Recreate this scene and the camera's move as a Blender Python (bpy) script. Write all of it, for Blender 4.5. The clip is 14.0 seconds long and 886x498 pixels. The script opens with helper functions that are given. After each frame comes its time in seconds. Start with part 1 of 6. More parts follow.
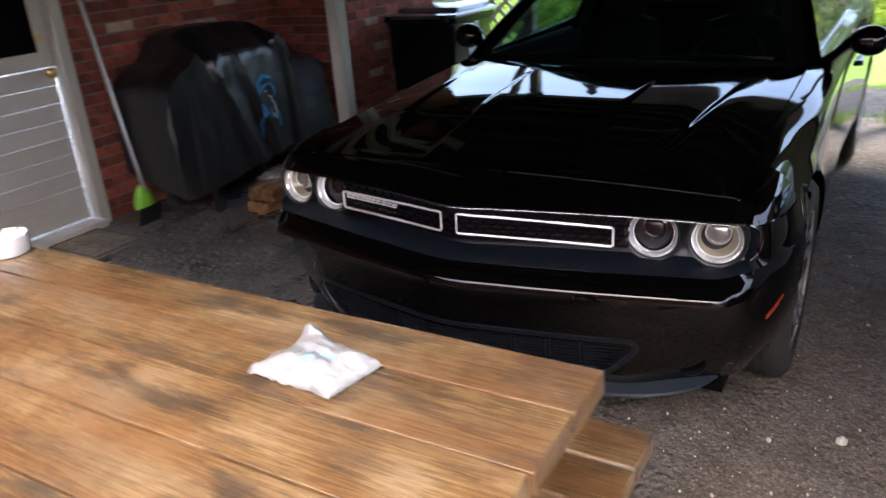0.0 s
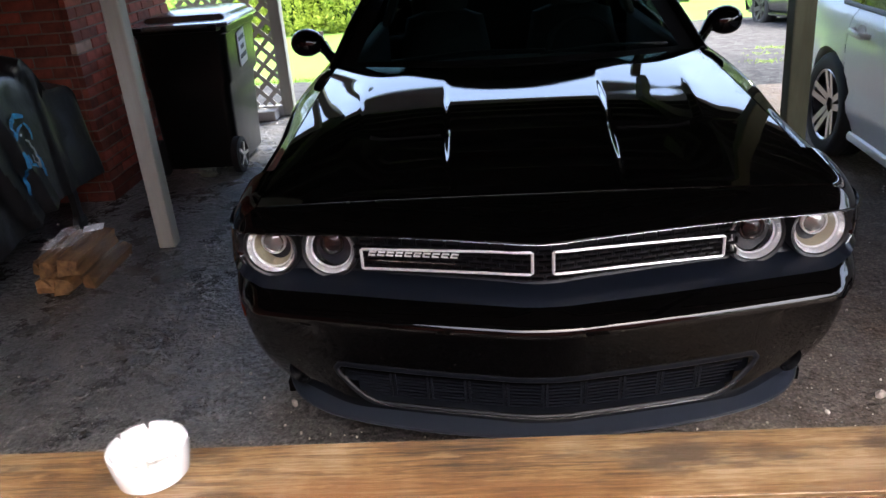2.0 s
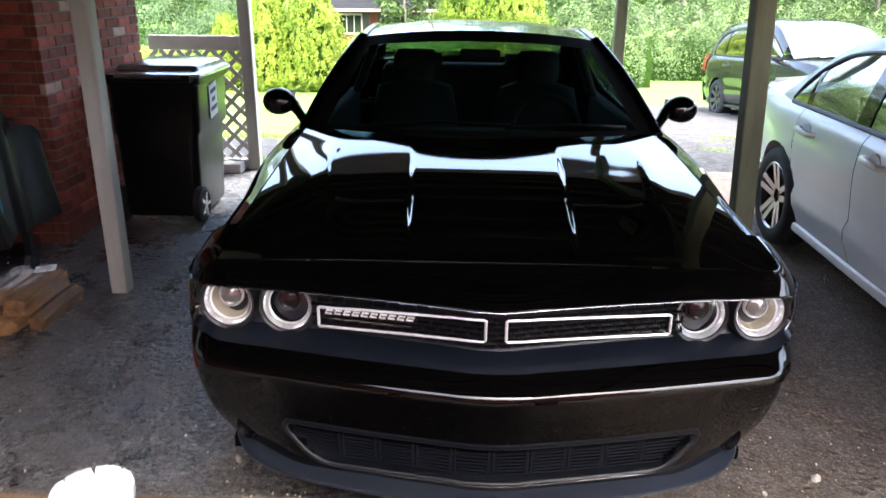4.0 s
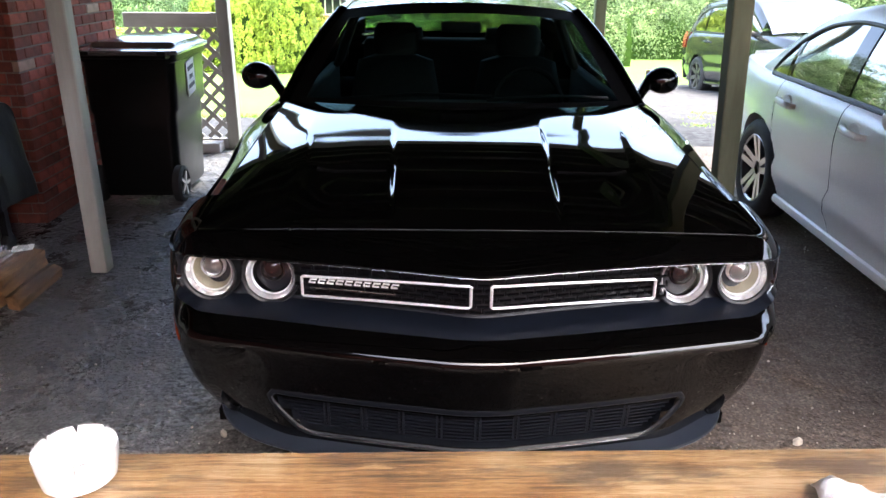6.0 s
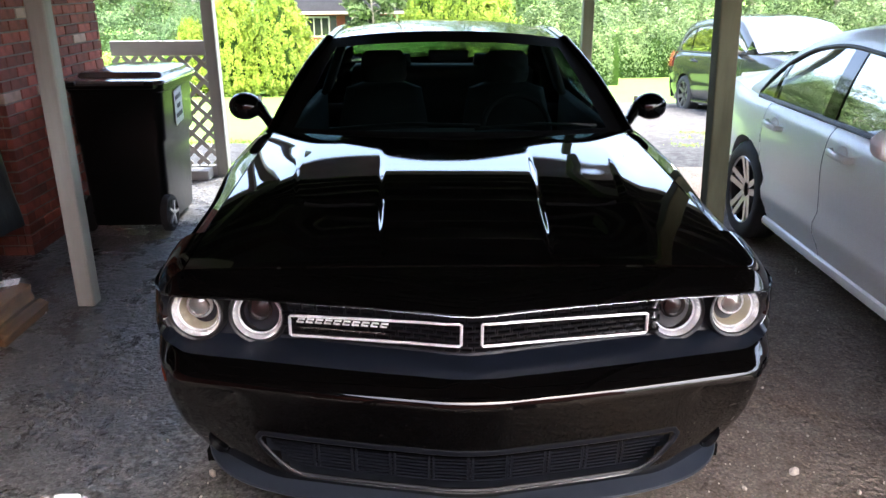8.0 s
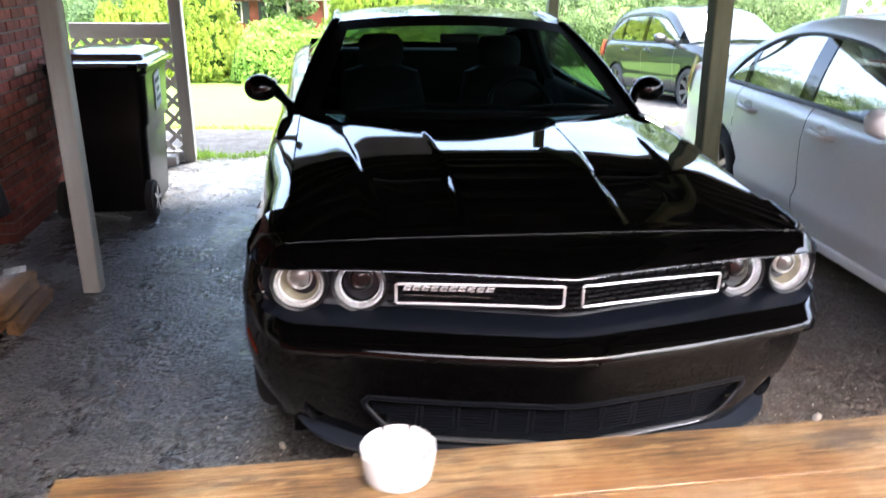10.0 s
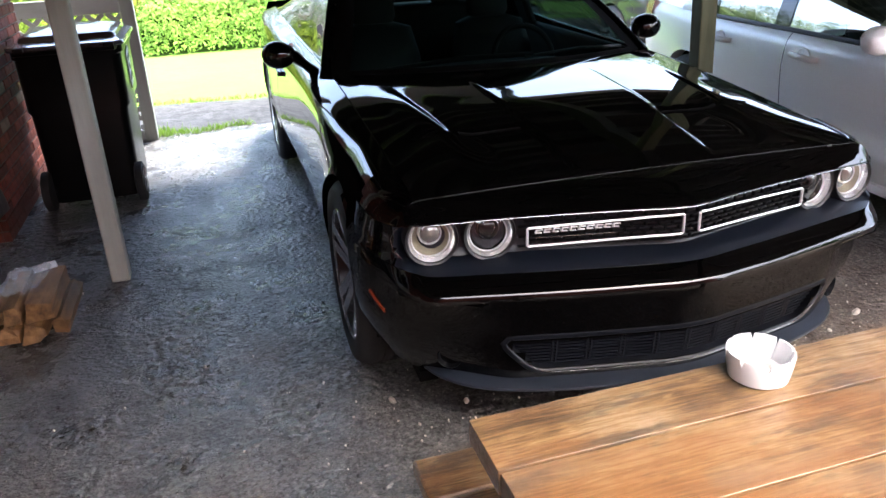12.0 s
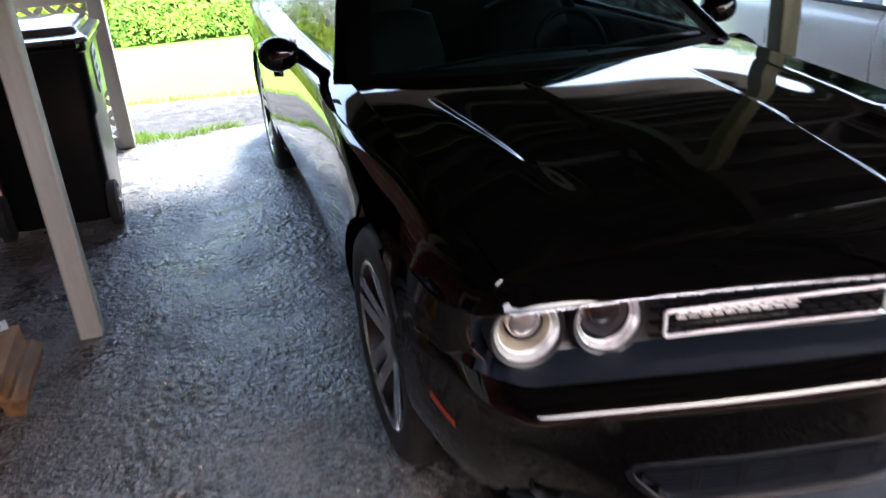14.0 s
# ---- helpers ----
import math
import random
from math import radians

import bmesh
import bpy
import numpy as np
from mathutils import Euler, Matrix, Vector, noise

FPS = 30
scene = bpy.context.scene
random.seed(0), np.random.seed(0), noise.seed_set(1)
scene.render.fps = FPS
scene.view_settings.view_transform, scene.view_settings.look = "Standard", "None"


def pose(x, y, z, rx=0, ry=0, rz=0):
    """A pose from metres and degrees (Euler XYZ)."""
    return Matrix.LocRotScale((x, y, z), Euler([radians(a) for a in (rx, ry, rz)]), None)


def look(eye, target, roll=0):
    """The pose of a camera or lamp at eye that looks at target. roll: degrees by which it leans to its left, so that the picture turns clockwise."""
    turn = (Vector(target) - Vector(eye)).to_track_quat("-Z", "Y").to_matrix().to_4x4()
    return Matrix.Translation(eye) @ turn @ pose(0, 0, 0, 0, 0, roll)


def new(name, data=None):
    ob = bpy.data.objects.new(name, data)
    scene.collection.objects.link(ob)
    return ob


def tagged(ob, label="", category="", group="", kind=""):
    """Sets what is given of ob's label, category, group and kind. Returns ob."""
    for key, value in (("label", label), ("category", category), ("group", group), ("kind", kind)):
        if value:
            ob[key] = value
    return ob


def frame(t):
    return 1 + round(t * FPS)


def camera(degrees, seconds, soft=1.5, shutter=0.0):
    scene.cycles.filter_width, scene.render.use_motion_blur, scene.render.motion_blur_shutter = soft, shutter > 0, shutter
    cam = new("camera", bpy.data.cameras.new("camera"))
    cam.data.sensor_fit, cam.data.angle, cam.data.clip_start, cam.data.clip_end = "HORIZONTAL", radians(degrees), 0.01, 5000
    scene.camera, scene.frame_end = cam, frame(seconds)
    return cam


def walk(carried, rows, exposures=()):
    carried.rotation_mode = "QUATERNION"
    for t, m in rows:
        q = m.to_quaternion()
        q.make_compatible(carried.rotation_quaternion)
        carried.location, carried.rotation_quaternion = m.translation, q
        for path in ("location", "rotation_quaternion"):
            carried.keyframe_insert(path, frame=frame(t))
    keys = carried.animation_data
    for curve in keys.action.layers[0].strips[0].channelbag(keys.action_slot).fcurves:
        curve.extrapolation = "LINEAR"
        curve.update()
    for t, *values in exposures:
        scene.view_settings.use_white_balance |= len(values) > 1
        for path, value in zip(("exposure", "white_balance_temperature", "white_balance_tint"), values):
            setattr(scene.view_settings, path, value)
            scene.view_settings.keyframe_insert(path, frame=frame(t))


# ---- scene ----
cam = camera(60.2, 14.0, shutter=0.5)
PATH = [
    (0, (1.156, -1.897, 1.573), (0.219, -0.41, 0.852), -4.16),
    (0.5, (0.753, -1.949, 1.577), (0.09, -0.33, 0.837), -3.66),
    (1, (0.402, -1.91, 1.609), (-0.132, -0.241, 0.876), -6.55),
    (1.5, (0.11, -1.814, 1.61), (-0.347, -0.026, 0.84), -3.6),
    (2, (-0.105, -1.791, 1.608), (-0.262, 0.026, 0.788), -4.4),
    (2.5, (-0.167, -1.796, 1.636), (-0.311, 0.033, 0.838), -2.3),
    (3, (-0.127, -1.818, 1.693), (-0.19, 0.093, 1.109), -0.0),
    (3.5, (-0.104, -1.82, 1.691), (-0.123, 0.098, 1.125), -0.6),
    (4, (-0.104, -1.834, 1.627), (-0.148, 0.05, 0.958), 0.5),
    (4.2, (-0.119, -1.865, 1.63), (-0.148, 0.017, 0.954), 1.6),
    (6.5, (-0.1, -1.817, 1.576), (-0.096, 0.05, 0.86), -0.2),
    (7, (-0.092, -1.801, 1.605), (-0.096, 0.068, 0.894), -0.7),
    (7.5, (-0.091, -1.813, 1.608), (-0.082, 0.066, 0.926), -0.8),
    (7.7, (-0.082, -1.795, 1.623), (-0.076, 0.089, 0.952), -0.6),
    (9.8, (-0.575, -1.888, 1.602), (-0.33, -0.11, 0.979), 1.23),
    (10, (-0.628, -1.896, 1.609), (-0.39, -0.13, 0.951), 0.78),
    (10.5, (-0.882, -1.896, 1.573), (-0.524, -0.179, 0.841), -3.51),
    (11, (-1.105, -1.864, 1.577), (-0.684, -0.188, 0.786), -3.0),
    (11.5, (-1.262, -1.856, 1.618), (-0.736, -0.199, 0.851), -1.07),
    (12, (-1.287, -1.862, 1.634), (-0.83, -0.183, 0.87), -2.61),
    (12.5, (-1.259, -1.847, 1.641), (-0.747, -0.183, 0.88), -1.87),
    (13, (-1.269, -1.705, 1.638), (-0.809, -0.039, 0.848), -3.59),
    (13.5, (-1.322, -1.423, 1.598), (-0.832, 0.208, 0.754), -5.57),
    (14, (-1.3, -1.078, 1.574), (-0.819, 0.575, 0.769), -3.65),
]
EXPOSURES = [(t, e, 6560, 11) for t, e in ((0, 3.35), (1.5, 3.38), (2.5, 3.68), (3.5, 4.02), (7.5, 4.1), (10, 4.2), (10.7, 4.28), (11.6, 4.1), (12.5, 4.05), (13.2, 4.1), (14, 4.38))]
walk(cam, [(t, look(eye, target, roll)) for t, eye, target, roll in PATH], EXPOSURES)

# ---- world, sun, exposure ----
world = bpy.data.worlds.new("sky")
scene.world = world
world.use_nodes = True
wn = world.node_tree
sky = wn.nodes.new("ShaderNodeTexSky")
sky.sky_type = "NISHITA"
sky.sun_disc = False
sky.sun_elevation = radians(58)
sky.sun_rotation = radians(150)
sky.air_density, sky.dust_density, sky.ozone_density = 0.75, 5.0, 0.35
wn.links.new(sky.outputs[0], wn.nodes["Background"].inputs[0])
wn.nodes["Background"].inputs[1].default_value = 0.15
SUN_DIR = Vector((0.35, 0.55, 1.0))
sun = new("sun", bpy.data.lights.new("sun", "SUN"))
sun.data.energy, sun.data.angle, sun.data.color = 1.3, radians(12), (1.0, 0.96, 0.9)
sun.matrix_world = look((0, 0, 20), Vector((0, 0, 20)) - SUN_DIR)


# ---- materials ----
def mat(name, base=(0.5, 0.5, 0.5), rough=0.6, metal=0.0, noise_scale=0.0, var=0.0, alt=None, bump=0.0, bump_scale=60.0, coat=0.0,
        spec=0.5, stretch=(1, 1, 1), rnd=0.0, detail=6.0, rough_var=0.0):
    m = bpy.data.materials.new(name)
    m.use_nodes = True
    nt = m.node_tree
    b = nt.nodes["Principled BSDF"]
    b.inputs["Base Color"].default_value = (*base, 1)
    b.inputs["Roughness"].default_value = rough
    b.inputs["Metallic"].default_value = metal
    b.inputs["Coat Weight"].default_value = coat
    b.inputs["Specular IOR Level"].default_value = spec
    if noise_scale or bump or rnd:
        tc = nt.nodes.new("ShaderNodeTexCoord")
        mp = nt.nodes.new("ShaderNodeMapping")
        mp.inputs["Scale"].default_value = stretch
        nt.links.new(tc.outputs["Object"], mp.inputs["Vector"])
    col = None
    if noise_scale:
        n1 = nt.nodes.new("ShaderNodeTexNoise")
        n1.inputs["Scale"].default_value, n1.inputs["Detail"].default_value = noise_scale, detail
        n1.inputs["Roughness"].default_value = 0.62
        nt.links.new(mp.outputs[0], n1.inputs["Vector"])
        n2 = nt.nodes.new("ShaderNodeTexNoise")
        n2.inputs["Scale"].default_value, n2.inputs["Detail"].default_value = noise_scale * 0.13, 3.0
        nt.links.new(mp.outputs[0], n2.inputs["Vector"])
        add = nt.nodes.new("ShaderNodeMath")
        add.operation = "MULTIPLY_ADD"
        nt.links.new(n2.outputs["Fac"], add.inputs[0])
        add.inputs[1].default_value = 0.6
        nt.links.new(n1.outputs["Fac"], add.inputs[2])
        rp = nt.nodes.new("ShaderNodeValToRGB")
        a = alt or tuple(min(1, c * (1 - var)) for c in base)
        c = base if alt else tuple(min(1, c * (1 + var)) for c in base)
        rp.color_ramp.elements[0].position, rp.color_ramp.elements[0].color = 0.55, (*a, 1)
        rp.color_ramp.elements[1].position, rp.color_ramp.elements[1].color = 1.05, (*c, 1)
        nt.links.new(add.outputs[0], rp.inputs["Fac"])
        col = rp.outputs["Color"]
        if rough_var:
            mr = nt.nodes.new("ShaderNodeMapRange")
            mr.inputs[1].default_value, mr.inputs[2].default_value = 0.5, 1.1
            mr.inputs[3].default_value, mr.inputs[4].default_value = max(0.02, rough - rough_var), min(1, rough + rough_var)
            nt.links.new(add.outputs[0], mr.inputs[0])
            nt.links.new(mr.outputs[0], b.inputs["Roughness"])
    if rnd:
        oi = nt.nodes.new("ShaderNodeObjectInfo")
        hs = nt.nodes.new("ShaderNodeHueSaturation")
        mr2 = nt.nodes.new("ShaderNodeMapRange")
        mr2.inputs[3].default_value, mr2.inputs[4].default_value = 1 - rnd, 1 + rnd
        nt.links.new(oi.outputs["Random"], mr2.inputs[0])
        nt.links.new(mr2.outputs[0], hs.inputs["Value"])
        if col is None:
            hs.inputs["Color"].default_value = (*base, 1)
        else:
            nt.links.new(col, hs.inputs["Color"])
        col = hs.outputs["Color"]
    if col is not None:
        nt.links.new(col, b.inputs["Base Color"])
    if bump:
        n3 = nt.nodes.new("ShaderNodeTexNoise")
        n3.inputs["Scale"].default_value, n3.inputs["Detail"].default_value = bump_scale, 5.0
        nt.links.new(mp.outputs[0], n3.inputs["Vector"])
        bp = nt.nodes.new("ShaderNodeBump")
        bp.inputs["Strength"].default_value, bp.inputs["Distance"].default_value = bump, 0.01
        nt.links.new(n3.outputs["Fac"], bp.inputs["Height"])
        nt.links.new(bp.outputs[0], b.inputs["Normal"])
    return m


def glass_mat(name, tint, rough=0.0, gloss=0.04):
    m = bpy.data.materials.new(name)
    m.use_nodes = True
    nt = m.node_tree
    nt.nodes.remove(nt.nodes["Principled BSDF"])
    out = nt.nodes["Material Output"]
    tr, gl, mx, fr = (nt.nodes.new("ShaderNode" + k) for k in ("BsdfTransparent", "BsdfGlossy", "MixShader", "LayerWeight"))
    tr.inputs["Color"].default_value = (*tint, 1)
    gl.inputs["Roughness"].default_value = rough
    fr.inputs["Blend"].default_value = 0.5
    pw, ma = nt.nodes.new("ShaderNodeMath"), nt.nodes.new("ShaderNodeMath")
    pw.operation, ma.operation = "POWER", "MULTIPLY_ADD"
    pw.inputs[1].default_value, ma.inputs[1].default_value, ma.inputs[2].default_value = 5.0, 1 - gloss, gloss
    nt.links.new(fr.outputs["Facing"], pw.inputs[0])
    nt.links.new(pw.outputs[0], ma.inputs[0])
    nt.links.new(ma.outputs[0], mx.inputs[0])
    nt.links.new(tr.outputs[0], mx.inputs[1])
    nt.links.new(gl.outputs[0], mx.inputs[2])
    nt.links.new(mx.outputs[0], out.inputs["Surface"])
    return m


def foliage_mat(name, c1, c2, rough=0.55):
    m = bpy.data.materials.new(name)
    m.use_nodes = True
    nt = m.node_tree
    b = nt.nodes["Principled BSDF"]
    geo = nt.nodes.new("ShaderNodeNewGeometry")
    tc = nt.nodes.new("ShaderNodeTexCoord")
    n1 = nt.nodes.new("ShaderNodeTexNoise")
    n1.inputs["Scale"].default_value = 0.9
    nt.links.new(tc.outputs["Object"], n1.inputs["Vector"])
    mul = nt.nodes.new("ShaderNodeMath")
    mul.operation = "MULTIPLY_ADD"
    nt.links.new(geo.outputs["Random Per Island"], mul.inputs[0])
    mul.inputs[1].default_value = 0.42
    nt.links.new(n1.outputs["Fac"], mul.inputs[2])
    rp = nt.nodes.new("ShaderNodeValToRGB")
    rp.color_ramp.elements[0].position, rp.color_ramp.elements[0].color = 0.35, (*c1, 1)
    rp.color_ramp.elements[1].position, rp.color_ramp.elements[1].color = 0.92, (*c2, 1)
    nt.links.new(mul.outputs[0], rp.inputs[0])
    nt.links.new(rp.outputs[0], b.inputs["Base Color"])
    b.inputs["Roughness"].default_value, b.inputs["Specular IOR Level"].default_value = rough, 0.18
    tl = nt.nodes.new("ShaderNodeBsdfTranslucent")
    nt.links.new(rp.outputs[0], tl.inputs["Color"])
    mx = nt.nodes.new("ShaderNodeMixShader")
    mx.inputs[0].default_value = 0.35
    nt.links.new(b.outputs[0], mx.inputs[1])
    nt.links.new(tl.outputs[0], mx.inputs[2])
    nt.links.new(mx.outputs[0], nt.nodes["Material Output"].inputs["Surface"])
    return m


def chain(nt, kind, **sets):
    n = nt.nodes.new("ShaderNode" + kind)
    for k, v in sets.items():
        n.inputs[k.replace("_", " ")].default_value = v
    return n


def ramp(nt, src, stops):
    r = nt.nodes.new("ShaderNodeValToRGB")
    while len(r.color_ramp.elements) < len(stops):
        r.color_ramp.elements.new(0.5)
    for e, (p, c) in zip(r.color_ramp.elements, stops):
        e.position, e.color = p, (*c, 1)
    nt.links.new(src, r.inputs[0])
    return r.outputs[0]


def asphalt_mat(name, smooth, dull, spec, tone=(1, 1, 1), stain=0.8, relief=1.0):
    """Old asphalt: stone grit, dark and rusty stains, damp patches."""
    m = bpy.data.materials.new(name)
    m.use_nodes = True
    nt = m.node_tree
    b = nt.nodes["Principled BSDF"]
    tc = nt.nodes.new("ShaderNodeTexCoord")
    def tex(kind, scale, **kw):
        n = chain(nt, kind, Scale=scale, **kw)
        nt.links.new(tc.outputs["Object"], n.inputs["Vector"])
        return n
    grit = tex("TexVoronoi", 125.0)
    mid = tex("TexNoise", 9.0, Detail=8.0, Roughness=0.7)
    wave = tex("TexNoise", 13.0, Detail=4.0)
    big = tex("TexNoise", 0.9, Detail=4.0)
    rust = tex("TexNoise", 1.7, Detail=6.0, Roughness=0.65)
    base = ramp(nt, mid.outputs["Fac"], [(p, tuple(a * b for a, b in zip(c, tone))) for p, c in ((0.3, (0.035, 0.034, 0.034)), (0.5, (0.068, 0.066, 0.064)), (0.7, (0.11, 0.105, 0.1)))])
    brown = ramp(nt, rust.outputs["Fac"], [(0.54, (0, 0, 0)), (0.72, (stain * 0.45, stain * 0.45, stain * 0.45))])
    mix = nt.nodes.new("ShaderNodeMix")
    mix.data_type = "RGBA"
    # damp lane beside the car, dry and dusty brown elsewhere
    sep, edge, wob = nt.nodes.new("ShaderNodeSeparateXYZ"), nt.nodes.new("ShaderNodeMapRange"), nt.nodes.new("ShaderNodeMath")
    nt.links.new(tc.outputs["Object"], sep.inputs[0])
    wob.operation = "MULTIPLY_ADD"
    nt.links.new(big.outputs["Fac"], wob.inputs[0])
    wob.inputs[1].default_value = 1.2
    nt.links.new(sep.outputs["X"], wob.inputs[2])
    edge.inputs[1].default_value, edge.inputs[2].default_value, edge.inputs[4].default_value = -0.55, 0.15, 1.0
    nt.links.new(wob.outputs[0], edge.inputs[0])
    dust = nt.nodes.new("ShaderNodeMath")
    dust.operation, dust.use_clamp = "MULTIPLY_ADD", True
    side = nt.nodes.new("ShaderNodeMapRange")
    side.inputs[1].default_value, side.inputs[2].default_value, side.inputs[4].default_value = 0.3, 1.5, 1.0
    nt.links.new(wob.outputs[0], side.inputs[0])
    nt.links.new(side.outputs[0], dust.inputs[0])
    dust.inputs[1].default_value = 0.6 * stain
    nt.links.new(brown, dust.inputs[2])
    nt.links.new(dust.outputs[0], mix.inputs["Factor"])
    nt.links.new(base, mix.inputs["A"])
    mix.inputs["B"].default_value = (0.17, 0.13, 0.1, 1)
    specks = ramp(nt, grit.outputs["Color"], [(0.15, (0.68, 0.68, 0.68)), (0.5, (0.92, 0.92, 0.92)), (0.75, (1.15, 1.14, 1.12)), (0.92, (1.7, 1.65, 1.6))])
    mul = nt.nodes.new("ShaderNodeMix")
    mul.data_type, mul.blend_type = "RGBA", "MULTIPLY"
    mul.inputs["Factor"].default_value = 1.0
    nt.links.new(mix.outputs["Result"], mul.inputs["A"])
    nt.links.new(specks, mul.inputs["B"])
    nt.links.new(mul.outputs["Result"], b.inputs["Base Color"])
    puddle = tex("TexNoise", 3.4, Detail=6.0, Roughness=0.7)
    rr = nt.nodes.new("ShaderNodeMapRange")
    rr.inputs[1].default_value, rr.inputs[2].default_value, rr.inputs[3].default_value, rr.inputs[4].default_value = 0.4, 0.6, smooth, dull + 0.12
    nt.links.new(puddle.outputs["Fac"], rr.inputs[0])
    dry = nt.nodes.new("ShaderNodeMath")
    dry.operation, dry.use_clamp = "MULTIPLY_ADD", True
    nt.links.new(edge.outputs[0], dry.inputs[0])
    dry.inputs[1].default_value = 0.4
    nt.links.new(rr.outputs[0], dry.inputs[2])
    nt.links.new(dry.outputs[0], b.inputs["Roughness"])
    sheen = nt.nodes.new("ShaderNodeMapRange")
    sheen.inputs[3].default_value, sheen.inputs[4].default_value = spec, spec * 0.12
    nt.links.new(edge.outputs[0], sheen.inputs[0])
    # polished stone tops between dull binder
    polish = tex("TexNoise", 52.0, Detail=3.0, Roughness=0.65)
    tops = nt.nodes.new("ShaderNodeMapRange")
    tops.inputs[1].default_value, tops.inputs[2].default_value, tops.inputs[3].default_value, tops.inputs[4].default_value = 0.46, 0.57, 0.3, 2.0
    nt.links.new(polish.outputs["Fac"], tops.inputs[0])
    shiny = nt.nodes.new("ShaderNodeMath")
    shiny.operation, shiny.use_clamp = "MULTIPLY", True
    nt.links.new(sheen.outputs[0], shiny.inputs[0])
    nt.links.new(tops.outputs[0], shiny.inputs[1])
    nt.links.new(shiny.outputs[0], b.inputs["Specular IOR Level"])
    lump = tex("TexNoise", 58.0, Detail=2.5, Roughness=0.6)
    # coarse stones standing proud, in worn patches
    stone = tex("TexVoronoi", 34.0, Randomness=1.0)
    stone.feature = "SMOOTH_F1"
    worn = tex("TexNoise", 2.6, Detail=4.0, Roughness=0.6)
    proud = nt.nodes.new("ShaderNodeMapRange")
    proud.inputs[1].default_value, proud.inputs[2].default_value, proud.inputs[3].default_value, proud.inputs[4].default_value = 0.42, 0.62, 0.1 * relief, relief
    nt.links.new(worn.outputs["Fac"], proud.inputs[0])
    b3 = nt.nodes.new("ShaderNodeBump")
    b3.invert = True
    b3.inputs["Distance"].default_value = 0.02
    nt.links.new(proud.outputs[0], b3.inputs["Strength"])
    nt.links.new(stone.outputs["Distance"], b3.inputs["Height"])
    b1, b2 = nt.nodes.new("ShaderNodeBump"), nt.nodes.new("ShaderNodeBump")
    b1.inputs["Strength"].default_value, b1.inputs["Distance"].default_value = relief, 0.011
    b2.inputs["Strength"].default_value, b2.inputs["Distance"].default_value = relief, 0.009
    nt.links.new(lump.outputs["Fac"], b1.inputs["Height"])
    nt.links.new(wave.outputs["Fac"], b2.inputs["Height"])
    nt.links.new(b2.outputs[0], b1.inputs["Normal"])
    nt.links.new(b1.outputs[0], b3.inputs["Normal"])
    nt.links.new(b3.outputs[0], b.inputs["Normal"])
    return m


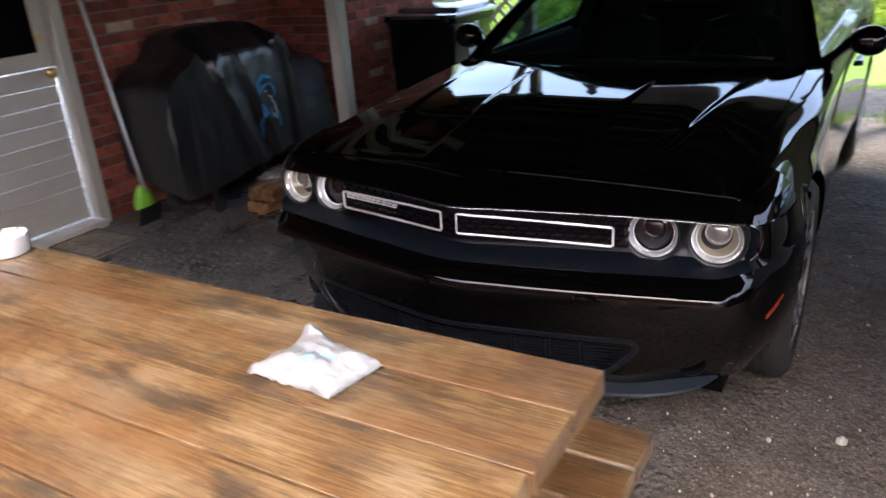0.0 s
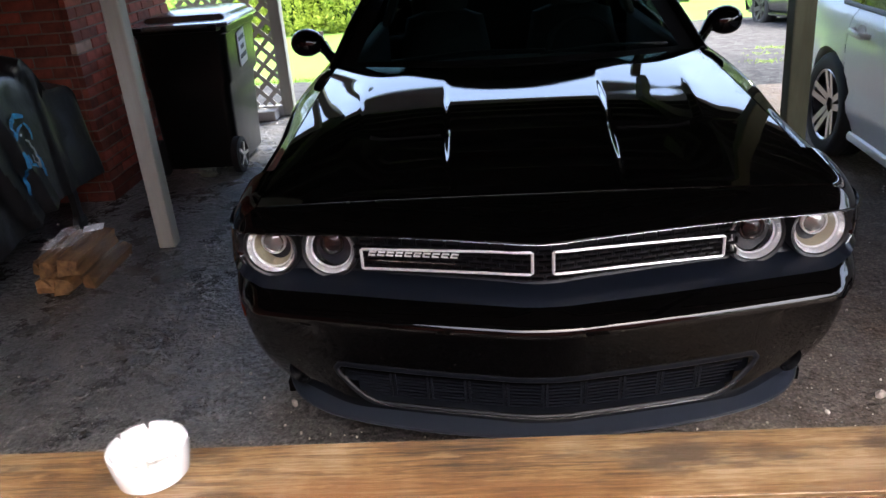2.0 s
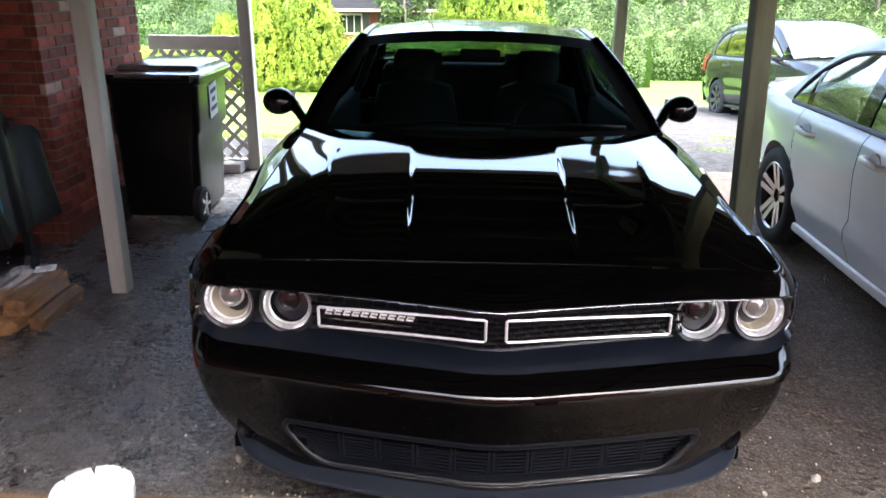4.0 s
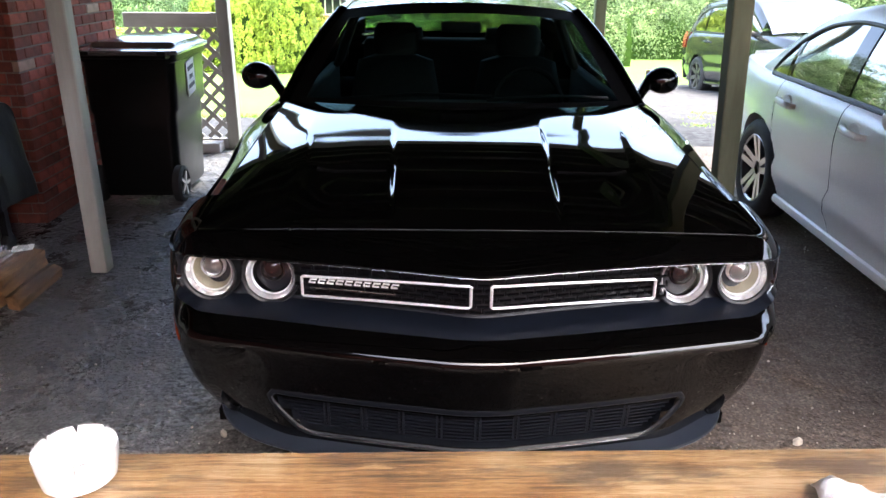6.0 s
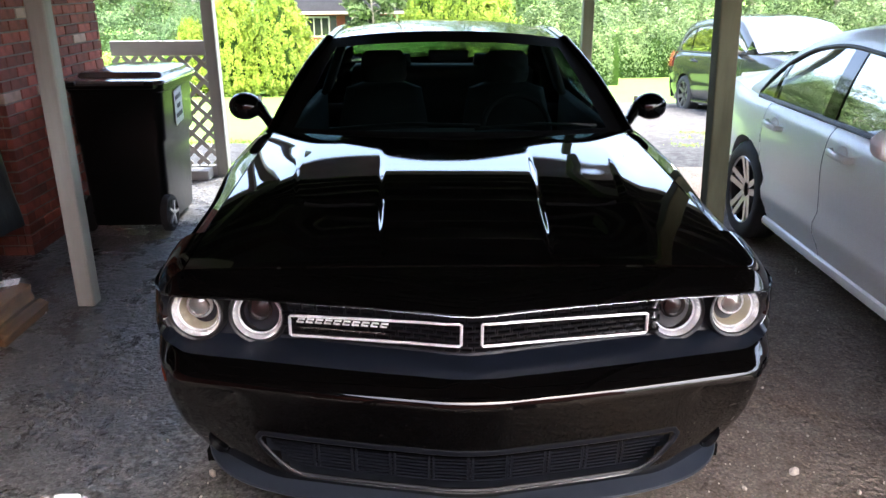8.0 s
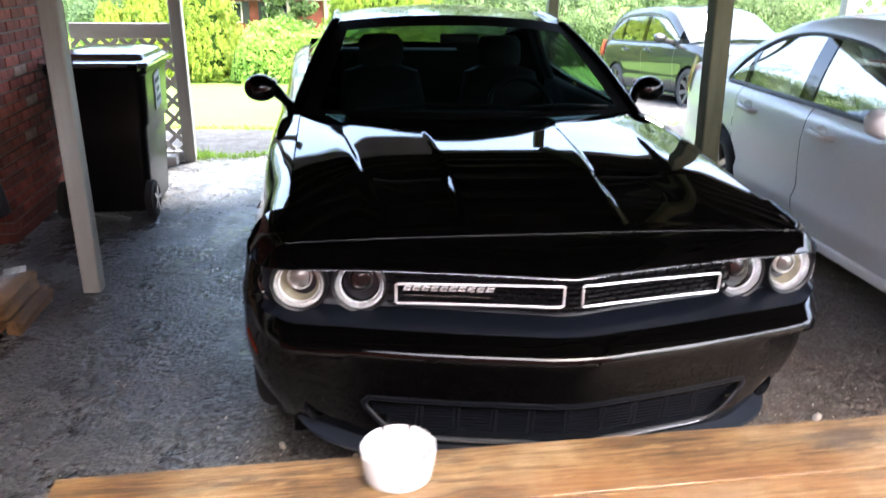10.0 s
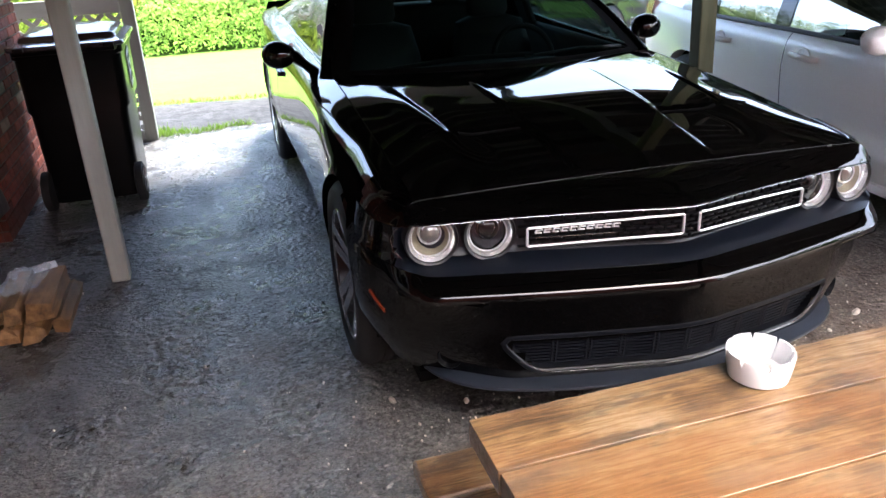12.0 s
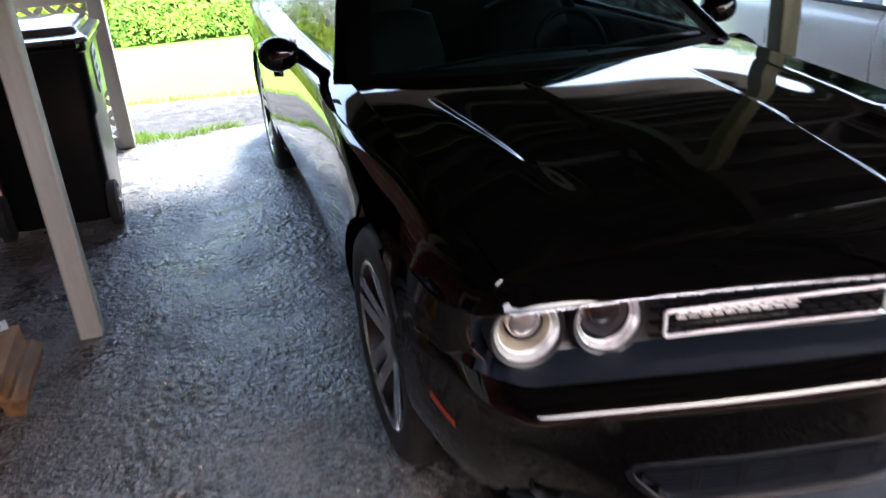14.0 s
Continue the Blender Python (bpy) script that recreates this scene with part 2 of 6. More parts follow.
def wood_mat():
    """Varnished softwood: long grain, knots of darker stain, each plank its own run."""
    m = bpy.data.materials.new("wood")
    m.use_nodes = True
    nt = m.node_tree
    b = nt.nodes["Principled BSDF"]
    tc, oi = nt.nodes.new("ShaderNodeTexCoord"), nt.nodes.new("ShaderNodeObjectInfo")
    mp = nt.nodes.new("ShaderNodeMapping")
    off = nt.nodes.new("ShaderNodeVectorMath")
    off.operation = "MULTIPLY_ADD"
    comb = nt.nodes.new("ShaderNodeCombineXYZ")
    for k in range(3):
        nt.links.new(oi.outputs["Random"], comb.inputs[k])
    nt.links.new(comb.outputs[0], off.inputs[0])
    off.inputs[1].default_value = (17.0, 9.0, 5.0)
    nt.links.new(tc.outputs["Object"], off.inputs[2])
    nt.links.new(off.outputs[0], mp.inputs["Vector"])
    mp.inputs["Scale"].default_value = (2.4, 42.0, 42.0)
    warp = chain(nt, "TexNoise", Scale=3.0, Detail=3.0)
    nt.links.new(mp.outputs[0], warp.inputs["Vector"])
    grain = chain(nt, "TexNoise", Scale=4.5, Detail=9.0, Roughness=0.72, Distortion=0.6)
    nt.links.new(mp.outputs[0], grain.inputs["Vector"])
    blot = chain(nt, "TexNoise", Scale=7.0, Detail=5.0, Roughness=0.6)
    nt.links.new(off.outputs[0], blot.inputs["Vector"])
    add = nt.nodes.new("ShaderNodeMath")
    add.operation = "MULTIPLY_ADD"
    nt.links.new(blot.outputs["Fac"], add.inputs[0])
    add.inputs[1].default_value = 0.75
    nt.links.new(grain.outputs["Fac"], add.inputs[2])
    col = ramp(nt, add.outputs[0], [(0.66, (0.022, 0.014, 0.009)), (0.77, (0.075, 0.04, 0.017)), (0.87, (0.15, 0.086, 0.035)), (0.97, (0.2, 0.132, 0.066)), (1.07, (0.25, 0.185, 0.115))])
    # rusty stain and grey weathering in patches
    for scale, lo, hi, top, tint in ((3.2, 0.4, 0.56, 0.7, (0.135, 0.06, 0.022)), (6.5, 0.52, 0.66, 0.4, (0.15, 0.115, 0.08)), (9.0, 0.53, 0.64, 0.85, (0.042, 0.03, 0.022)), (26.0, 0.62, 0.7, 0.6, (0.26, 0.18, 0.1))):
        pat = chain(nt, "TexNoise", Scale=scale, Detail=5.0, Roughness=0.65)
        sq = nt.nodes.new("ShaderNodeMapping")
        sq.inputs["Scale"].default_value = (0.45, 1.6, 1.6)
        sq.inputs["Location"].default_value = (scale, scale * 0.7, 0)
        nt.links.new(off.outputs[0], sq.inputs["Vector"])
        nt.links.new(sq.outputs[0], pat.inputs["Vector"])
        fac = ramp(nt, pat.outputs["Fac"], [(lo, (0, 0, 0)), (hi, (top, top, top))])
        mx = nt.nodes.new("ShaderNodeMix")
        mx.data_type = "RGBA"
        nt.links.new(fac, mx.inputs["Factor"])
        nt.links.new(col, mx.inputs["A"])
        mx.inputs["B"].default_value = (*tint, 1)
        col = mx.outputs["Result"]
    nt.links.new(col, b.inputs["Base Color"])
    rr = nt.nodes.new("ShaderNodeMapRange")
    rr.inputs[1].default_value, rr.inputs[2].default_value, rr.inputs[3].default_value, rr.inputs[4].default_value = 0.6, 1.1, 0.5, 0.28
    nt.links.new(add.outputs[0], rr.inputs[0])
    nt.links.new(rr.outputs[0], b.inputs["Roughness"])
    b.inputs["Coat Weight"].default_value, b.inputs["Coat Roughness"].default_value = 0.62, 0.25
    bp = nt.nodes.new("ShaderNodeBump")
    bp.inputs["Strength"].default_value, bp.inputs["Distance"].default_value = 0.35, 0.004
    nt.links.new(grain.outputs["Fac"], bp.inputs["Height"])
    nt.links.new(bp.outputs[0], b.inputs["Normal"])
    return m


M = {}
M["asphalt"] = asphalt_mat("asphalt", 0.17, 0.38, 0.85, (1.42, 1.45, 1.5))
# dry drive past the roof; its tone is cut to offset open daylight
M["asphalt_dry_daylit"] = asphalt_mat("asphalt_dry_daylit", 0.75, 0.9, 0.12, (0.84, 0.9, 0.97), 0.0, 0.25)
M["grass"] = mat("grass", (0.1, 0.19, 0.04), 0.95, spec=0.08, noise_scale=6, alt=(0.08, 0.16, 0.03), bump=0.6, bump_scale=30)
M["brick"] = mat("brick", (0.21, 0.052, 0.034), 0.85, noise_scale=18, var=0.35, bump=0.5, bump_scale=90, rnd=0.45)
M["brick_pale"] = mat("brick_pale", (0.38, 0.26, 0.2), 0.85, noise_scale=18, var=0.25, bump=0.5, bump_scale=90, rnd=0.2)
M["mortar"] = mat("mortar", (0.17, 0.14, 0.12), 0.95, noise_scale=30, var=0.2, bump=0.4)
M["post_mossy"] = mat("post_mossy", (0.24, 0.25, 0.155), 0.85, noise_scale=6, alt=(0.09, 0.1, 0.055), bump=0.5, bump_scale=14, stretch=(1, 1, 0.15))
M["post"] = mat("post", (0.43, 0.435, 0.4), 0.8, noise_scale=5, alt=(0.25, 0.26, 0.215), bump=0.5, bump_scale=14, stretch=(1, 1, 0.12))
M["white_wood"] = mat("white_wood", (0.55, 0.54, 0.52), 0.75, noise_scale=7, alt=(0.36, 0.35, 0.33), bump=0.4, bump_scale=25, stretch=(0.3, 1, 1))
# near-black: the deep shade under the roof is put into this colour
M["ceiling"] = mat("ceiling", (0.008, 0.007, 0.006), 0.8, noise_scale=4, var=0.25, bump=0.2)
M["door"] = mat("door", (0.42, 0.4, 0.35), 0.5, noise_scale=3, var=0.06)
M["paint"] = mat("paint", (0.001, 0.0009, 0.0009), 0.03, spec=0.45)
M["satin"] = mat("satin", (0.0042, 0.006, 0.0105), 0.36, bump=0.08, bump_scale=900, spec=0.4)
M["chin"] = mat("chin", (0.011, 0.015, 0.023), 0.42, bump=0.06, bump_scale=700)
M["plastic"] = mat("plastic", (0.007, 0.0075, 0.008), 0.45, bump=0.1, bump_scale=500)
M["mesh"] = mat("mesh", (0.0034, 0.0044, 0.007), 0.42, spec=0.3)
M["grille"] = mat("grille", (0.0016, 0.0019, 0.0027), 0.5, spec=0.09)
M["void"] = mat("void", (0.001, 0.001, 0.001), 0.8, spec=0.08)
M["chrome"] = mat("chrome", (0.86, 0.87, 0.88), 0.3, 0.65)
M["halo"] = mat("halo", (0.92, 0.93, 0.94), 0.18, 0.6)
M["badge"] = mat("badge", (0.9, 0.9, 0.91), 0.3, 0.55)
M["trim_dark"] = mat("trim_dark", (0.36, 0.36, 0.37), 0.25, 1.0)
M["tree_bark"] = mat("tree_bark", (0.24, 0.22, 0.19), 0.95, noise_scale=6, var=0.4, bump=0.5, bump_scale=10, stretch=(1, 1, 0.3))
M["lamp_glass"] = glass_mat("lamp_glass", (0.97, 0.97, 0.97))
M["reflector"] = mat("reflector", (0.36, 0.33, 0.24), 0.3, 0.6)
M["dark_lens"] = mat("dark_lens", (0.006, 0.006, 0.007), 0.12, spec=0.3)
M["lens"] = mat("lens", (0.2, 0.2, 0.19), 0.08, 0.5, coat=1.0)
M["tyre"] = mat("tyre", (0.018, 0.018, 0.018), 0.75, noise_scale=20, var=0.3, bump=0.2)
M["rim"] = mat("rim", (0.5, 0.5, 0.51), 0.25, 0.8, noise_scale=6, var=0.2)
M["rim_dark"] = mat("rim_dark", (0.02, 0.02, 0.022), 0.35, 0.6)
M["alloy"] = mat("alloy", (0.45, 0.45, 0.46), 0.3, 0.85)
M["steel_wheel"] = mat("steel_wheel", (0.09, 0.085, 0.08), 0.5, 0.5, noise_scale=12, var=0.3)
M["glass"] = glass_mat("glass", (0.3, 0.39, 0.38))
M["glass_clear"] = glass_mat("glass_clear", (0.24, 0.3, 0.28), gloss=0.4)
M["amber"] = mat("amber", (0.2, 0.028, 0.01), 0.2, coat=0.5)
M["red"] = mat("red", (0.45, 0.03, 0.02), 0.15, coat=0.5)
M["interior"] = mat("interior", (0.005, 0.006, 0.006), 0.65, bump=0.1, bump_scale=200)
M["interior_grey"] = mat("interior_grey", (0.1, 0.1, 0.1), 0.55)
M["silver"] = mat("silver", (0.95, 0.95, 0.89), 0.34, 0.06, coat=0.35, noise_scale=900, var=0.08)
M["hatch"] = mat("hatch", (0.02, 0.024, 0.023), 0.08, spec=0.45, coat=0.3)
M["wood"] = wood_mat()
M["tarp"] = mat("tarp", (0.007, 0.007, 0.008), 0.34, noise_scale=9, var=0.35, bump=0.55, bump_scale=11, spec=0.55)
M["logo_blue"] = mat("logo_blue", (0.02, 0.22, 0.45), 0.5)
M["logo_grey"] = mat("logo_grey", (0.35, 0.36, 0.38), 0.5)
M["bin"] = mat("bin", (0.004, 0.0045, 0.0045), 0.3, spec=0.2, noise_scale=8, var=0.3, bump=0.12, bump_scale=120)
M["paper"] = mat("paper", (0.75, 0.76, 0.75), 0.7)
M["ink"] = mat("ink", (0.12, 0.12, 0.13), 0.7)
M["split_wood"] = mat("split_wood", (0.3, 0.16, 0.062), 0.8, noise_scale=20, alt=(0.06, 0.028, 0.012), bump=0.8, bump_scale=30, stretch=(1, 0.25, 1), rnd=0.4)
M["bark"] = mat("bark", (0.14, 0.1, 0.07), 0.95, noise_scale=12, var=0.45, bump=0.8, bump_scale=20, stretch=(1, 1, 0.3))
M["wrap"] = mat("wrap", (0.75, 0.77, 0.78), 0.15, bump=1.0, bump_scale=45)
M["wrap"].node_tree.nodes["Principled BSDF"].inputs["Alpha"].default_value = 0.08
M["wrap_loose"] = mat("wrap_loose", (0.8, 0.82, 0.84), 0.12, spec=0.8)
M["wrap_loose"].node_tree.nodes["Principled BSDF"].inputs["Alpha"].default_value = 0.3
M["ceramic"] = mat("ceramic", (0.52, 0.53, 0.55), 0.18, coat=0.4)
M["ash"] = mat("ash", (0.35, 0.34, 0.33), 0.95, noise_scale=60, var=0.5)
M["bag"] = mat("bag", (0.27, 0.28, 0.3), 0.3, noise_scale=30, var=0.12, bump=0.5, bump_scale=60, coat=0.3)
M["bag_print"] = mat("bag_print", (0.3, 0.5, 0.7), 0.5)
M["mat_fibre"] = mat("mat_fibre", (0.3, 0.27, 0.22), 0.95, noise_scale=30, alt=(0.12, 0.1, 0.08), bump=0.6, bump_scale=200)
M["steel"] = mat("steel", (0.45, 0.46, 0.47), 0.35, 0.85, noise_scale=10, var=0.2)
M["green_plastic"] = mat("green_plastic", (0.16, 0.42, 0.03), 0.5)
M["brass"] = mat("brass", (0.55, 0.38, 0.15), 0.3, 0.9)
M["roof_shingle"] = mat("roof_shingle", (0.011, 0.0125, 0.016), 0.9, spec=0.15, noise_scale=8, var=0.3, bump=0.5)
M["thuja"] = foliage_mat("thuja", (0.035, 0.085, 0.008), (0.24, 0.33, 0.04))
M["hedge"] = foliage_mat("hedge", (0.05, 0.13, 0.015), (0.22, 0.38, 0.07))
M["leaves_dark"] = foliage_mat("leaves_dark", (0.012, 0.035, 0.015), (0.085, 0.15, 0.06))
M["leaves"] = foliage_mat("leaves", (0.014, 0.04, 0.016), (0.13, 0.2, 0.075))
M["blade"] = foliage_mat("blade", (0.1, 0.2, 0.03), (0.26, 0.4, 0.07))
M["chip"] = mat("chip", (0.1, 0.097, 0.094), 0.3, spec=0.5, noise_scale=25, var=0.5)
M["gravel"] = mat("gravel", (0.5, 0.46, 0.4), 0.9, noise_scale=40, var=0.3)
M["wire"] = mat("wire", (0.5, 0.5, 0.5), 0.6)


# ---- builders ----
def mesh_ob(name, bm, material, smooth=True, bevel=0.0):
    me = bpy.data.meshes.new(name)
    bmesh.ops.recalc_face_normals(bm, faces=bm.faces[:])
    bm.to_mesh(me)
    bm.free()
    for mm in material if isinstance(material, (list, tuple)) else (material,):
        me.materials.append(mm)
    if smooth:
        me.polygons.foreach_set("use_smooth", [True] * len(me.polygons))
        me.set_sharp_from_angle(angle=radians(38))
    ob = new(name, me)
    if bevel:
        md = ob.modifiers.new("bevel", "BEVEL")
        md.width, md.segments, md.limit_method = bevel, 2, "ANGLE"
    return ob


def part(name, bm, material, parent, label="", smooth=True, bevel=0.0):
    ob = mesh_ob(name, bm, material, smooth, bevel)
    ob.parent = parent
    ob.matrix_parent_inverse = Matrix.Translation(-parent.matrix_basis.translation) if parent.parent is None and parent.type == "EMPTY" else Matrix()
    return tagged(ob, label)


def thing(name, label, category, at=(0, 0, 0), group="", kind=""):
    ob = new(name)
    ob.location = at
    ob.empty_display_size = 0.1
    return tagged(ob, label, category, group, kind)


def box(x0, x1, y0, y1, z0, z1, bm=None):
    bm = bm or bmesh.new()
    vs = [bm.verts.new((x, y, z)) for x in (x0, x1) for y in (y0, y1) for z in (z0, z1)]
    for f in ((0, 1, 3, 2), (4, 6, 7, 5), (0, 4, 5, 1), (2, 3, 7, 6), (0, 2, 6, 4), (1, 5, 7, 3)):
        bm.faces.new([vs[i] for i in f])
    return bm


def obox(c, u, v, w, bm=None):
    """A box round c with the half-axes u, v and w."""
    bm = bm or bmesh.new()
    c, u, v, w = (Vector(k) for k in (c, u, v, w))
    vs = [bm.verts.new(c + a * u + b * v + d * w) for a in (-1, 1) for b in (-1, 1) for d in (-1, 1)]
    for f in ((0, 1, 3, 2), (4, 6, 7, 5), (0, 4, 5, 1), (2, 3, 7, 6), (0, 2, 6, 4), (1, 5, 7, 3)):
        bm.faces.new([vs[i] for i in f])
    return bm


def loft(rows, closed=False, caps=False, bm=None):
    bm = bm or bmesh.new()
    g = [[bm.verts.new(p) for p in row] for row in rows]
    for a, b in zip(g, g[1:]):
        n = len(a)
        for i in range(n if closed else n - 1):
            j = (i + 1) % n
            bm.faces.new((a[i], a[j], b[j], b[i]))
    if caps:
        bm.faces.new(g[0])
        bm.faces.new(list(reversed(g[-1])))
    return bm


def tube(pts, r, seg=8, bm=None, cyclic=False, flat=1.0):
    """A round bar along a line of points; r may be one number or one for each point."""
    pts = [Vector(p) for p in pts]
    rs = r if isinstance(r, (list, tuple)) else [r] * len(pts)
    rows = []
    for i, p in enumerate(pts):
        a = pts[(i - 1) % len(pts)] if cyclic else pts[max(0, i - 1)]
        b = pts[(i + 1) % len(pts)] if cyclic else pts[min(len(pts) - 1, i + 1)]
        d = (b - a).normalized()
        up = Vector((0, 0, 1)) if abs(d.z) < 0.95 else Vector((0, 1, 0))
        s = d.cross(up).normalized()
        u = s.cross(d)
        rows.append([p + float(rs[i]) * (math.cos(k) * s + flat * math.sin(k) * u) for k in np.linspace(0, 2 * math.pi, seg, endpoint=False)])
    if cyclic:
        rows.append(rows[0])
        bm = loft(rows, closed=True, bm=bm)
        bmesh.ops.remove_doubles(bm, verts=bm.verts[:], dist=1e-5)
        return bm
    return loft(rows, closed=True, caps=True, bm=bm)


def turned(profile, centre, axis, seg=32, bm=None):
    """A turned form: profile of (radius, along) round the axis at centre."""
    c, d = Vector(centre), Vector(axis).normalized()
    up = Vector((0, 0, 1)) if abs(d.z) < 0.9 else Vector((1, 0, 0))
    s = d.cross(up).normalized()
    u = s.cross(d)
    return loft([[c + float(a) * d + float(r) * (math.cos(k) * s + math.sin(k) * u) for k in np.linspace(0, 2 * math.pi, seg, endpoint=False)] for r, a in profile], closed=True, bm=bm)


def curve(xs, ys):
    """A smooth line through points (monotone cubic); returns a function."""
    xs, ys = np.array(xs, float), np.array(ys, float)
    d = np.diff(ys) / np.diff(xs)
    m = np.r_[d[0], [0 if a * b <= 0 else 2 * a * b / (a + b) for a, b in zip(d, d[1:])], d[-1]]

    def f(x):
        x = min(max(float(x), xs[0]), xs[-1])
        i = min(max(int(np.searchsorted(xs, x)) - 1, 0), len(xs) - 2)
        h = xs[i + 1] - xs[i]
        t = (x - xs[i]) / h
        return float((2 * t**3 - 3 * t**2 + 1) * ys[i] + (t**3 - 2 * t**2 + t) * h * m[i] + (3 * t**2 - 2 * t**3) * ys[i + 1] + (t**3 - t**2) * h * m[i + 1])

    return f


def step(x, a, b):
    t = min(1, max(0, (x - a) / (b - a)))
    return t * t * (3 - 2 * t)


def ground_z(y):
    """Level under the carport, falling away towards the street."""
    s = max(0.0, y - 5.2)
    return -7.0 * (1 - math.exp(-0.095 * (math.sqrt(s * s + 1) - 1) / 7.0))


# ---- ground, carport, house ----
def build_ground():
    rows = []
    ys = list(np.arange(-15, 5, 1.0)) + list(np.arange(5, 30, 0.5)) + list(np.arange(30, 80, 5)) + [120, 200, 400]
    xs = [-400, -150, -60, -30, -15, -8, -4, -2, 0, 2, 4, 8, 15, 30, 60, 150, 400]
    for y in ys:
        rows.append([(x, y, ground_z(y) - 0.05) for x in xs])
    for x in (-60,):
        rows.insert(0, [(q, -400, 0) for q in xs])
    ob = mesh_ob("ground", loft(rows), M["grass"])
    tagged(ob, "bright green mown lawn falling away to the street", "ground", kind="structure")
    # asphalt pad and drive
    bm = bmesh.new()
    def far_edge(x):
        return 6.38 + 0.12 * math.sin(x * 2.1) + 0.06 * math.sin(x * 7) + 6.0 * step(x, 0.6, 3.2)
    xs = np.arange(-15, 18.01, 0.3)
    rows = []
    for k in list(np.linspace(0, 0.8, 96)) + list(np.linspace(0.8, 1, 24))[1:]:
        row = []
        for x in xs:
            y = -14 + k / 0.8 * 18.95 if k <= 0.8 else 4.95 + (k - 0.8) / 0.2 * (far_edge(x) - 4.95)
            row.append((x, y, ground_z(y) + 0.002 + 0.004 * noise.noise((x * 0.7, y * 0.7, 0))))
        rows.append(row)
    bm = loft(rows, bm=bm)
    # split at the roof edge: brighter tone in its shade, darker in daylight
    for f in bm.faces:
        f.material_index = 1 if f.calc_center_median().y > 4.95 else 0
    ob = mesh_ob("pavement", bm, (M["asphalt"], M["asphalt_dry_daylit"]))
    tagged(ob, "worn dark grey asphalt, patchy and slightly damp", "pavement", kind="structure")


def brick_wall(name, label, origin, along, length, height, normal, pieces=True, depth=0.11):
    """Stretcher bond on a mortar core; every brick a piece."""
    o, a, n = Vector(origin), Vector(along), Vector(normal)
    core = obox(o + a * length / 2 + Vector((0, 0, height / 2)) - n * (depth / 2 + 0.008), a * (length / 2 - 0.007), n * depth / 2, Vector((0, 0, height / 2)))
    wall = mesh_ob(name, core, M["mortar"], smooth=False)
    tagged(wall, label, "wall", kind="structure")
    if not pieces:
        return wall
    L, H, J = 0.194, 0.057, 0.01
    bm = obox((0, 0, 0), a * L / 2, n * 0.02, Vector((0, 0, H / 2)))
    bmesh.ops.bevel(bm, geom=bm.edges[:], offset=0.004, segments=1, affect="EDGES")
    bricks = []
    for mm in (M["brick"], M["brick_pale"]):
        me = bpy.data.meshes.new("brick")
        me.materials.append(mm)
        bm.to_mesh(me)
        bricks.append(me)
    bm.free()
    rng = random.Random(name)
    made = 0
    rest = bmesh.new()
    course = 0
    z = H / 2 + 0.006
    while z + H / 2 < height:
        s = -(L + J) / 2 * (course % 2) + L / 2
        while s < length + L / 2:
            lo, hi = max(0, s - L / 2), min(length, s + L / 2)
            if hi - lo > 0.03:
                p = o + a * (lo + hi) / 2 + Vector((0, 0, z)) - n * (0.02 - 0.002 * rng.random())
                full = hi - lo > L - 0.002
                if full and made < 300 and 0.15 < z < 2.2:
                    ob = new("brick", bricks[1 if rng.random() < 0.06 else 0])
                    ob.parent, ob.location = wall, p
                    made += 1
                else:
                    obox(p, a * (hi - lo) / 2, n * 0.02, Vector((0, 0, H / 2)), rest)
            s += L + J
        z += H + J
        course += 1
    if rest.verts:
        ob = part("brickwork", rest, M["brick"], wall, "dark red bricks in stretcher bond", smooth=False)
        tagged(ob, kind="stuff")
    return wall


def post(x0, y, r=0.045, h=2.284, braces=(), z0=0.0, name="carport_post", surface="post", lean=0.0):
    t = thing(name, "weathered grey painted square timber carport post" if surface == "post" else "mossy grey-green square timber carport post", "post", (x0, y, z0), group="carport posts")
    bm = box(x0 - r, x0 + r, y - r, y + r, z0, h)
    for v in bm.verts:
        v.co.x += lean * (v.co.z - z0)
    part("shaft", bm, M[surface], t, bevel=0.008)
    for (dx, dy) in braces:
        a, b = Vector((x0 + dx * 0.02, y + dy * 0.02, 1.62)), Vector((x0 + dx * 0.62, y + dy * 0.62, h - 0.02))
        d = (b - a) / 2
        w = d.normalized().cross(Vector((dy, dx, 0))).normalized()
        part("brace", obox((a + b) / 2, d, Vector((abs(dy), abs(dx), 0)) * 0.035, w * 0.04), M["post"], t, bevel=0.006)
    return t


WALL_X, PIER_X, PIER_Y0, PIER_Y1, BACK_Y, ROOF_Z = -3.19, -2.6, 2.74, 4.2, -3.6, 2.45
ROOF_Y0 = -1.92


EAST_X = 4.2


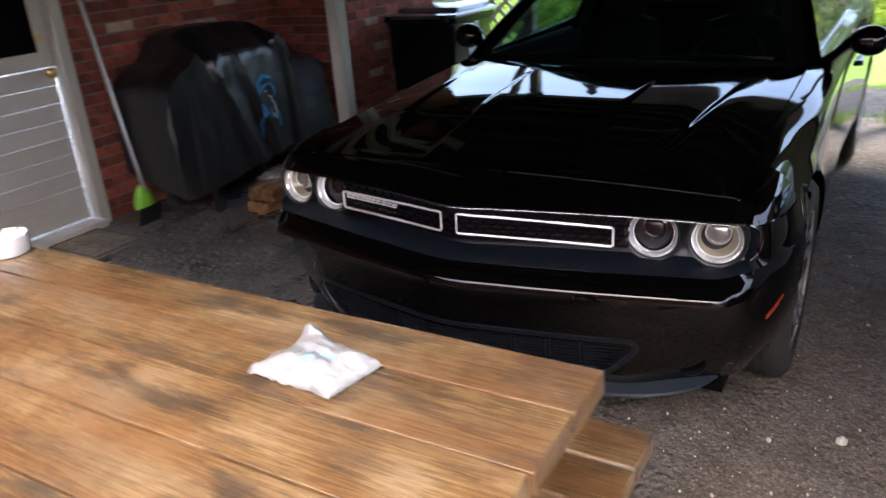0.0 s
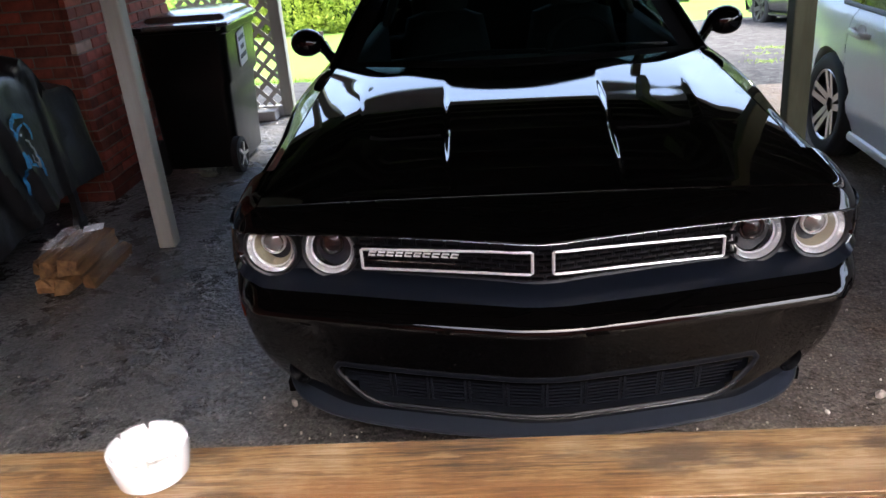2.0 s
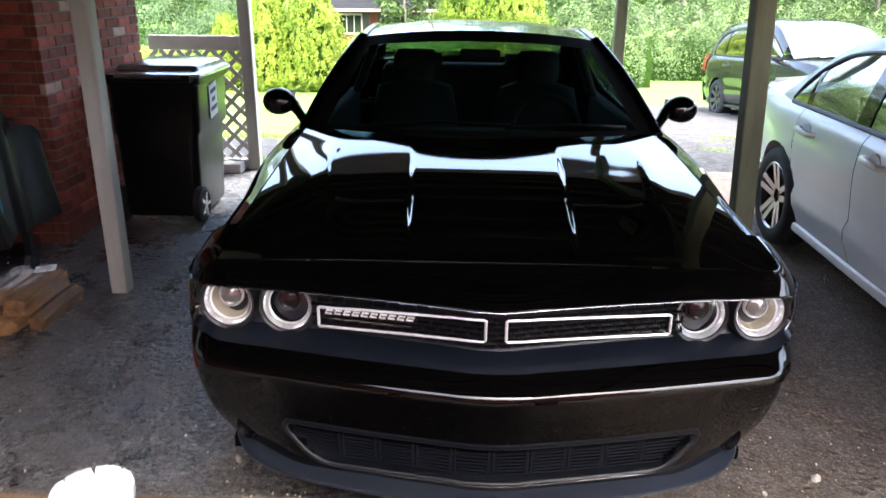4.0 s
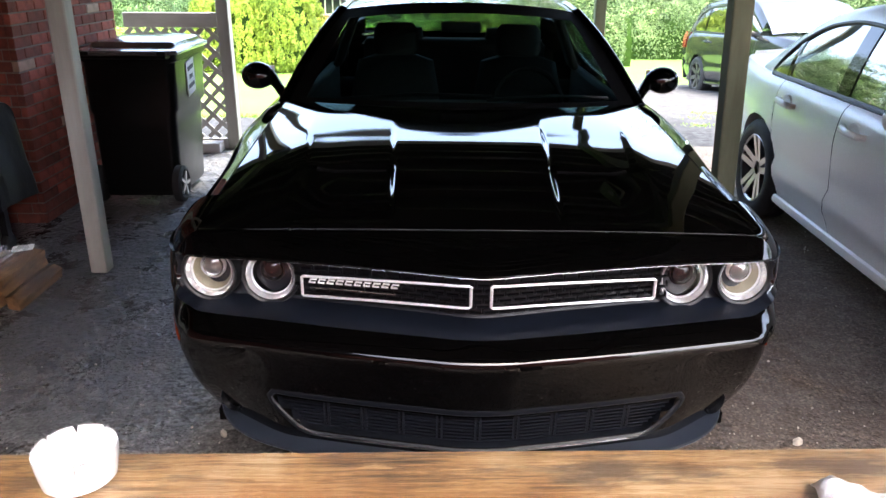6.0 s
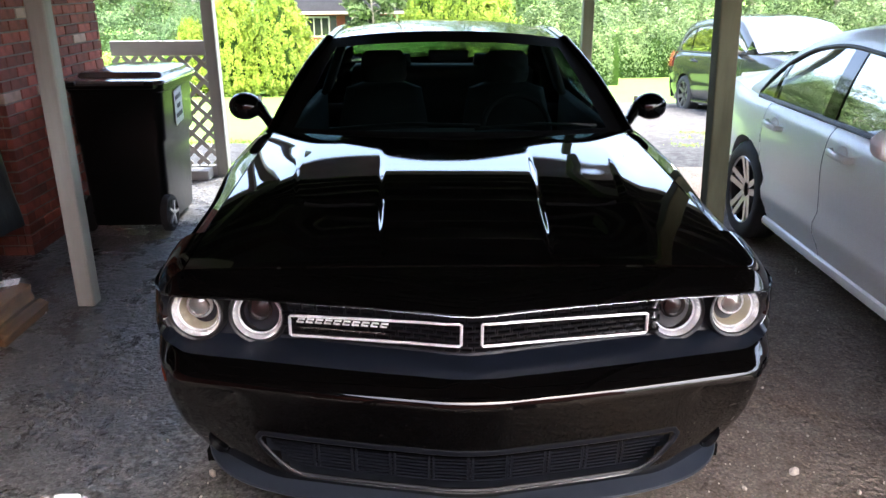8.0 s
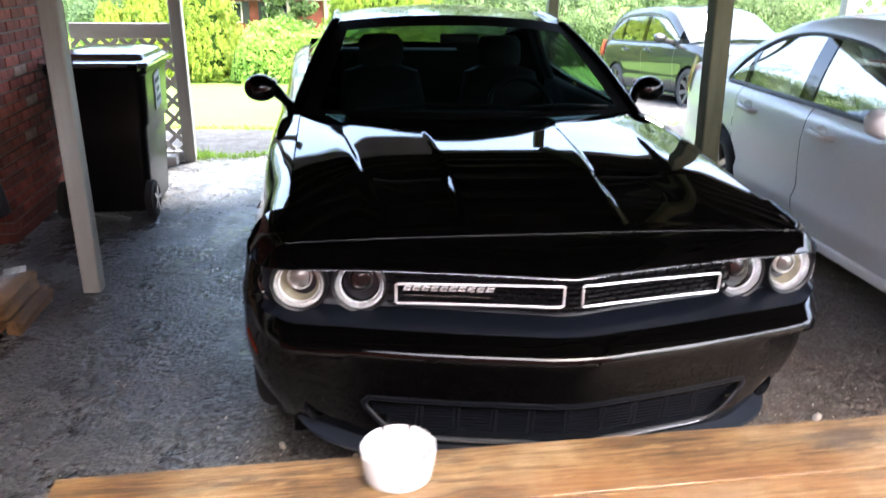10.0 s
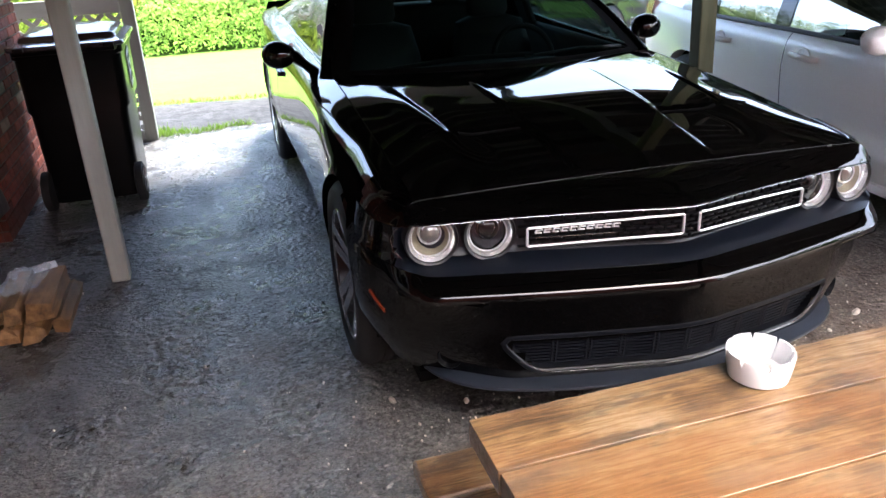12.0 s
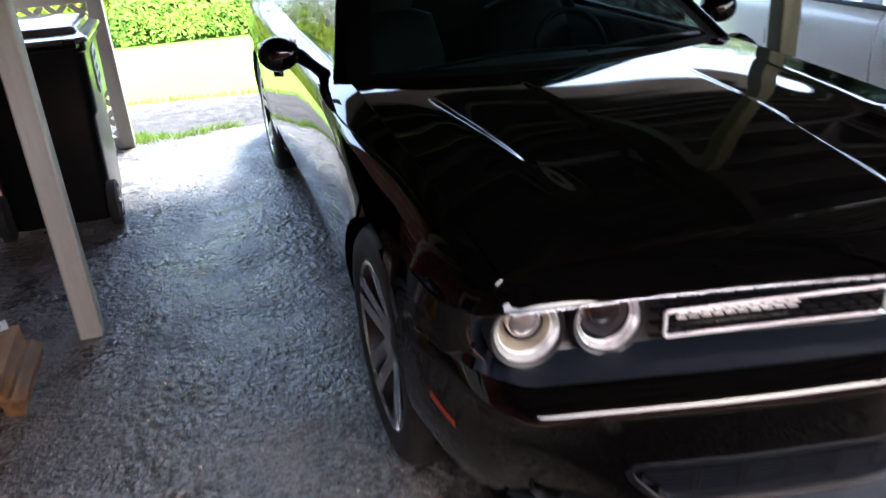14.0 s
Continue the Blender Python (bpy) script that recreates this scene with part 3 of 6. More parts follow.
def build_carport():
    post(-1.94, 1.98, braces=((-1, 0), (1, 0), (0, 1), (0, -1)))
    post(-1.94, 4.82, 0.05, braces=((1, 0), (0, -1)))
    post(1.355, 1.97, 0.05, surface="post_mossy", lean=-0.035)
    post(1.2, 4.82, 0.045, surface="post_mossy")
    post(3.95, 4.82, 0.05)
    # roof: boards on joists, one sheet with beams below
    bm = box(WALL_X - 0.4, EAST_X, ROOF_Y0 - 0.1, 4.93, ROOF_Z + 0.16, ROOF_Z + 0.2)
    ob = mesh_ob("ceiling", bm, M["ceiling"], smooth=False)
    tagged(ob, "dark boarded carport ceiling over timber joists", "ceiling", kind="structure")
    # out of view: added to keep sky light off the west wall
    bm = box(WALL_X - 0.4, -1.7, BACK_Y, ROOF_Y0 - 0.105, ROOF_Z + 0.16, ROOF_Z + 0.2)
    tagged(mesh_ob("ceiling_corner", bm, M["ceiling"], smooth=False), "unseen dark boarding added to block sky light from the house corner", "ceiling", kind="structure")
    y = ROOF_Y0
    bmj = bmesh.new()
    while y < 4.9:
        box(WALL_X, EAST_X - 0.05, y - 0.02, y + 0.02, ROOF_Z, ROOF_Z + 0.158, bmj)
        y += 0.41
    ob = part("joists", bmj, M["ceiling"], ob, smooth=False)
    # beams take the ceiling's near-black to look unlit in the hood
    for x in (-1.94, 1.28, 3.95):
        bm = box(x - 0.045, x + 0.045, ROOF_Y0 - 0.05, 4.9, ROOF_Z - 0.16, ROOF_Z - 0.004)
        tagged(mesh_ob("trim", bm, M["ceiling"], smooth=False), "timber carport beam on the posts, darkened as if unlit", "beam", kind="structure")
    bm = box(WALL_X - 0.4, EAST_X + 0.03, 4.935, 4.97, ROOF_Z - 0.03, ROOF_Z + 0.24)
    tagged(mesh_ob("trim", bm, M["white_wood"], smooth=False), "pale painted fascia board along the roof edge", "trim", kind="structure")
    bm = box(EAST_X + 0.005, EAST_X + 0.04, ROOF_Y0 - 0.1, 4.93, ROOF_Z - 0.06, ROOF_Z + 0.24)
    tagged(mesh_ob("trim", bm, M["white_wood"], smooth=False), "pale painted fascia board along the roof side", "trim", kind="structure")
    # house walls
    brick_wall("wall_west", "dark red brick house wall with pale mortar joints", (WALL_X, 0.96, 0), (0, 1, 0), PIER_Y0 - 0.96, ROOF_Z + 0.15, (1, 0, 0))
    brick_wall("wall_chimney_front", "red brick return of the house corner", (WALL_X, PIER_Y0, 0), (1, 0, 0), PIER_X - WALL_X - 0.042, 3.2, (0, -1, 0))
    brick_wall("wall_chimney_side", "red brick house corner, a few pale bricks", (PIER_X, PIER_Y0 + 0.002, 0), (0, 1, 0), PIER_Y1 - PIER_Y0 - 0.002, 3.2, (1, 0, 0))
    bm = box(WALL_X - 3, PIER_X - 0.15, PIER_Y0 + 0.13, PIER_Y1, 0, 3.2)
    tagged(mesh_ob("wall_chimney_core", bm, M["mortar"], smooth=False), "inner masonry of the brick house corner", "wall", kind="structure")
    # hidden plug, added to stop outside light leaking through the corner slit
    bm = box(WALL_X - 0.4, WALL_X - 0.013, PIER_Y0 - 0.06, PIER_Y0 + 0.128, 0, ROOF_Z + 0.14)
    tagged(mesh_ob("wall_corner", bm, M["mortar"], smooth=False), "unseen masonry fill against light leaking where two brick walls meet", "wall", kind="structure")
    for nm, b in (("wall_south_west", (WALL_X - 0.12, WALL_X - 0.008, BACK_Y, -0.02, 0, 2.9)),
                  ("wall_over_door", (WALL_X - 0.12, WALL_X - 0.008, -0.02, 0.96, 2.12, ROOF_Z + 0.15)),
                  ("wall_south", (WALL_X - 0.12, 3.2, BACK_Y - 0.15, BACK_Y, 0, 2.6))):
        tagged(mesh_ob(nm, box(*b), M["brick"], smooth=False), "plain dark brick wall closing the carport", "wall", kind="structure")


def build_door():
    d = thing("door_1", "cream painted half-glazed entry door with horizontal grooves", "door", (WALL_X, 0.45, 0), kind="structure")
    x = WALL_X - 0.03
    for i in range(9):
        z0 = 0.06 + i * 0.105
        part("panel", box(x - 0.03, x, 0.08, 0.86, z0, z0 + 0.1), M["door"], d, bevel=0.004)
    part("stile", box(x - 0.028, x + 0.006, 0.02, 0.078, 0.05, 2.04), M["door"], d, bevel=0.004)
    part("stile", box(x - 0.028, x + 0.006, 0.8, 0.88, 1.01, 2.04), M["door"], d, bevel=0.004)
    part("rail", box(x - 0.028, x + 0.006, 0.08, 0.8, 1.01, 1.1), M["door"], d, bevel=0.004)
    part("rail", box(x - 0.028, x + 0.006, 0.08, 0.8, 1.93, 2.04), M["door"], d, bevel=0.004)
    part("muntin", box(x - 0.02, x + 0.004, 0.08, 0.8, 1.42, 1.45), M["door"], d)
    part("pane", box(x - 0.018, x - 0.012, 0.08, 0.8, 1.1, 1.93), M["void"], d, "dark window glass")
    part("knob", turned([(0, 0), (0.012, 0), (0.012, 0.03), (0.03, 0.04), (0.033, 0.06), (0.02, 0.075), (0, 0.078)], (x + 0.005, 0.81, 0.98), (1, 0, 0), 16), M["brass"], d, "round brass door knob")
    part("lock", turned([(0, 0), (0.022, 0), (0.022, 0.012), (0, 0.014)], (x + 0.005, 0.81, 1.18), (1, 0, 0), 16), M["brass"], d, "brass deadbolt")
    for y0, y1, z0, z1 in ((0.885, 0.962, 0, 2.12), (-0.06, 0.015, 0, 2.12), (-0.06, 0.962, 2.045, 2.12)):
        part("casing", box(WALL_X - 0.06, WALL_X + 0.035, y0, y1, z0 + (0.003 if z1 - z0 < 0.2 else 0), z1), M["door"], d, "white painted casing", bevel=0.005)
    part("sill", box(WALL_X - 0.05, WALL_X + 0.09, 0.0, 0.9, 0.0, 0.045), M["white_wood"], d, "worn wooden threshold", bevel=0.006)


def build_lattice(x0, x1, z1, label, block=False):
    t = thing("lattice_fence", label, "fence", ((x0 + x1) / 2, 4.8, 0))
    y, z0 = 4.82, 0.1
    part("rail", box(x0, x1, y - 0.02, y + 0.02, z1, z1 + 0.12), M["white_wood"], t, bevel=0.006)
    part("rail", box(x0, x1, y - 0.03, y + 0.03, 0.0, 0.09), M["white_wood"], t, bevel=0.006)
    s = 0.105
    for sgn in (1, -1):
        c = -2.0
        while c < 3.0:
            # line z = sgn*(x-x0) + c
            pts = []
            for xx in (x0, x1):
                zz = sgn * (xx - x0) + c
                pts.append((xx, zz))
            (xa, za), (xb, zb) = pts
            def clip(xa, za, xb, zb):
                ts = [0.0, 1.0]
                for lim, up in ((z0, False), (z1, True)):
                    if (za > lim) != (zb > lim):
                        q = (lim - za) / (zb - za)
                        inside_first = za < lim if up else za > lim
                        if inside_first:
                            ts[1] = min(ts[1], q)
                        else:
                            ts[0] = max(ts[0], q)
                    elif (za > lim) == up:
                        return None
                return ts if ts[1] - ts[0] > 0.02 else None
            ts = clip(xa, za, xb, zb)
            if ts:
                a = Vector((xa + ts[0] * (xb - xa), y + sgn * 0.006, za + ts[0] * (zb - za)))
                b = Vector((xa + ts[1] * (xb - xa), y + sgn * 0.006, za + ts[1] * (zb - za)))
                d = (b - a) / 2
                part("slat", obox((a + b) / 2, d, Vector((0, 0.005, 0)), Vector((-d.z, 0, d.x)).normalized() * 0.018), M["white_wood"], t, smooth=False)
            c += s * 1.414
    if not block:
        return
    b = thing("concrete_block", "pale concrete block beside the lattice", "block", (-2.2, 4.7, 0))
    part("body", box(-2.42, -2.02, 4.62, 4.76, 0, 0.085), M["white_wood"], b, bevel=0.008)


# ---- vehicles ----
FS = (0, 0.06, 0.14, 0.22, 0.3, 0.38, 0.46, 0.54, 0.6, 0.66, 0.72, 0.78, 0.84, 0.885, 0.915, 0.94, 0.962, 0.982, 1.0)


def body_side(sign, W, zt, y0, y1, axles, R, zc, inset, zb=0.19, dy=0.04, edge=None, nose=False):
    """One flank between two stations, with round wheel openings and rolled lips."""
    n = max(2, int((y1 - y0) / dy))
    ys = np.linspace(y0, y1, n + 1)
    rows = []
    for y in ys:
        top, w = zt(y), W(y)
        k = (w - edge) / 0.145 if edge else 1.0
        rows.append([Vector((sign * (w - (inset(f, y) if nose else inset(f)) * k), y, zb + (top - zb) * f)) for f in FS])
    bm = loft(rows)
    dead = []
    for f in bm.faces:
        c = f.calc_center_median()
        if any((c.y - a) ** 2 + (c.z - zc) ** 2 < R * R or (abs(c.y - a) < R * 0.985 and c.z < zc - R * 0.4) for a in axles):
            dead.append(f)
    bmesh.ops.delete(bm, geom=dead, context="FACES")
    for v in bm.verts:
        if not v.is_boundary:
            continue
        for a in axles:
            d = Vector((v.co.y - a, v.co.z - zc))
            if 0 < abs(d.length - R) < 0.075 and v.co.z > zb + 0.03 and v.co.z < zc + R + 0.07 and y0 + 0.005 < v.co.y < y1 - 0.005:
                d = d.normalized() * R
                v.co.y, v.co.z = a + d.x, zc + d.y
                v.co.x += sign * 0.006
    edges = [e for e in bm.edges if e.is_boundary and any(abs(math.hypot(e.verts[0].co.y - a, e.verts[0].co.z - zc) - R) < 0.004 and abs(math.hypot(e.verts[1].co.y - a, e.verts[1].co.z - zc) - R) < 0.004 for a in axles)]
    if edges:
        ex = bmesh.ops.extrude_edge_only(bm, edges=edges)
        for g in ex["geom"]:
            if isinstance(g, bmesh.types.BMVert):
                g.co.x -= sign * 0.09
    return bm


def wheel(t, x, y, zc, r, rim_r, width, sign, rim_mat, spokes=5, twin=True, spoke_w=0.03):
    w = part("wheel", turned([(0.03, 0), (0.05, 0.0), (0.05, 0.05), (0.0, 0.055)], (x - sign * 0.06, y, zc), (sign, 0, 0), 16), M["rim_dark"], t)
    hw = width / 2
    prof = [(rim_r, -hw), (rim_r + 0.012, -hw), (r - 0.03, -hw), (r - 0.008, -hw + 0.02), (r, -hw + 0.04)]
    for k in np.linspace(-hw + 0.04, hw - 0.04, 5):
        prof += [(r, k - 0.012), (r - 0.006, k - 0.010), (r - 0.006, k + 0.010), (r, k + 0.012)] if abs(k) < hw - 0.05 else [(r, k)]
    prof += [(r - 0.008, hw - 0.02), (r - 0.03, hw), (rim_r + 0.03, hw + 0.004), (rim_r + 0.004, hw - 0.004), (rim_r, hw - 0.012)]
    part("tyre", turned(prof, (x, y, zc), (sign, 0, 0), 48), M["tyre"], w)
    part("barrel", turned([(rim_r - 0.014, hw - 0.014), (rim_r - 0.03, -hw * 0.4), (0.05, -hw * 0.45)], (x, y, zc), (sign, 0, 0), 40), M["rim_dark"], w)
    bm = turned([(rim_r + 0.004, hw - 0.012), (rim_r - 0.004, hw - 0.004), (rim_r - 0.014, hw - 0.012)], (x, y, zc), (sign, 0, 0), 40)
    c = Vector((x, y, zc))
    ax = Vector((sign, 0, 0))
    for k in range(spokes):
        for q in ((-1, 1) if twin else (0,)):
            a = 2 * math.pi * k / spokes + math.pi / 2
            d = Vector((0, math.cos(a), math.sin(a)))
            e = Vector((0, -math.sin(a), math.cos(a)))
            p0, p1 = c + d * 0.04 + e * q * 0.02 + ax * (hw * 0.5), c + d * (rim_r - 0.008) + e * q * rim_r * 0.17 + ax * (hw - 0.018)
            u = (p1 - p0) / 2
            obox((p0 + p1) / 2, u, u.normalized().cross(ax) * spoke_w, ax * 0.014, bm)
    part("rim", bm, rim_mat, w)
    part("hub_cap", turned([(0.0, hw * 0.5), (0.035, hw * 0.48), (0.04, hw * 0.3)], (x, y, zc), (sign, 0, 0), 20), M["rim_dark"], w)


def liner(x, y, z, r, half, sign):
    """Upper half of the tub round a wheel."""
    bm = turned([(r, -half), (r, half)], (x, y, z), (sign, 0, 0), 28)
    bmesh.ops.delete(bm, geom=[f for f in bm.faces if f.calc_center_median().z < z - 0.06], context="FACES")
    return bm


NOSE = curve((0, 0.05, 0.11, 0.2, 0.48, 0.6, 0.76, 0.85), (0.0, 0.006, 0.0215, 0.044, 0.11, 0.135, 0.165, 0.195))


def nose_path(turn, end):
    """The plan line of the front, from the middle out and round the corner."""
    pts = [(x, NOSE(x)) for x in np.arange(0, 0.801, 0.02)]
    for k in [j / 36 for j in range(1, 37)]:
        b = (1 - k) ** 2 * Vector((0.80, NOSE(0.80))) + 2 * k * (1 - k) * Vector(turn) + k * k * Vector(end)
        pts.append((b.x, b.y))
    out = []
    for i, p in enumerate(pts):
        a, b = Vector(pts[max(0, i - 1)]), Vector(pts[min(len(pts) - 1, i + 1)])
        d = (b - a).normalized()
        nrm = Vector((d.y, -d.x)) if i else Vector((0, -1))
        out.append((Vector(p), nrm))
    return out


FASCIA = (  # height and reach in the middle, height and reach at the flank
    (0.806, 0.004, 0.797, -0.009), (0.800, 0.002, 0.790, -0.007), (0.797, -0.012, 0.785, -0.008), (0.788, -0.055, 0.77, -0.009), (0.745, -0.052, 0.74, -0.008),
    (0.690, -0.050, 0.715, -0.007), (0.669, -0.036, 0.70, -0.007), (0.655, 0.010, 0.68, -0.008), (0.644, 0.048, 0.668, -0.008), (0.637, 0.056, 0.66, -0.006),
    (0.622, 0.074, 0.645, -0.003), (0.608, 0.090, 0.63, -0.001), (0.600, 0.0975, 0.623, 0.0), (0.590, 0.1018, 0.614, 0.0), (0.577, 0.1015, 0.598, 0.0),
    (0.545, 0.098, 0.552, 0.001), (0.50, 0.093, 0.50, 0.002), (0.458, 0.087, 0.455, 0.001), (0.43, 0.083, 0.425, -0.006), (0.39, 0.078, 0.39, -0.014),
    (0.355, 0.073, 0.355, -0.026), (0.325, 0.068, 0.32, -0.042), (0.30, 0.060, 0.29, -0.06), (0.268, 0.04, 0.25, -0.085))


def belly(x):
    """Extra reach that rounds the pointed nose below the grille."""
    return 0.022 * math.sin(math.pi * min(1, abs(x) / 0.84))


RECESS_END = {2: 0.832, 3: 0.846, 4: 0.858, 5: 0.856, 6: 0.848, 7: 0.836}


def fascia_point(i, row):
    u = UPPER[row] if row < len(UPPER) else 0.0
    p, nrm = (NOSE_PATH[i][c].lerp(NOSE_TOP[i][c], u) for c in (0, 1))
    zc, oc, zs, os_ = FASCIA[row]
    x = p.x
    if row in RECESS_END:
        w = step(x, RECESS_END[row], RECESS_END[row] + 0.016)
    elif row > 14:
        w = step(x, 0.5, 0.86)
    else:
        w = step(x, 0.76, 0.92)
    o = oc * (1 - w) + os_ * w
    o += belly(x) * step(row, 6, 9)
    if row < 9 and i > 41:
        o += 0.011 * math.sin(math.pi * (i - 41) / (len(NOSE_PATH) - 42)) * min(1, (row + 1) / 3)
    q = p + nrm * o
    sag = 0.012 * min(1, x / 0.8) ** 2 if row < 2 else 0.0
    return Vector((q.x, q.y, zc * (1 - w) + zs * w - sag))


NOSE_PATH = nose_path((0.928, 0.207), (0.958, 0.47))
NOSE_TOP = nose_path((0.917, 0.192), (0.936, 0.47))
UPPER = (1, 1, 0.95, 0.8, 0.6, 0.45, 0.35, 0.2)
EDGE_Z = curve((0.2, 0.5, 0.84, 1.3, 1.65, 2.3, 2.9, 3.4, 4.2, 4.7, 4.9), (0.848, 0.883, 0.914, 0.948, 0.968, 0.98, 0.99, 1.02, 1.035, 1.0, 0.94))
HALF_W = curve((0.2, 0.47, 0.84, 1.5, 2.3, 3.2, 3.79, 4.4, 4.8, 4.92), (0.93, 0.958, 0.958, 0.945, 0.94, 0.952, 0.962, 0.94, 0.89, 0.80))
INSET = curve((0, 0.1, 0.2, 0.3, 0.4, 0.5, 0.6, 0.72, 0.84, 0.9, 0.94, 0.962, 0.982, 1.0), (0.085, 0.048, 0.022, 0.008, 0.001, 0.0, 0.003, 0.009, 0.016, 0.025, 0.038, 0.06, 0.1, 0.145))
HOOD_C = curve((0.2, 0.5, 0.84, 1.0, 1.2, 1.45, 1.7), (0.854, 0.912, 0.9585, 0.968, 0.979, 0.992, 0.999))
COWL = lambda x: 1.36 + 0.29 * (x / 0.8) ** 2


def fender_inset(f, y):
    """Sides leaning inwards under a narrow flat top near the nose, rolled shoulder further back."""
    q = 1 - step(y, 0.75, 1.35)
    low = INSET(f) if f < 0.6 else float(np.interp(f, (0.6, 0.72, 0.87, 0.93, 0.965, 0.985, 1.0), (0.003, 0.017, 0.051, 0.074, 0.096, 0.12, 0.145)))
    return INSET(f) * (1 - q) + low * q


def hood_z(x, y):
    e = EDGE_Z(y)
    ax = abs(x)
    z = HOOD_C(y) + (e - HOOD_C(y)) * min(1, ax / 0.8) ** 3.4
    # raised middle with crisp sides; beside it a sunk tray that runs back into an air inlet, walled on its outer side
    wi, xo = 0.236 + 0.04 * (y - 0.15), 0.556 + 0.11 * (y - 0.62)
    mouth = step(y, 0.655, 0.668)
    front = 0.003 * step(y, 0.25, 0.28) + 0.02 * step(y, 0.26, 0.64)
    back = 0.0065 * (1 - step(y, 0.85, 1.36))
    inner = step(ax, wi - 0.004, wi + 0.02)
    z -= front * (1 - mouth) * inner * (1 - step(ax, 0.44, 0.6))
    z -= back * mouth * inner * (1 - step(ax, xo - 0.022, xo + 0.004))
    z += 0.004 * mouth * math.exp(-(((ax - xo - 0.02) / 0.06) ** 2)) * step(y, 0.6, 0.72) * (1 - step(y, 1.0, 1.34))
    return z


def build_muscle_car():
    t = thing("muscle_car", "glossy black two-door muscle car with four round headlights", "car", (0, 2.4, 0))
    n = len(NOSE_PATH)
    # bumper cover, with the lower air intake cut out
    rows = []
    for r in range(len(FASCIA)):
        right = [fascia_point(i, r) for i in range(n)]
        rows.append([Vector((-p.x, p.y, p.z)) for p in reversed(right[1:])] + right)
    bm = loft(rows)
    dead = []
    ncol = 2 * n - 2
    for k, f in enumerate(bm.faces):
        c = f.calc_center_median()
        f.material_index = 1 if 2 <= k // ncol <= 7 and abs(c.x) < 0.866 else 0
        lim = 0.475 + (c.z - 0.32) * 0.95
        if 0.315 < c.z < 0.44 and abs(c.x) < lim and c.y < 0.3:
            dead.append(f)
    bmesh.ops.delete(bm, geom=dead, context="FACES")
    fascia = part("front_bumper", bm, (M["paint"], M["satin"]), t, "gloss black bumper cover with satin grille panel")
    # header between the lip and the hood
    lip = [fascia_point(i, 0) for i in range(n)]
    aim = []
    for i in range(n):
        x, y = NOSE_TOP[i][0]
        yy = max(0.215, y)
        xx = min(0.803, x * 0.803 / 0.86) if y < 0.3 else 0.803
        aim.append(Vector((xx, yy, hood_z(xx, yy) - 0.002)))
    rows = []
    for k in np.linspace(0, 1, 14) ** 1.5:
        right = []
        for a, b in zip(lip, aim):
            p = a.lerp(b, k)
            m = 0.35 * step(a.x, 0.5, 0.8) * (1 - step(a.y, 0.2, 0.3))
            p.z = a.z + (b.z - a.z) * ((1 - m) * (1 - (1 - k) ** (1.9 + 0.9 * step(a.y, 0.2, 0.32))) + m * k) + 0.003 * math.sin(math.pi * min(1, 3 * k)) * (1 - step(a.x, 0.7, 0.85))
            right.append(p)
        rows.append([Vector((-p.x, p.y, p.z)) for p in reversed(right[1:])] + right)
    part("header_panel", loft(rows), M["paint"], t)
    # bright edge under the lip
    line = [fascia_point(i, 1) + Vector((0, -0.003, 0.0)) for i in range(42)]
    for row in range(2, 8):
        i = next(k for k in range(n) if fascia_point(k, row).x > RECESS_END[row] + 0.014)
        line.append(fascia_point(i, row) + Vector((0.001, -0.003, 0.0)))
    part("lip_trim", tube([Vector((-p.x, p.y, p.z)) for p in reversed(line[1:])] + line, 0.001, 6), M["trim_dark"], t, "thin bright trim under the hood lip")
    # hood
    rows = []
    xs = np.linspace(-0.797, 0.797, 241)
    for k in np.linspace(0, 1, 150):
        rows.append([Vector((x, 0.222 + k * (COWL(x) - 0.222), hood_z(x, 0.222 + k * (COWL(x) - 0.222)))) for x in xs])
    hood = part("hood", loft(rows), M["paint"], t, "gloss black hood with two recessed scoops")
    part("hood_edge", tube([p + Vector((0, -0.001, -0.001)) for p in rows[0]], 0.0005, 8), M["paint"], hood)
    for s in (-1, 1):
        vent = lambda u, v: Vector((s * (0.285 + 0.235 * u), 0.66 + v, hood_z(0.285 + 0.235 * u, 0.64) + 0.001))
        # no hole here: a black strip stands in for the shaded opening
        inlet = part("hood_inlet", loft([[vent(u, v) + Vector((0, 0, q)) for u in np.linspace(0, 1, 9)] for v, q in ((-0.012, 0.0), (-0.01, 0.004), (0.004, 0.0075), (0.006, 0.0075))]), M["void"], hood, "black strip standing in for the shaded inlet mouth behind the tray")
    part("cowl_panel", loft([[Vector((x, COWL(x) + a, HOOD_C(1.4) - 0.012 - 0.05 * (x / 0.8) ** 2 + b)) for x in np.linspace(-0.8, 0.8, 33)] for a, b in ((0.004, 0.0), (0.05, -0.02), (0.12, 0.012))]), M["plastic"], t, "black plastic cowl below the windscreen")
    # flanks
    for s in (-1, 1):
        part("fender", body_side(s, HALF_W, EDGE_Z, 0.4715, 1.668, (0.84,), 0.385, 0.365, fender_inset, edge=0.803, nose=True), M["paint"], t)
        part("side_door", body_side(s, HALF_W, EDGE_Z, 1.674, 3.03, (), 0.385, 0.365, INSET), M["paint"], t)
        part("quarter_panel", body_side(s, HALF_W, EDGE_Z, 3.036, 4.9, (3.786,), 0.39, 0.365, INSET), M["paint"], t)
        rows = []
        for k, i in enumerate(range(n - 20, n - 11)):
            p, nrm = fascia_point(i, 16), NOSE_PATH[i][1]
            z = 0.484 + 0.0055 * k
            q = Vector((p.x, p.y, 0)) + Vector((nrm.x, nrm.y, 0)) * 0.004
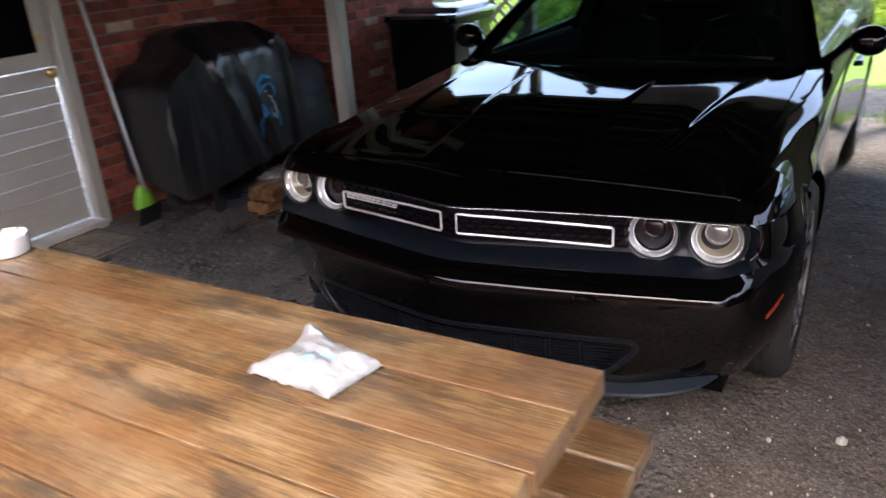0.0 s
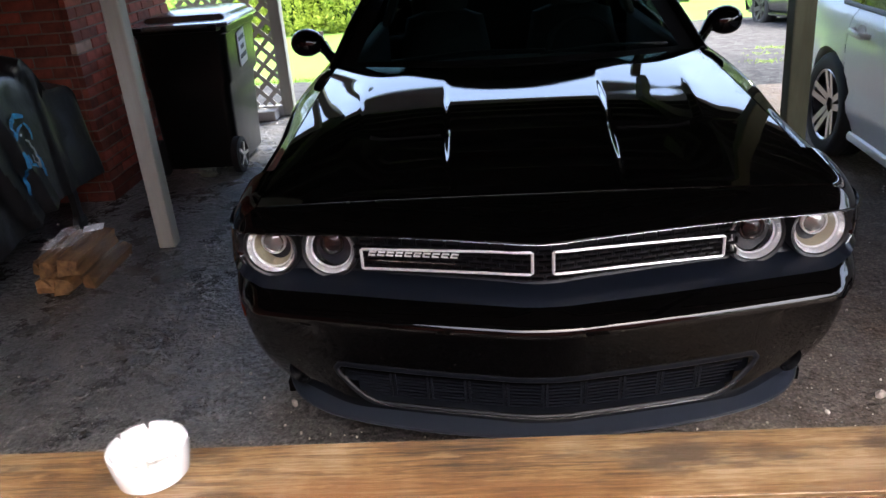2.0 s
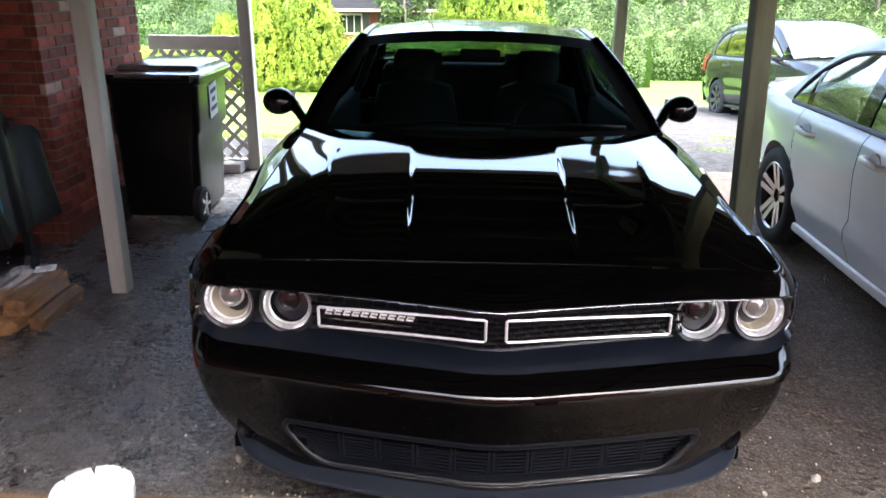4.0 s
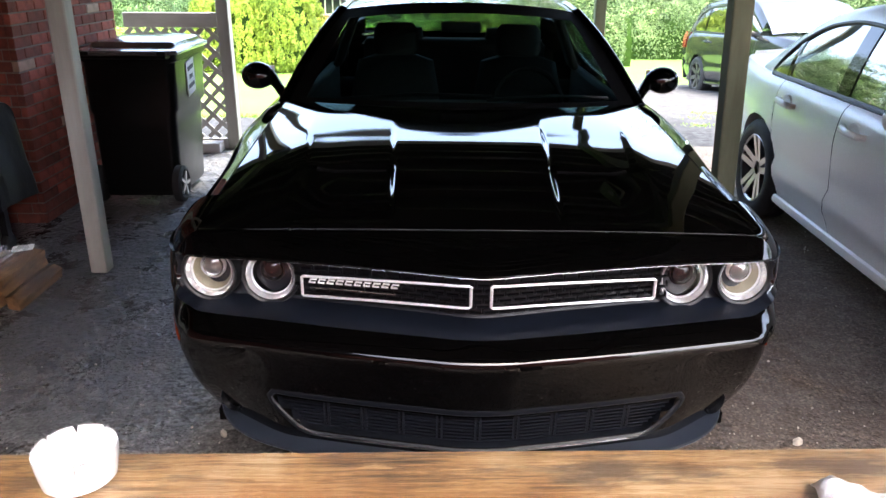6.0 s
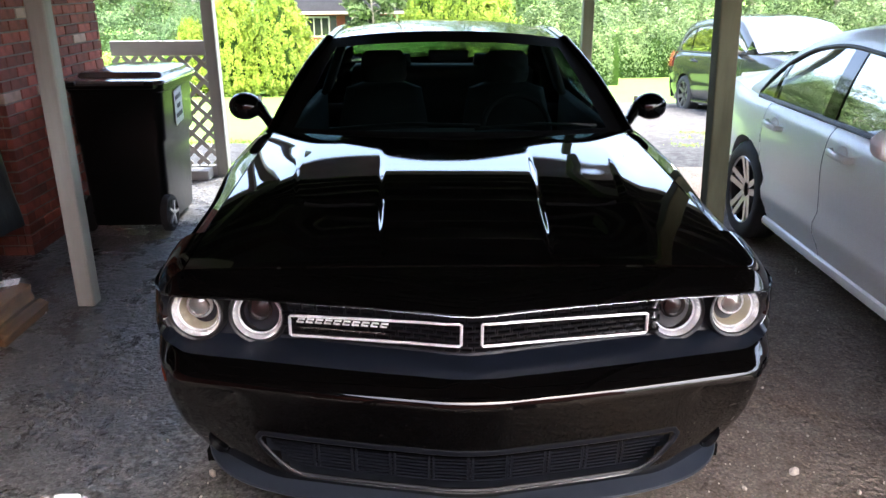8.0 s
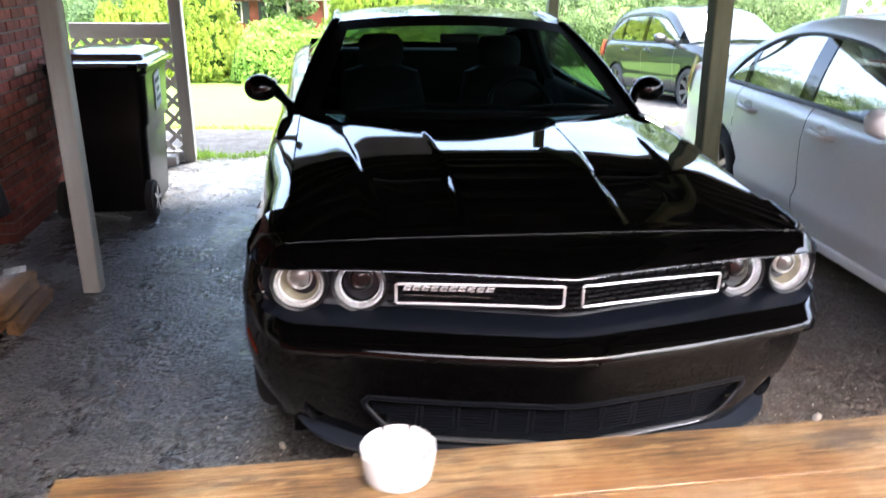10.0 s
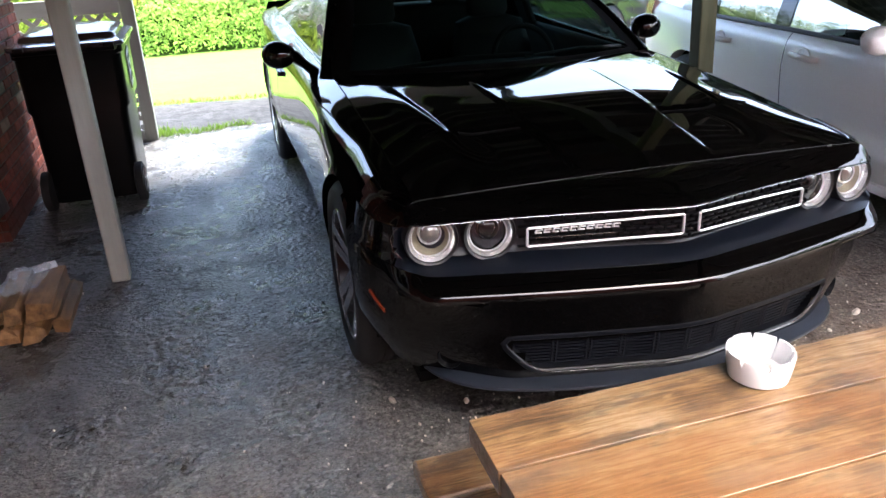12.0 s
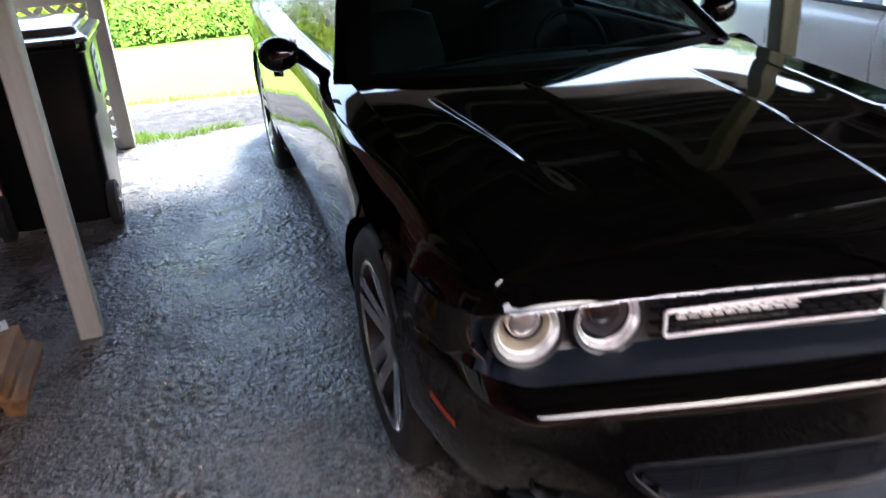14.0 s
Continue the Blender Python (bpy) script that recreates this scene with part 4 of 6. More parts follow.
            rows.append([Vector((s * (q.x - a * nrm.x), q.y - a * nrm.y, z + b)) for a, b in ((0.01, -0.006), (0.0, -0.005), (0.0, 0.005), (0.01, 0.006))])
        part("marker_light", loft(rows), M["amber"], t, "amber side marker")
        part("door_handle", obox((s * 0.945, 2.86, 0.8), (0.0, 0.075, 0.004), (0, 0, 0.014), (s * 0.014, 0, 0)), M["paint"], t, bevel=0.006)
    # greenhouse
    def ws(u, v):
        x0, x1 = 0.815 * u, 0.62 * u
        b = Vector((x0, COWL(x0) + 0.06, 0.985 - 0.03 * u * u))
        a = Vector((x1, 2.2 + 0.22 * abs(u) ** 2.4, 1.372 - 0.055 * abs(u) ** 2.2))
        p = b.lerp(a, v)
        p.z += 0.03 * math.sin(math.pi * v)
        return p
    us = np.linspace(-1, 1, 25)
    part("windscreen", loft([[ws(u, v) for u in us] for v in np.linspace(0, 1, 12)]), M["glass"], t, "dark tinted windscreen")
    def roof(u, v):
        a = ws(u, 1.0)
        b = Vector((0.585 * u, 3.38 + 0.02 * u * u, 1.36 - 0.06 * abs(u) ** 2.2))
        p = a.lerp(b, v)
        p.z += 0.035 * math.sin(math.pi * v)
        return p
    part("roof", loft([[roof(u, v) for u in us] for v in np.linspace(0, 1, 16)]), M["paint"], t)
    def rear(u, v):
        a = roof(u, 1.0)
        b = Vector((0.66 * u, 4.2, 1.065 - 0.02 * u * u))
        p = a.lerp(b, v)
        p.z += 0.02 * math.sin(math.pi * v)
        return p
    part("rear_window", loft([[rear(u, v) for u in us] for v in np.linspace(0, 1, 8)]), M["glass"], t, "tinted rear window")
    part("header_band", loft([[ws(u, v) + Vector((0, -0.003, 0.003)) for u in us] for v in (0.85, 0.93, 1.0)]), M["void"], t, "black band along the windscreen top")
    part("cowl_band", loft([[ws(u, v) + Vector((0, -0.003, 0.003)) for u in us] for v in (0.0, 0.035)]), M["void"], t, "black band along the windscreen foot")
    part("headliner", loft([[roof(u, v) + Vector((0, 0, -0.05)) for u in us * 0.97] for v in np.linspace(0.02, 0.98, 8)]), M["interior"], t, "dark cloth headliner")
    for s in (-1, 1):
        part("side_band", loft([[ws(s * k, v) + Vector((0, -0.003, 0.003)) for k in np.linspace(0.885 - 0.02 * math.sin(math.pi * v), 1.0, 5)] for v in np.linspace(0, 1, 12)]), M["void"], t, "black border of the windscreen")
        part("door_card", box(s * 0.76 - 0.03, s * 0.76 + 0.03, 1.75, 3.1, 0.3, 0.965), M["interior"], t, bevel=0.02)
        part("inner_pillar", obox((s * 0.66, 3.02, 1.14), (s * 0.03, 0.0, -0.01), (0, 0.09, 0), (-s * 0.07, 0.02, 0.19)), M["interior"], t, bevel=0.02)
        pil = [ws(s, v) + Vector((s * 0.004, 0, 0.004)) for v in np.linspace(-0.02, 1, 10)]
        part("pillar", tube(pil, 0.03, 10, flat=0.7), M["paint"], t)
        part("roof_rail", tube([roof(s, v) + Vector((s * 0.004, 0, -0.004)) for v in np.linspace(0, 1, 10)], 0.026, 8), M["paint"], t)
        belt = lambda y: Vector((s * (HALF_W(y) - 0.14), y, EDGE_Z(y) - 0.006))
        rows = []
        for k in np.linspace(0, 1, 14):
            yb = 1.74 + k * 1.55
            lo = belt(yb)
            v = max(0.0, (k - 0.38) / 0.62)
            hi = ws(s, min(1, k / 0.38)) if k < 0.38 else roof(s, v * 0.95)
            rows.append([lo.lerp(hi, q) + Vector((s * 0.02 * math.sin(math.pi * q), 0, 0)) for q in np.linspace(0, 1, 6)])
        part("side_window", loft(rows), M["glass"], t, "tinted side window")
        rows = []
        for k in np.linspace(0, 1, 10):
            lo = belt(3.29 + k * 1.0)
            hi = roof(s, 0.95 + 0.05 * min(1, k * 8)) if k < 0.12 else rear(s, (k - 0.12) / 0.88)
            rows.append([lo.lerp(hi, q) + Vector((s * 0.015 * math.sin(math.pi * q), 0, 0)) for q in np.linspace(0, 1, 5)])
        part("rear_pillar", loft(rows), M["paint"], t)
        part("window_trim", tube([belt(y) + Vector((s * 0.004, 0, 0.004)) for y in np.linspace(1.72, 3.3, 12)], 0.006, 6), M["chrome"], t, "thin bright belt trim")
        # mirror
        m = part("mirror", turned([(0.0, -0.07), (0.03, -0.068), (0.06, -0.058), (0.085, -0.035), (0.098, 0.0), (0.1, 0.03), (0.094, 0.045), (0.0, 0.045)], (0, 0, 0), (0, 1, 0), 20), M["paint"], t)
        for v in m.data.vertices:
            v.co = Vector((v.co.x * 0.84 * (1 + 0.9 * s * v.co.x) + s * 0.992, v.co.y * 0.9 + 1.99, v.co.z * (0.66 + 1.1 * s * v.co.x) + 1.028))
        part("arm", tube([(s * 0.85, 1.88, 0.955), (s * 0.885, 1.92, 0.985), (s * 0.93, 1.985, 1.02)], [0.03, 0.026, 0.035], 10, flat=0.8), M["paint"], m)
        part("mirror_glass", obox((s * 0.992, 2.032, 1.028), (0.068, 0, 0), (0, 0, 0.046), (0, 0.002, 0)), M["chrome"], m)
    # boot lid and tail
    us2 = np.linspace(-1, 1, 13)
    part("boot_lid", loft([[Vector((u * (0.66 + 0.15 * k), 4.2 + 0.68 * k, 1.065 - 0.02 * u * u - 0.03 * k - 0.02 * abs(u) ** 3)) for u in us2] for k in np.linspace(0, 1, 6)]), M["paint"], t)
    part("rear_bumper", loft([[Vector((u * w, y - 0.12 * abs(u) ** 4, z)) for u in us2] for y, z, w in ((4.88, 1.03, 0.82), (4.94, 0.9, 0.86), (4.95, 0.6, 0.88), (4.93, 0.4, 0.86), (4.85, 0.24, 0.82))]), M["paint"], t)
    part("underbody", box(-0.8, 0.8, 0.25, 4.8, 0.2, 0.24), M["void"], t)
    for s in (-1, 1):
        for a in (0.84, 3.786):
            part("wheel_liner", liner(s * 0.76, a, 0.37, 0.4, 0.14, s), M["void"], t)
    for s in (-1, 1):
        for a in (0.84, 3.786):
            wheel(t, s * 0.828, a, 0.362, 0.362, 0.255, 0.235, s, M["rim"], spoke_w=0.025)
    # headlights, set back under the lip so that it cuts off their tops
    for s in (-1, 1):
        for x, y, outer in ((0.7615, 0.180, True), (0.586, 0.158, False)):
            c = Vector((s * x, y, 0.737))
            d = Vector((s * 0.10, -1, 0.03)).normalized()
            def lamp_part(nm, prof, mm, parent, label="", at=c, seg=40):
                bm = turned(prof, at, d, seg)
                for v in bm.verts:
                    v.co.z = min(v.co.z, 0.789)
                return part(nm, bm, mm, parent, label)
            h = lamp_part("headlight", [(0.084, -0.06), (0.084, 0.0), (0.08, 0.012), (0.0735, 0.008), (0.0725, -0.03)], M["plastic"], t)
            lamp_part("halo_ring", [(0.0715, -0.02), (0.0715, 0.003), (0.07, 0.006), (0.066, 0.001), (0.0615, -0.008), (0.06, -0.016)], M["halo"], h, "white glass halo ring")
            ticks = bmesh.new()
            for k in range(28):
                a = 2 * math.pi * k / 28
                e = Vector((math.cos(a), 0, math.sin(a)))
                obox(c + e * 0.0645 + Vector((0, 0.002, 0)), e * 0.0032 + Vector((0, -0.005, 0)), Vector((0, -0.0014, 0)), Vector((-e.z, 0, e.x)) * 0.0008, ticks)
            for v in ticks.verts:
                v.co.z = min(v.co.z, 0.788)
            part("halo_ribs", ticks, M["reflector"], h, smooth=False)
            lamp_part("inner_trim", [(0.06, -0.01), (0.0585, -0.011), (0.0565, -0.016)], M["chrome"], h, "bright inner trim ring")
            lamp_part("reflector", [(0.0565, -0.016), (0.048, -0.032), (0.036, -0.046), (0.0, -0.05)], M["reflector"] if outer else M["dark_lens"], h)
            lamp_part("projector_ring", [(0.036, -0.05), (0.0365, -0.022), (0.034, -0.018), (0.031, -0.024)], M["chrome"] if outer else M["rim_dark"], h, "", c + Vector((0, 0, 0.012)), 28)
            lamp_part("projector", [(0.032, -0.03), (0.028, -0.017), (0.016, -0.009), (0, -0.006)], M["lens"] if outer else M["dark_lens"], h, "projector lens", c + Vector((0, 0, 0.012)), 28)
            lamp_part("cover", [(0.073, 0.0085), (0.055, 0.016), (0.028, 0.021), (0, 0.022)], M["lamp_glass"], h, "clear lens cover")
    # upper grille: mesh behind two bright frames
    def gpt(x, z, out=0.0):
        return Vector((x, NOSE(abs(x)) + 0.012 - out, z))
    mesh = bmesh.new()
    for row in range(6):
        z = 0.702 + row * 0.0155
        x = -0.51 + (0.02 if row % 2 else 0.0)
        while x < 0.49:
            a, b = gpt(x, z, 0.012), gpt(x + 0.031, z, 0.012)
            obox((a + b) / 2, (b - a) / 2, (0, 0.006, 0), (0, 0, 0.0022), mesh)
            obox(gpt(x + 0.035, z + 0.0075, 0.012), (0.002, 0, 0), (0, 0.006, 0), (0, 0, 0.0075), mesh)
            x += 0.04
    part("grille_mesh", mesh, M["grille"], t, "black grille mesh", smooth=False)
    for s in (-1, 1):
        zt = lambda x: 0.785 - 0.045 * x
        zb_ = lambda x: 0.722 - 0.035 * x
        r = 0.012
        loop = []
        xa, xb = 0.027, 0.487
        for x in np.linspace(xa + r, xb - r, 14):
            loop.append(gpt(x, zb_(x), 0.026))
        for k in np.linspace(-math.pi / 2, math.pi / 2, 9)[1:-1]:
            zc_, hh = (zt(xb) + zb_(xb)) / 2, (zt(xb) - zb_(xb)) / 2
            loop.append(gpt(xb - r + r * min(1, 1.6 * math.cos(k)), zc_ + hh * max(-1, min(1, 1.25 * math.sin(k))), 0.026))
        for x in np.linspace(xb - r, xa + r, 14):
            loop.append(gpt(x, zt(x), 0.026))
        for k in np.linspace(math.pi / 2, -math.pi / 2, 9)[1:-1]:
            zc_, hh = (zt(xa) + zb_(xa)) / 2, (zt(xa) - zb_(xa)) / 2
            loop.append(gpt(xa + r - r * min(1, 1.6 * math.cos(k)), zc_ + hh * max(-1, min(1, 1.25 * math.sin(k))), 0.026))
        loop = [Vector((s * p.x, p.y, p.z)) for p in loop]
        part("grille_frame", tube(loop, 0.0043, 8, cyclic=True), M["chrome"], t, "bright chrome grille surround")
    # bright badge as plain bars, and its lower line
    for i in range(10):
        x = -0.455 + i * 0.0252
        bar = bmesh.new()
        z = 0.754 + 0.009 * (i / 10)
        for dz in (-0.0046, 0.0046):
            obox(gpt(x + dz * 0.45, z + dz, 0.03), (0.0096, -0.0022, 0.0), (0, 0.003, 0), (0, 0, 0.0016), bar)
        obox(gpt(x - 0.0075, z, 0.03), (0.0019, -0.0004, 0), (0, 0.003, 0), (0.0022, 0, 0.0046), bar)
        part("badge_bar", bar, M["badge"], t, "bright metal badge bar", smooth=False)
    part("badge_line", obox(gpt(-0.345, 0.7335, 0.024), (0.118, -0.027, 0.002), (0, 0.002, 0), (0, 0, 0.0018)), M["trim_dark"], t, "thin bright line below the badge", smooth=False)
    # lower intake
    face = [[fascia_point(i, r) for i in range(0, n, 2)] for r in range(len(FASCIA) - 1, 15, -1)]
    def low(x, z, out):
        """A point on the bumper's face at x, z, moved back by out."""
        u = abs(x)
        ys, zs = ([float(np.interp(u, [p.x for p in r], [p[k] for p in r])) for r in face] for k in (1, 2))
        return Vector((x, float(np.interp(z, zs, ys)) + out, z))
    # near-black sheet standing in for the shaded depth behind the slats
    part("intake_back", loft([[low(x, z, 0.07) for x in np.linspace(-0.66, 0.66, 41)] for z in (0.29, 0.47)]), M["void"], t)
    mesh = bmesh.new()
    for row in range(9):
        z = 0.331 + row * 0.0118
        lim = 0.475 + (z - 0.32) * 0.95
        n_seg = 10
        for k in range(n_seg):
            xa = -lim + k * 2 * lim / n_seg
            a, b = low(xa, z, 0.036), low(xa + 2 * lim / n_seg, z, 0.036)
            obox((a + b) / 2, (b - a) / 2, (0, 0.012, 0), (0, 0, 0.0022), mesh)
            if row < 8 and k:
                for dx in (-0.006, 0.007):
                    obox(low(-0.53 + k * 0.106 + dx, z + 0.006, 0.036), (0.0028, 0, 0), (0, 0.013, 0), (0, 0, 0.006), mesh)
    part("intake_mesh", mesh, M["mesh"], t, "black slotted lower grille", smooth=False)
    # rounded bezel of the intake, from the bumper's face inwards
    half = [(x, 0.322) for x in np.linspace(0, 0.45, 16)] + [(0.478, 0.3255), (0.497, 0.336), (0.515, 0.353), (0.535, 0.374), (0.555, 0.396), (0.568, 0.411), (0.573, 0.421), (0.567, 0.4295), (0.55, 0.432)] + [(x, 0.432) for x in np.linspace(0.53, 0, 18)]
    loop = [Vector((x, 0, z)) for x, z in half] + [Vector((-x, 0, z)) for x, z in reversed(half[1:-1])]
    rows = []
    for grow, out in ((0.024, 0.004), (0.02, -0.004), (0.008, -0.005), (0.002, 0.001), (-0.003, 0.02), (-0.004, 0.06)):
        row = []
        for i, p in enumerate(loop):
            d = (loop[(i + 1) % len(loop)] - loop[i - 1]).normalized()
            q = p + Vector((d.z, 0, -d.x)) * grow
            row.append(low(q.x, q.z, out))
        rows.append(row)
    part("intake_surround", loft(rows, closed=True), M["mesh"], t, "satin black bezel round the lower grille")
    part("intake_trim", tube([low(x, 0.3085 + 0.05 * step(abs(x), 0.44, 0.55), -0.006) for x in np.linspace(-0.54, 0.54, 41)], 0.0009, 6), M["trim_dark"], t, "thin bright line below the intake")
    # chin spoiler: a shelf that widens towards the corners and sweeps back to the wheels
    edge = [(0.0, -0.088), (0.13, -0.080), (0.26, -0.062), (0.39, -0.034), (0.5, -0.003), (0.6, 0.036), (0.67, 0.078), (0.722, 0.125), (0.757, 0.175), (0.78, 0.225), (0.797, 0.28), (0.808, 0.33), (0.812, 0.38)]
    ex, ey = (curve(range(len(edge)), [p[k] for p in edge]) for k in (0, 1))
    line = [Vector((ex(k), ey(k), 0)) for k in np.linspace(0, len(edge) - 1, 60)]
    rows = []
    for o, z in ((-0.12, 0.292), (-0.06, 0.282), (-0.012, 0.268), (-0.002, 0.264), (0.0, 0.258), (-0.004, 0.252), (-0.03, 0.249), (-0.12, 0.246)):
        right = []
        for i, p in enumerate(line):
            d = (line[min(i + 1, len(line) - 1)] - line[max(0, i - 1)]).normalized()
            nrm = Vector((d.y, -d.x, 0)) if i else Vector((0, -1, 0))
            right.append(p + nrm * o + Vector((0, 0, z)))
        rows.append([Vector((-p.x, p.y, p.z)) for p in reversed(right[1:])] + right)
    part("chin_spoiler", loft(rows), M["chin"], t, "satin black chin spoiler")
    for s in (-1, 1):
        c = low(s * 0.725, 0.34, 0.004)
        f = part("fog_lamp", turned([(0.04, -0.03), (0.041, 0.003), (0.037, 0.007), (0.031, 0.0), (0.029, -0.016)], c, (s * 0.5, -1, 0.0), 28), M["grille"], t, "dark round fog lamp")
        part("lens", turned([(0.0295, -0.014), (0.018, -0.008), (0, -0.006)], c, (s * 0.5, -1, 0.0), 20), M["dark_lens"], f)
    # wipers
    part("wiper", tube([(-0.55, 1.62, 0.985), (-0.2, 1.56, 1.02), (0.12, 1.50, 1.022)], 0.008, 6), M["plastic"], t)
    part("wiper", tube([(0.1, 1.55, 1.0), (0.4, 1.58, 1.015), (0.66, 1.66, 0.995)], 0.008, 6), M["plastic"], t)
    # cabin
    part("dashboard", loft([[Vector((x, y, z - 0.05 * (x / 0.75) ** 2)) for x in np.linspace(-0.75, 0.75, 9)] for y, z in ((1.55, 0.93), (1.9, 0.94), (2.08, 0.9), (2.1, 0.6))]), M["interior"], t)
    part("steering_wheel", tube([(0.36 + 0.175 * math.cos(a), 2.2 + 0.06 * math.sin(a), 0.88 + 0.165 * math.sin(a)) for a in np.linspace(0, 2 * math.pi, 28, endpoint=False)], 0.016, 8, cyclic=True), M["interior"], t)
    for s in (-1, 1):
        bm = loft([[Vector((s * 0.36 + w * math.cos(a), y + 0.07 * math.sin(a), z)) for a in np.linspace(0, 2 * math.pi, 20, endpoint=False)] for w, y, z in ((0.24, 2.55, 0.4), (0.26, 2.62, 0.6), (0.255, 2.7, 0.85), (0.22, 2.77, 1.02), (0.12, 2.79, 1.05))], closed=True, caps=True)
        seat = part("front_seat", bm, M["interior"], t)
        part("headrest", loft([[Vector((s * 0.36 + w * math.cos(a), y + 0.05 * math.sin(a), z)) for a in np.linspace(0, 2 * math.pi, 16, endpoint=False)] for w, y, z in ((0.11, 2.79, 1.04), (0.135, 2.8, 1.08), (0.13, 2.82, 1.19), (0.1, 2.83, 1.225))], closed=True, caps=True), M["interior"], seat)
        part("rear_headrest", loft([[Vector((s * 0.33 + w * math.cos(a), y + 0.04 * math.sin(a), z)) for a in np.linspace(0, 2 * math.pi, 14, endpoint=False)] for w, y, z in ((0.1, 3.55, 1.03), (0.12, 3.56, 1.06), (0.11, 3.58, 1.14))], closed=True, caps=True), M["interior"], t)
    part("rear_seat", box(-0.62, 0.62, 3.5, 3.62, 0.4, 1.07), M["interior"], t, bevel=0.05)
    part("parcel_shelf", box(-0.64, 0.64, 3.62, 4.15, 0.99, 1.02), M["interior"], t)
    part("rear_mirror", obox((0, 2.12, 1.262), (0.1, 0, 0), (0, 0, 0.026), (0, 0.015, 0.005)), M["interior"], t, bevel=0.01)
    t.location.x, t.rotation_euler = -0.031, (0, 0.009, 0.008)
    return t


def parked_car(name, label, L, W, zt, axles, r, paint, rim_mat, doors, dlo, rail, glass_runs, pillars, ins, nose_z, tail_z, spokes=(5, True, 0.02), handle_z=0.81, lean=0.34, tail=(0.93, 0.8)):
    """A parked car in its own axes: nose at y = 0, tail at y = L. dlo: the side window's lower and upper outline; rail: the cabin's edge, from bonnet to boot."""
    t = thing(name, label, "car")
    hw = W / 2
    wf = curve((0, 0.25, 0.8, L * 0.5, L - 0.9, L - 0.35, L), (hw * 0.72, hw * 0.9, hw * 0.985, hw, hw * 0.99, hw * tail[0], hw * tail[1]))
    cuts = (0.012, *doors, L - 0.012)
    low_z, high_z = curve(*zip(*dlo[0])), curve(*zip(*dlo[1]))
    edge_y, edge_z = curve(range(len(rail)), [p[0] for p in rail]), curve(range(len(rail)), [p[1] for p in rail])
    n_rail = len(rail) - 1
    flank = lambda y, z: wf(y) - 0.06 - lean * (z - zt(y))
    for s in (-1, 1):
        for a, b, nm in zip(cuts, cuts[1:], ("fender", "front_door", "rear_door", "quarter_panel")):
            p = part(nm, body_side(s, wf, zt, a + 0.0035, b - 0.0035, axles, r + 0.035, r, ins, zb=0.2), paint, t)
            if "door" in nm:
                y = b - 0.17
                x = wf(y) - ins((handle_z - 0.2) / (zt(y) - 0.2))
                part("handle_cup", turned([(0.06, -0.004), (0.056, 0.0025), (0.05, 0.001), (0.03, -0.003), (0, -0.004)], (s * x, y, handle_z - 0.012), (s, 0, 0), 28), paint, p)
                part("handle", tube([(s * (x - 0.004), y - 0.12, handle_z - 0.006), (s * (x + 0.032), y - 0.095, handle_z - 0.004), (s * (x + 0.038), y, handle_z), (s * (x + 0.032), y + 0.075, handle_z + 0.003), (s * (x - 0.004), y + 0.1, handle_z + 0.003)], [0.011, 0.013, 0.014, 0.013, 0.011], 10, flat=1.35), paint, p)
        part("sill", tube([(s * (wf(y) - 0.035), y, 0.225) for y in np.linspace(axles[0] + r + 0.05, axles[1] - r - 0.05, 12)], 0.018, 8, flat=1.6), paint, t)
        # side windows, their black seal and the painted cabin frame round them
        y0, y1 = dlo[0][0][0], dlo[0][-1][0]
        def on_glass(y, q, out=0.0):
            z = low_z(y) + (high_z(y) - low_z(y)) * q
            return Vector((s * (flank(y, z) + 0.02 * math.sin(math.pi * q) * 0.6 + out), y, z))
        for a, b, nm in glass_runs:
            part(nm, loft([[on_glass(y, q) for q in np.linspace(0.0, 1.0, 7)] for y in np.linspace(a, b, 18)]), M["glass_clear"], t, "side window reflecting the trees")
        for a, b in pillars:
            part("pillar", loft([[on_glass(y, q, 0.006) for q in np.linspace(-0.03, 1.03, 7)] for y in np.linspace(a, b, 5)]), M["paint"], t, "gloss black window pillar")
        ring = [on_glass(y, 0.0, 0.006) for y in np.linspace(y0, y1, 40)] + [on_glass(y, 1.0, 0.006) for y in np.linspace(y1, y0, 60)]
        part("window_seal", tube(ring, 0.011, 6, cyclic=True), M["plastic"], t, "black window seal")
        rows = []
        for k in np.linspace(0, 1, 60):
            y = y0 + (y1 - y0) * k
            a = on_glass(y, 1.0, 0.003)
            e = 0.75 + (n_rail - 1.2) * k
            b = Vector((s * (flank(edge_y(e), edge_z(e)) - 0.03), edge_y(e), edge_z(e)))
            m = a.lerp(b, 0.55) + Vector((s * 0.012, 0, 0.004))
            rows.append([a, a.lerp(m, 0.5) + Vector((s * 0.004, 0, 0)), m, m.lerp(b, 0.6) + Vector((s * 0.004, 0, 0.003)), b])
        part("cabin_frame", loft(rows), paint, t)
        # painted quarter behind the glass, down to the shoulder
        rows = []
        for k in np.linspace(0, 1, 14):
            e = n_rail - 1.1 + 1.1 * k
            b = Vector((s * (flank(edge_y(e), edge_z(e)) - 0.03), edge_y(e), edge_z(e)))
            yb = y1 - 0.03 + (rail[-1][0] - y1 + 0.03) * k
            a = Vector((s * (wf(yb) - 0.062), yb, zt(yb) - 0.006))
            rows.append([a, a.lerp(b, 0.3) + Vector((s * 0.014, 0, 0)), a.lerp(b, 0.65) + Vector((s * 0.016, 0, 0)), b])
        part("rear_pillar", loft(rows), paint, t)
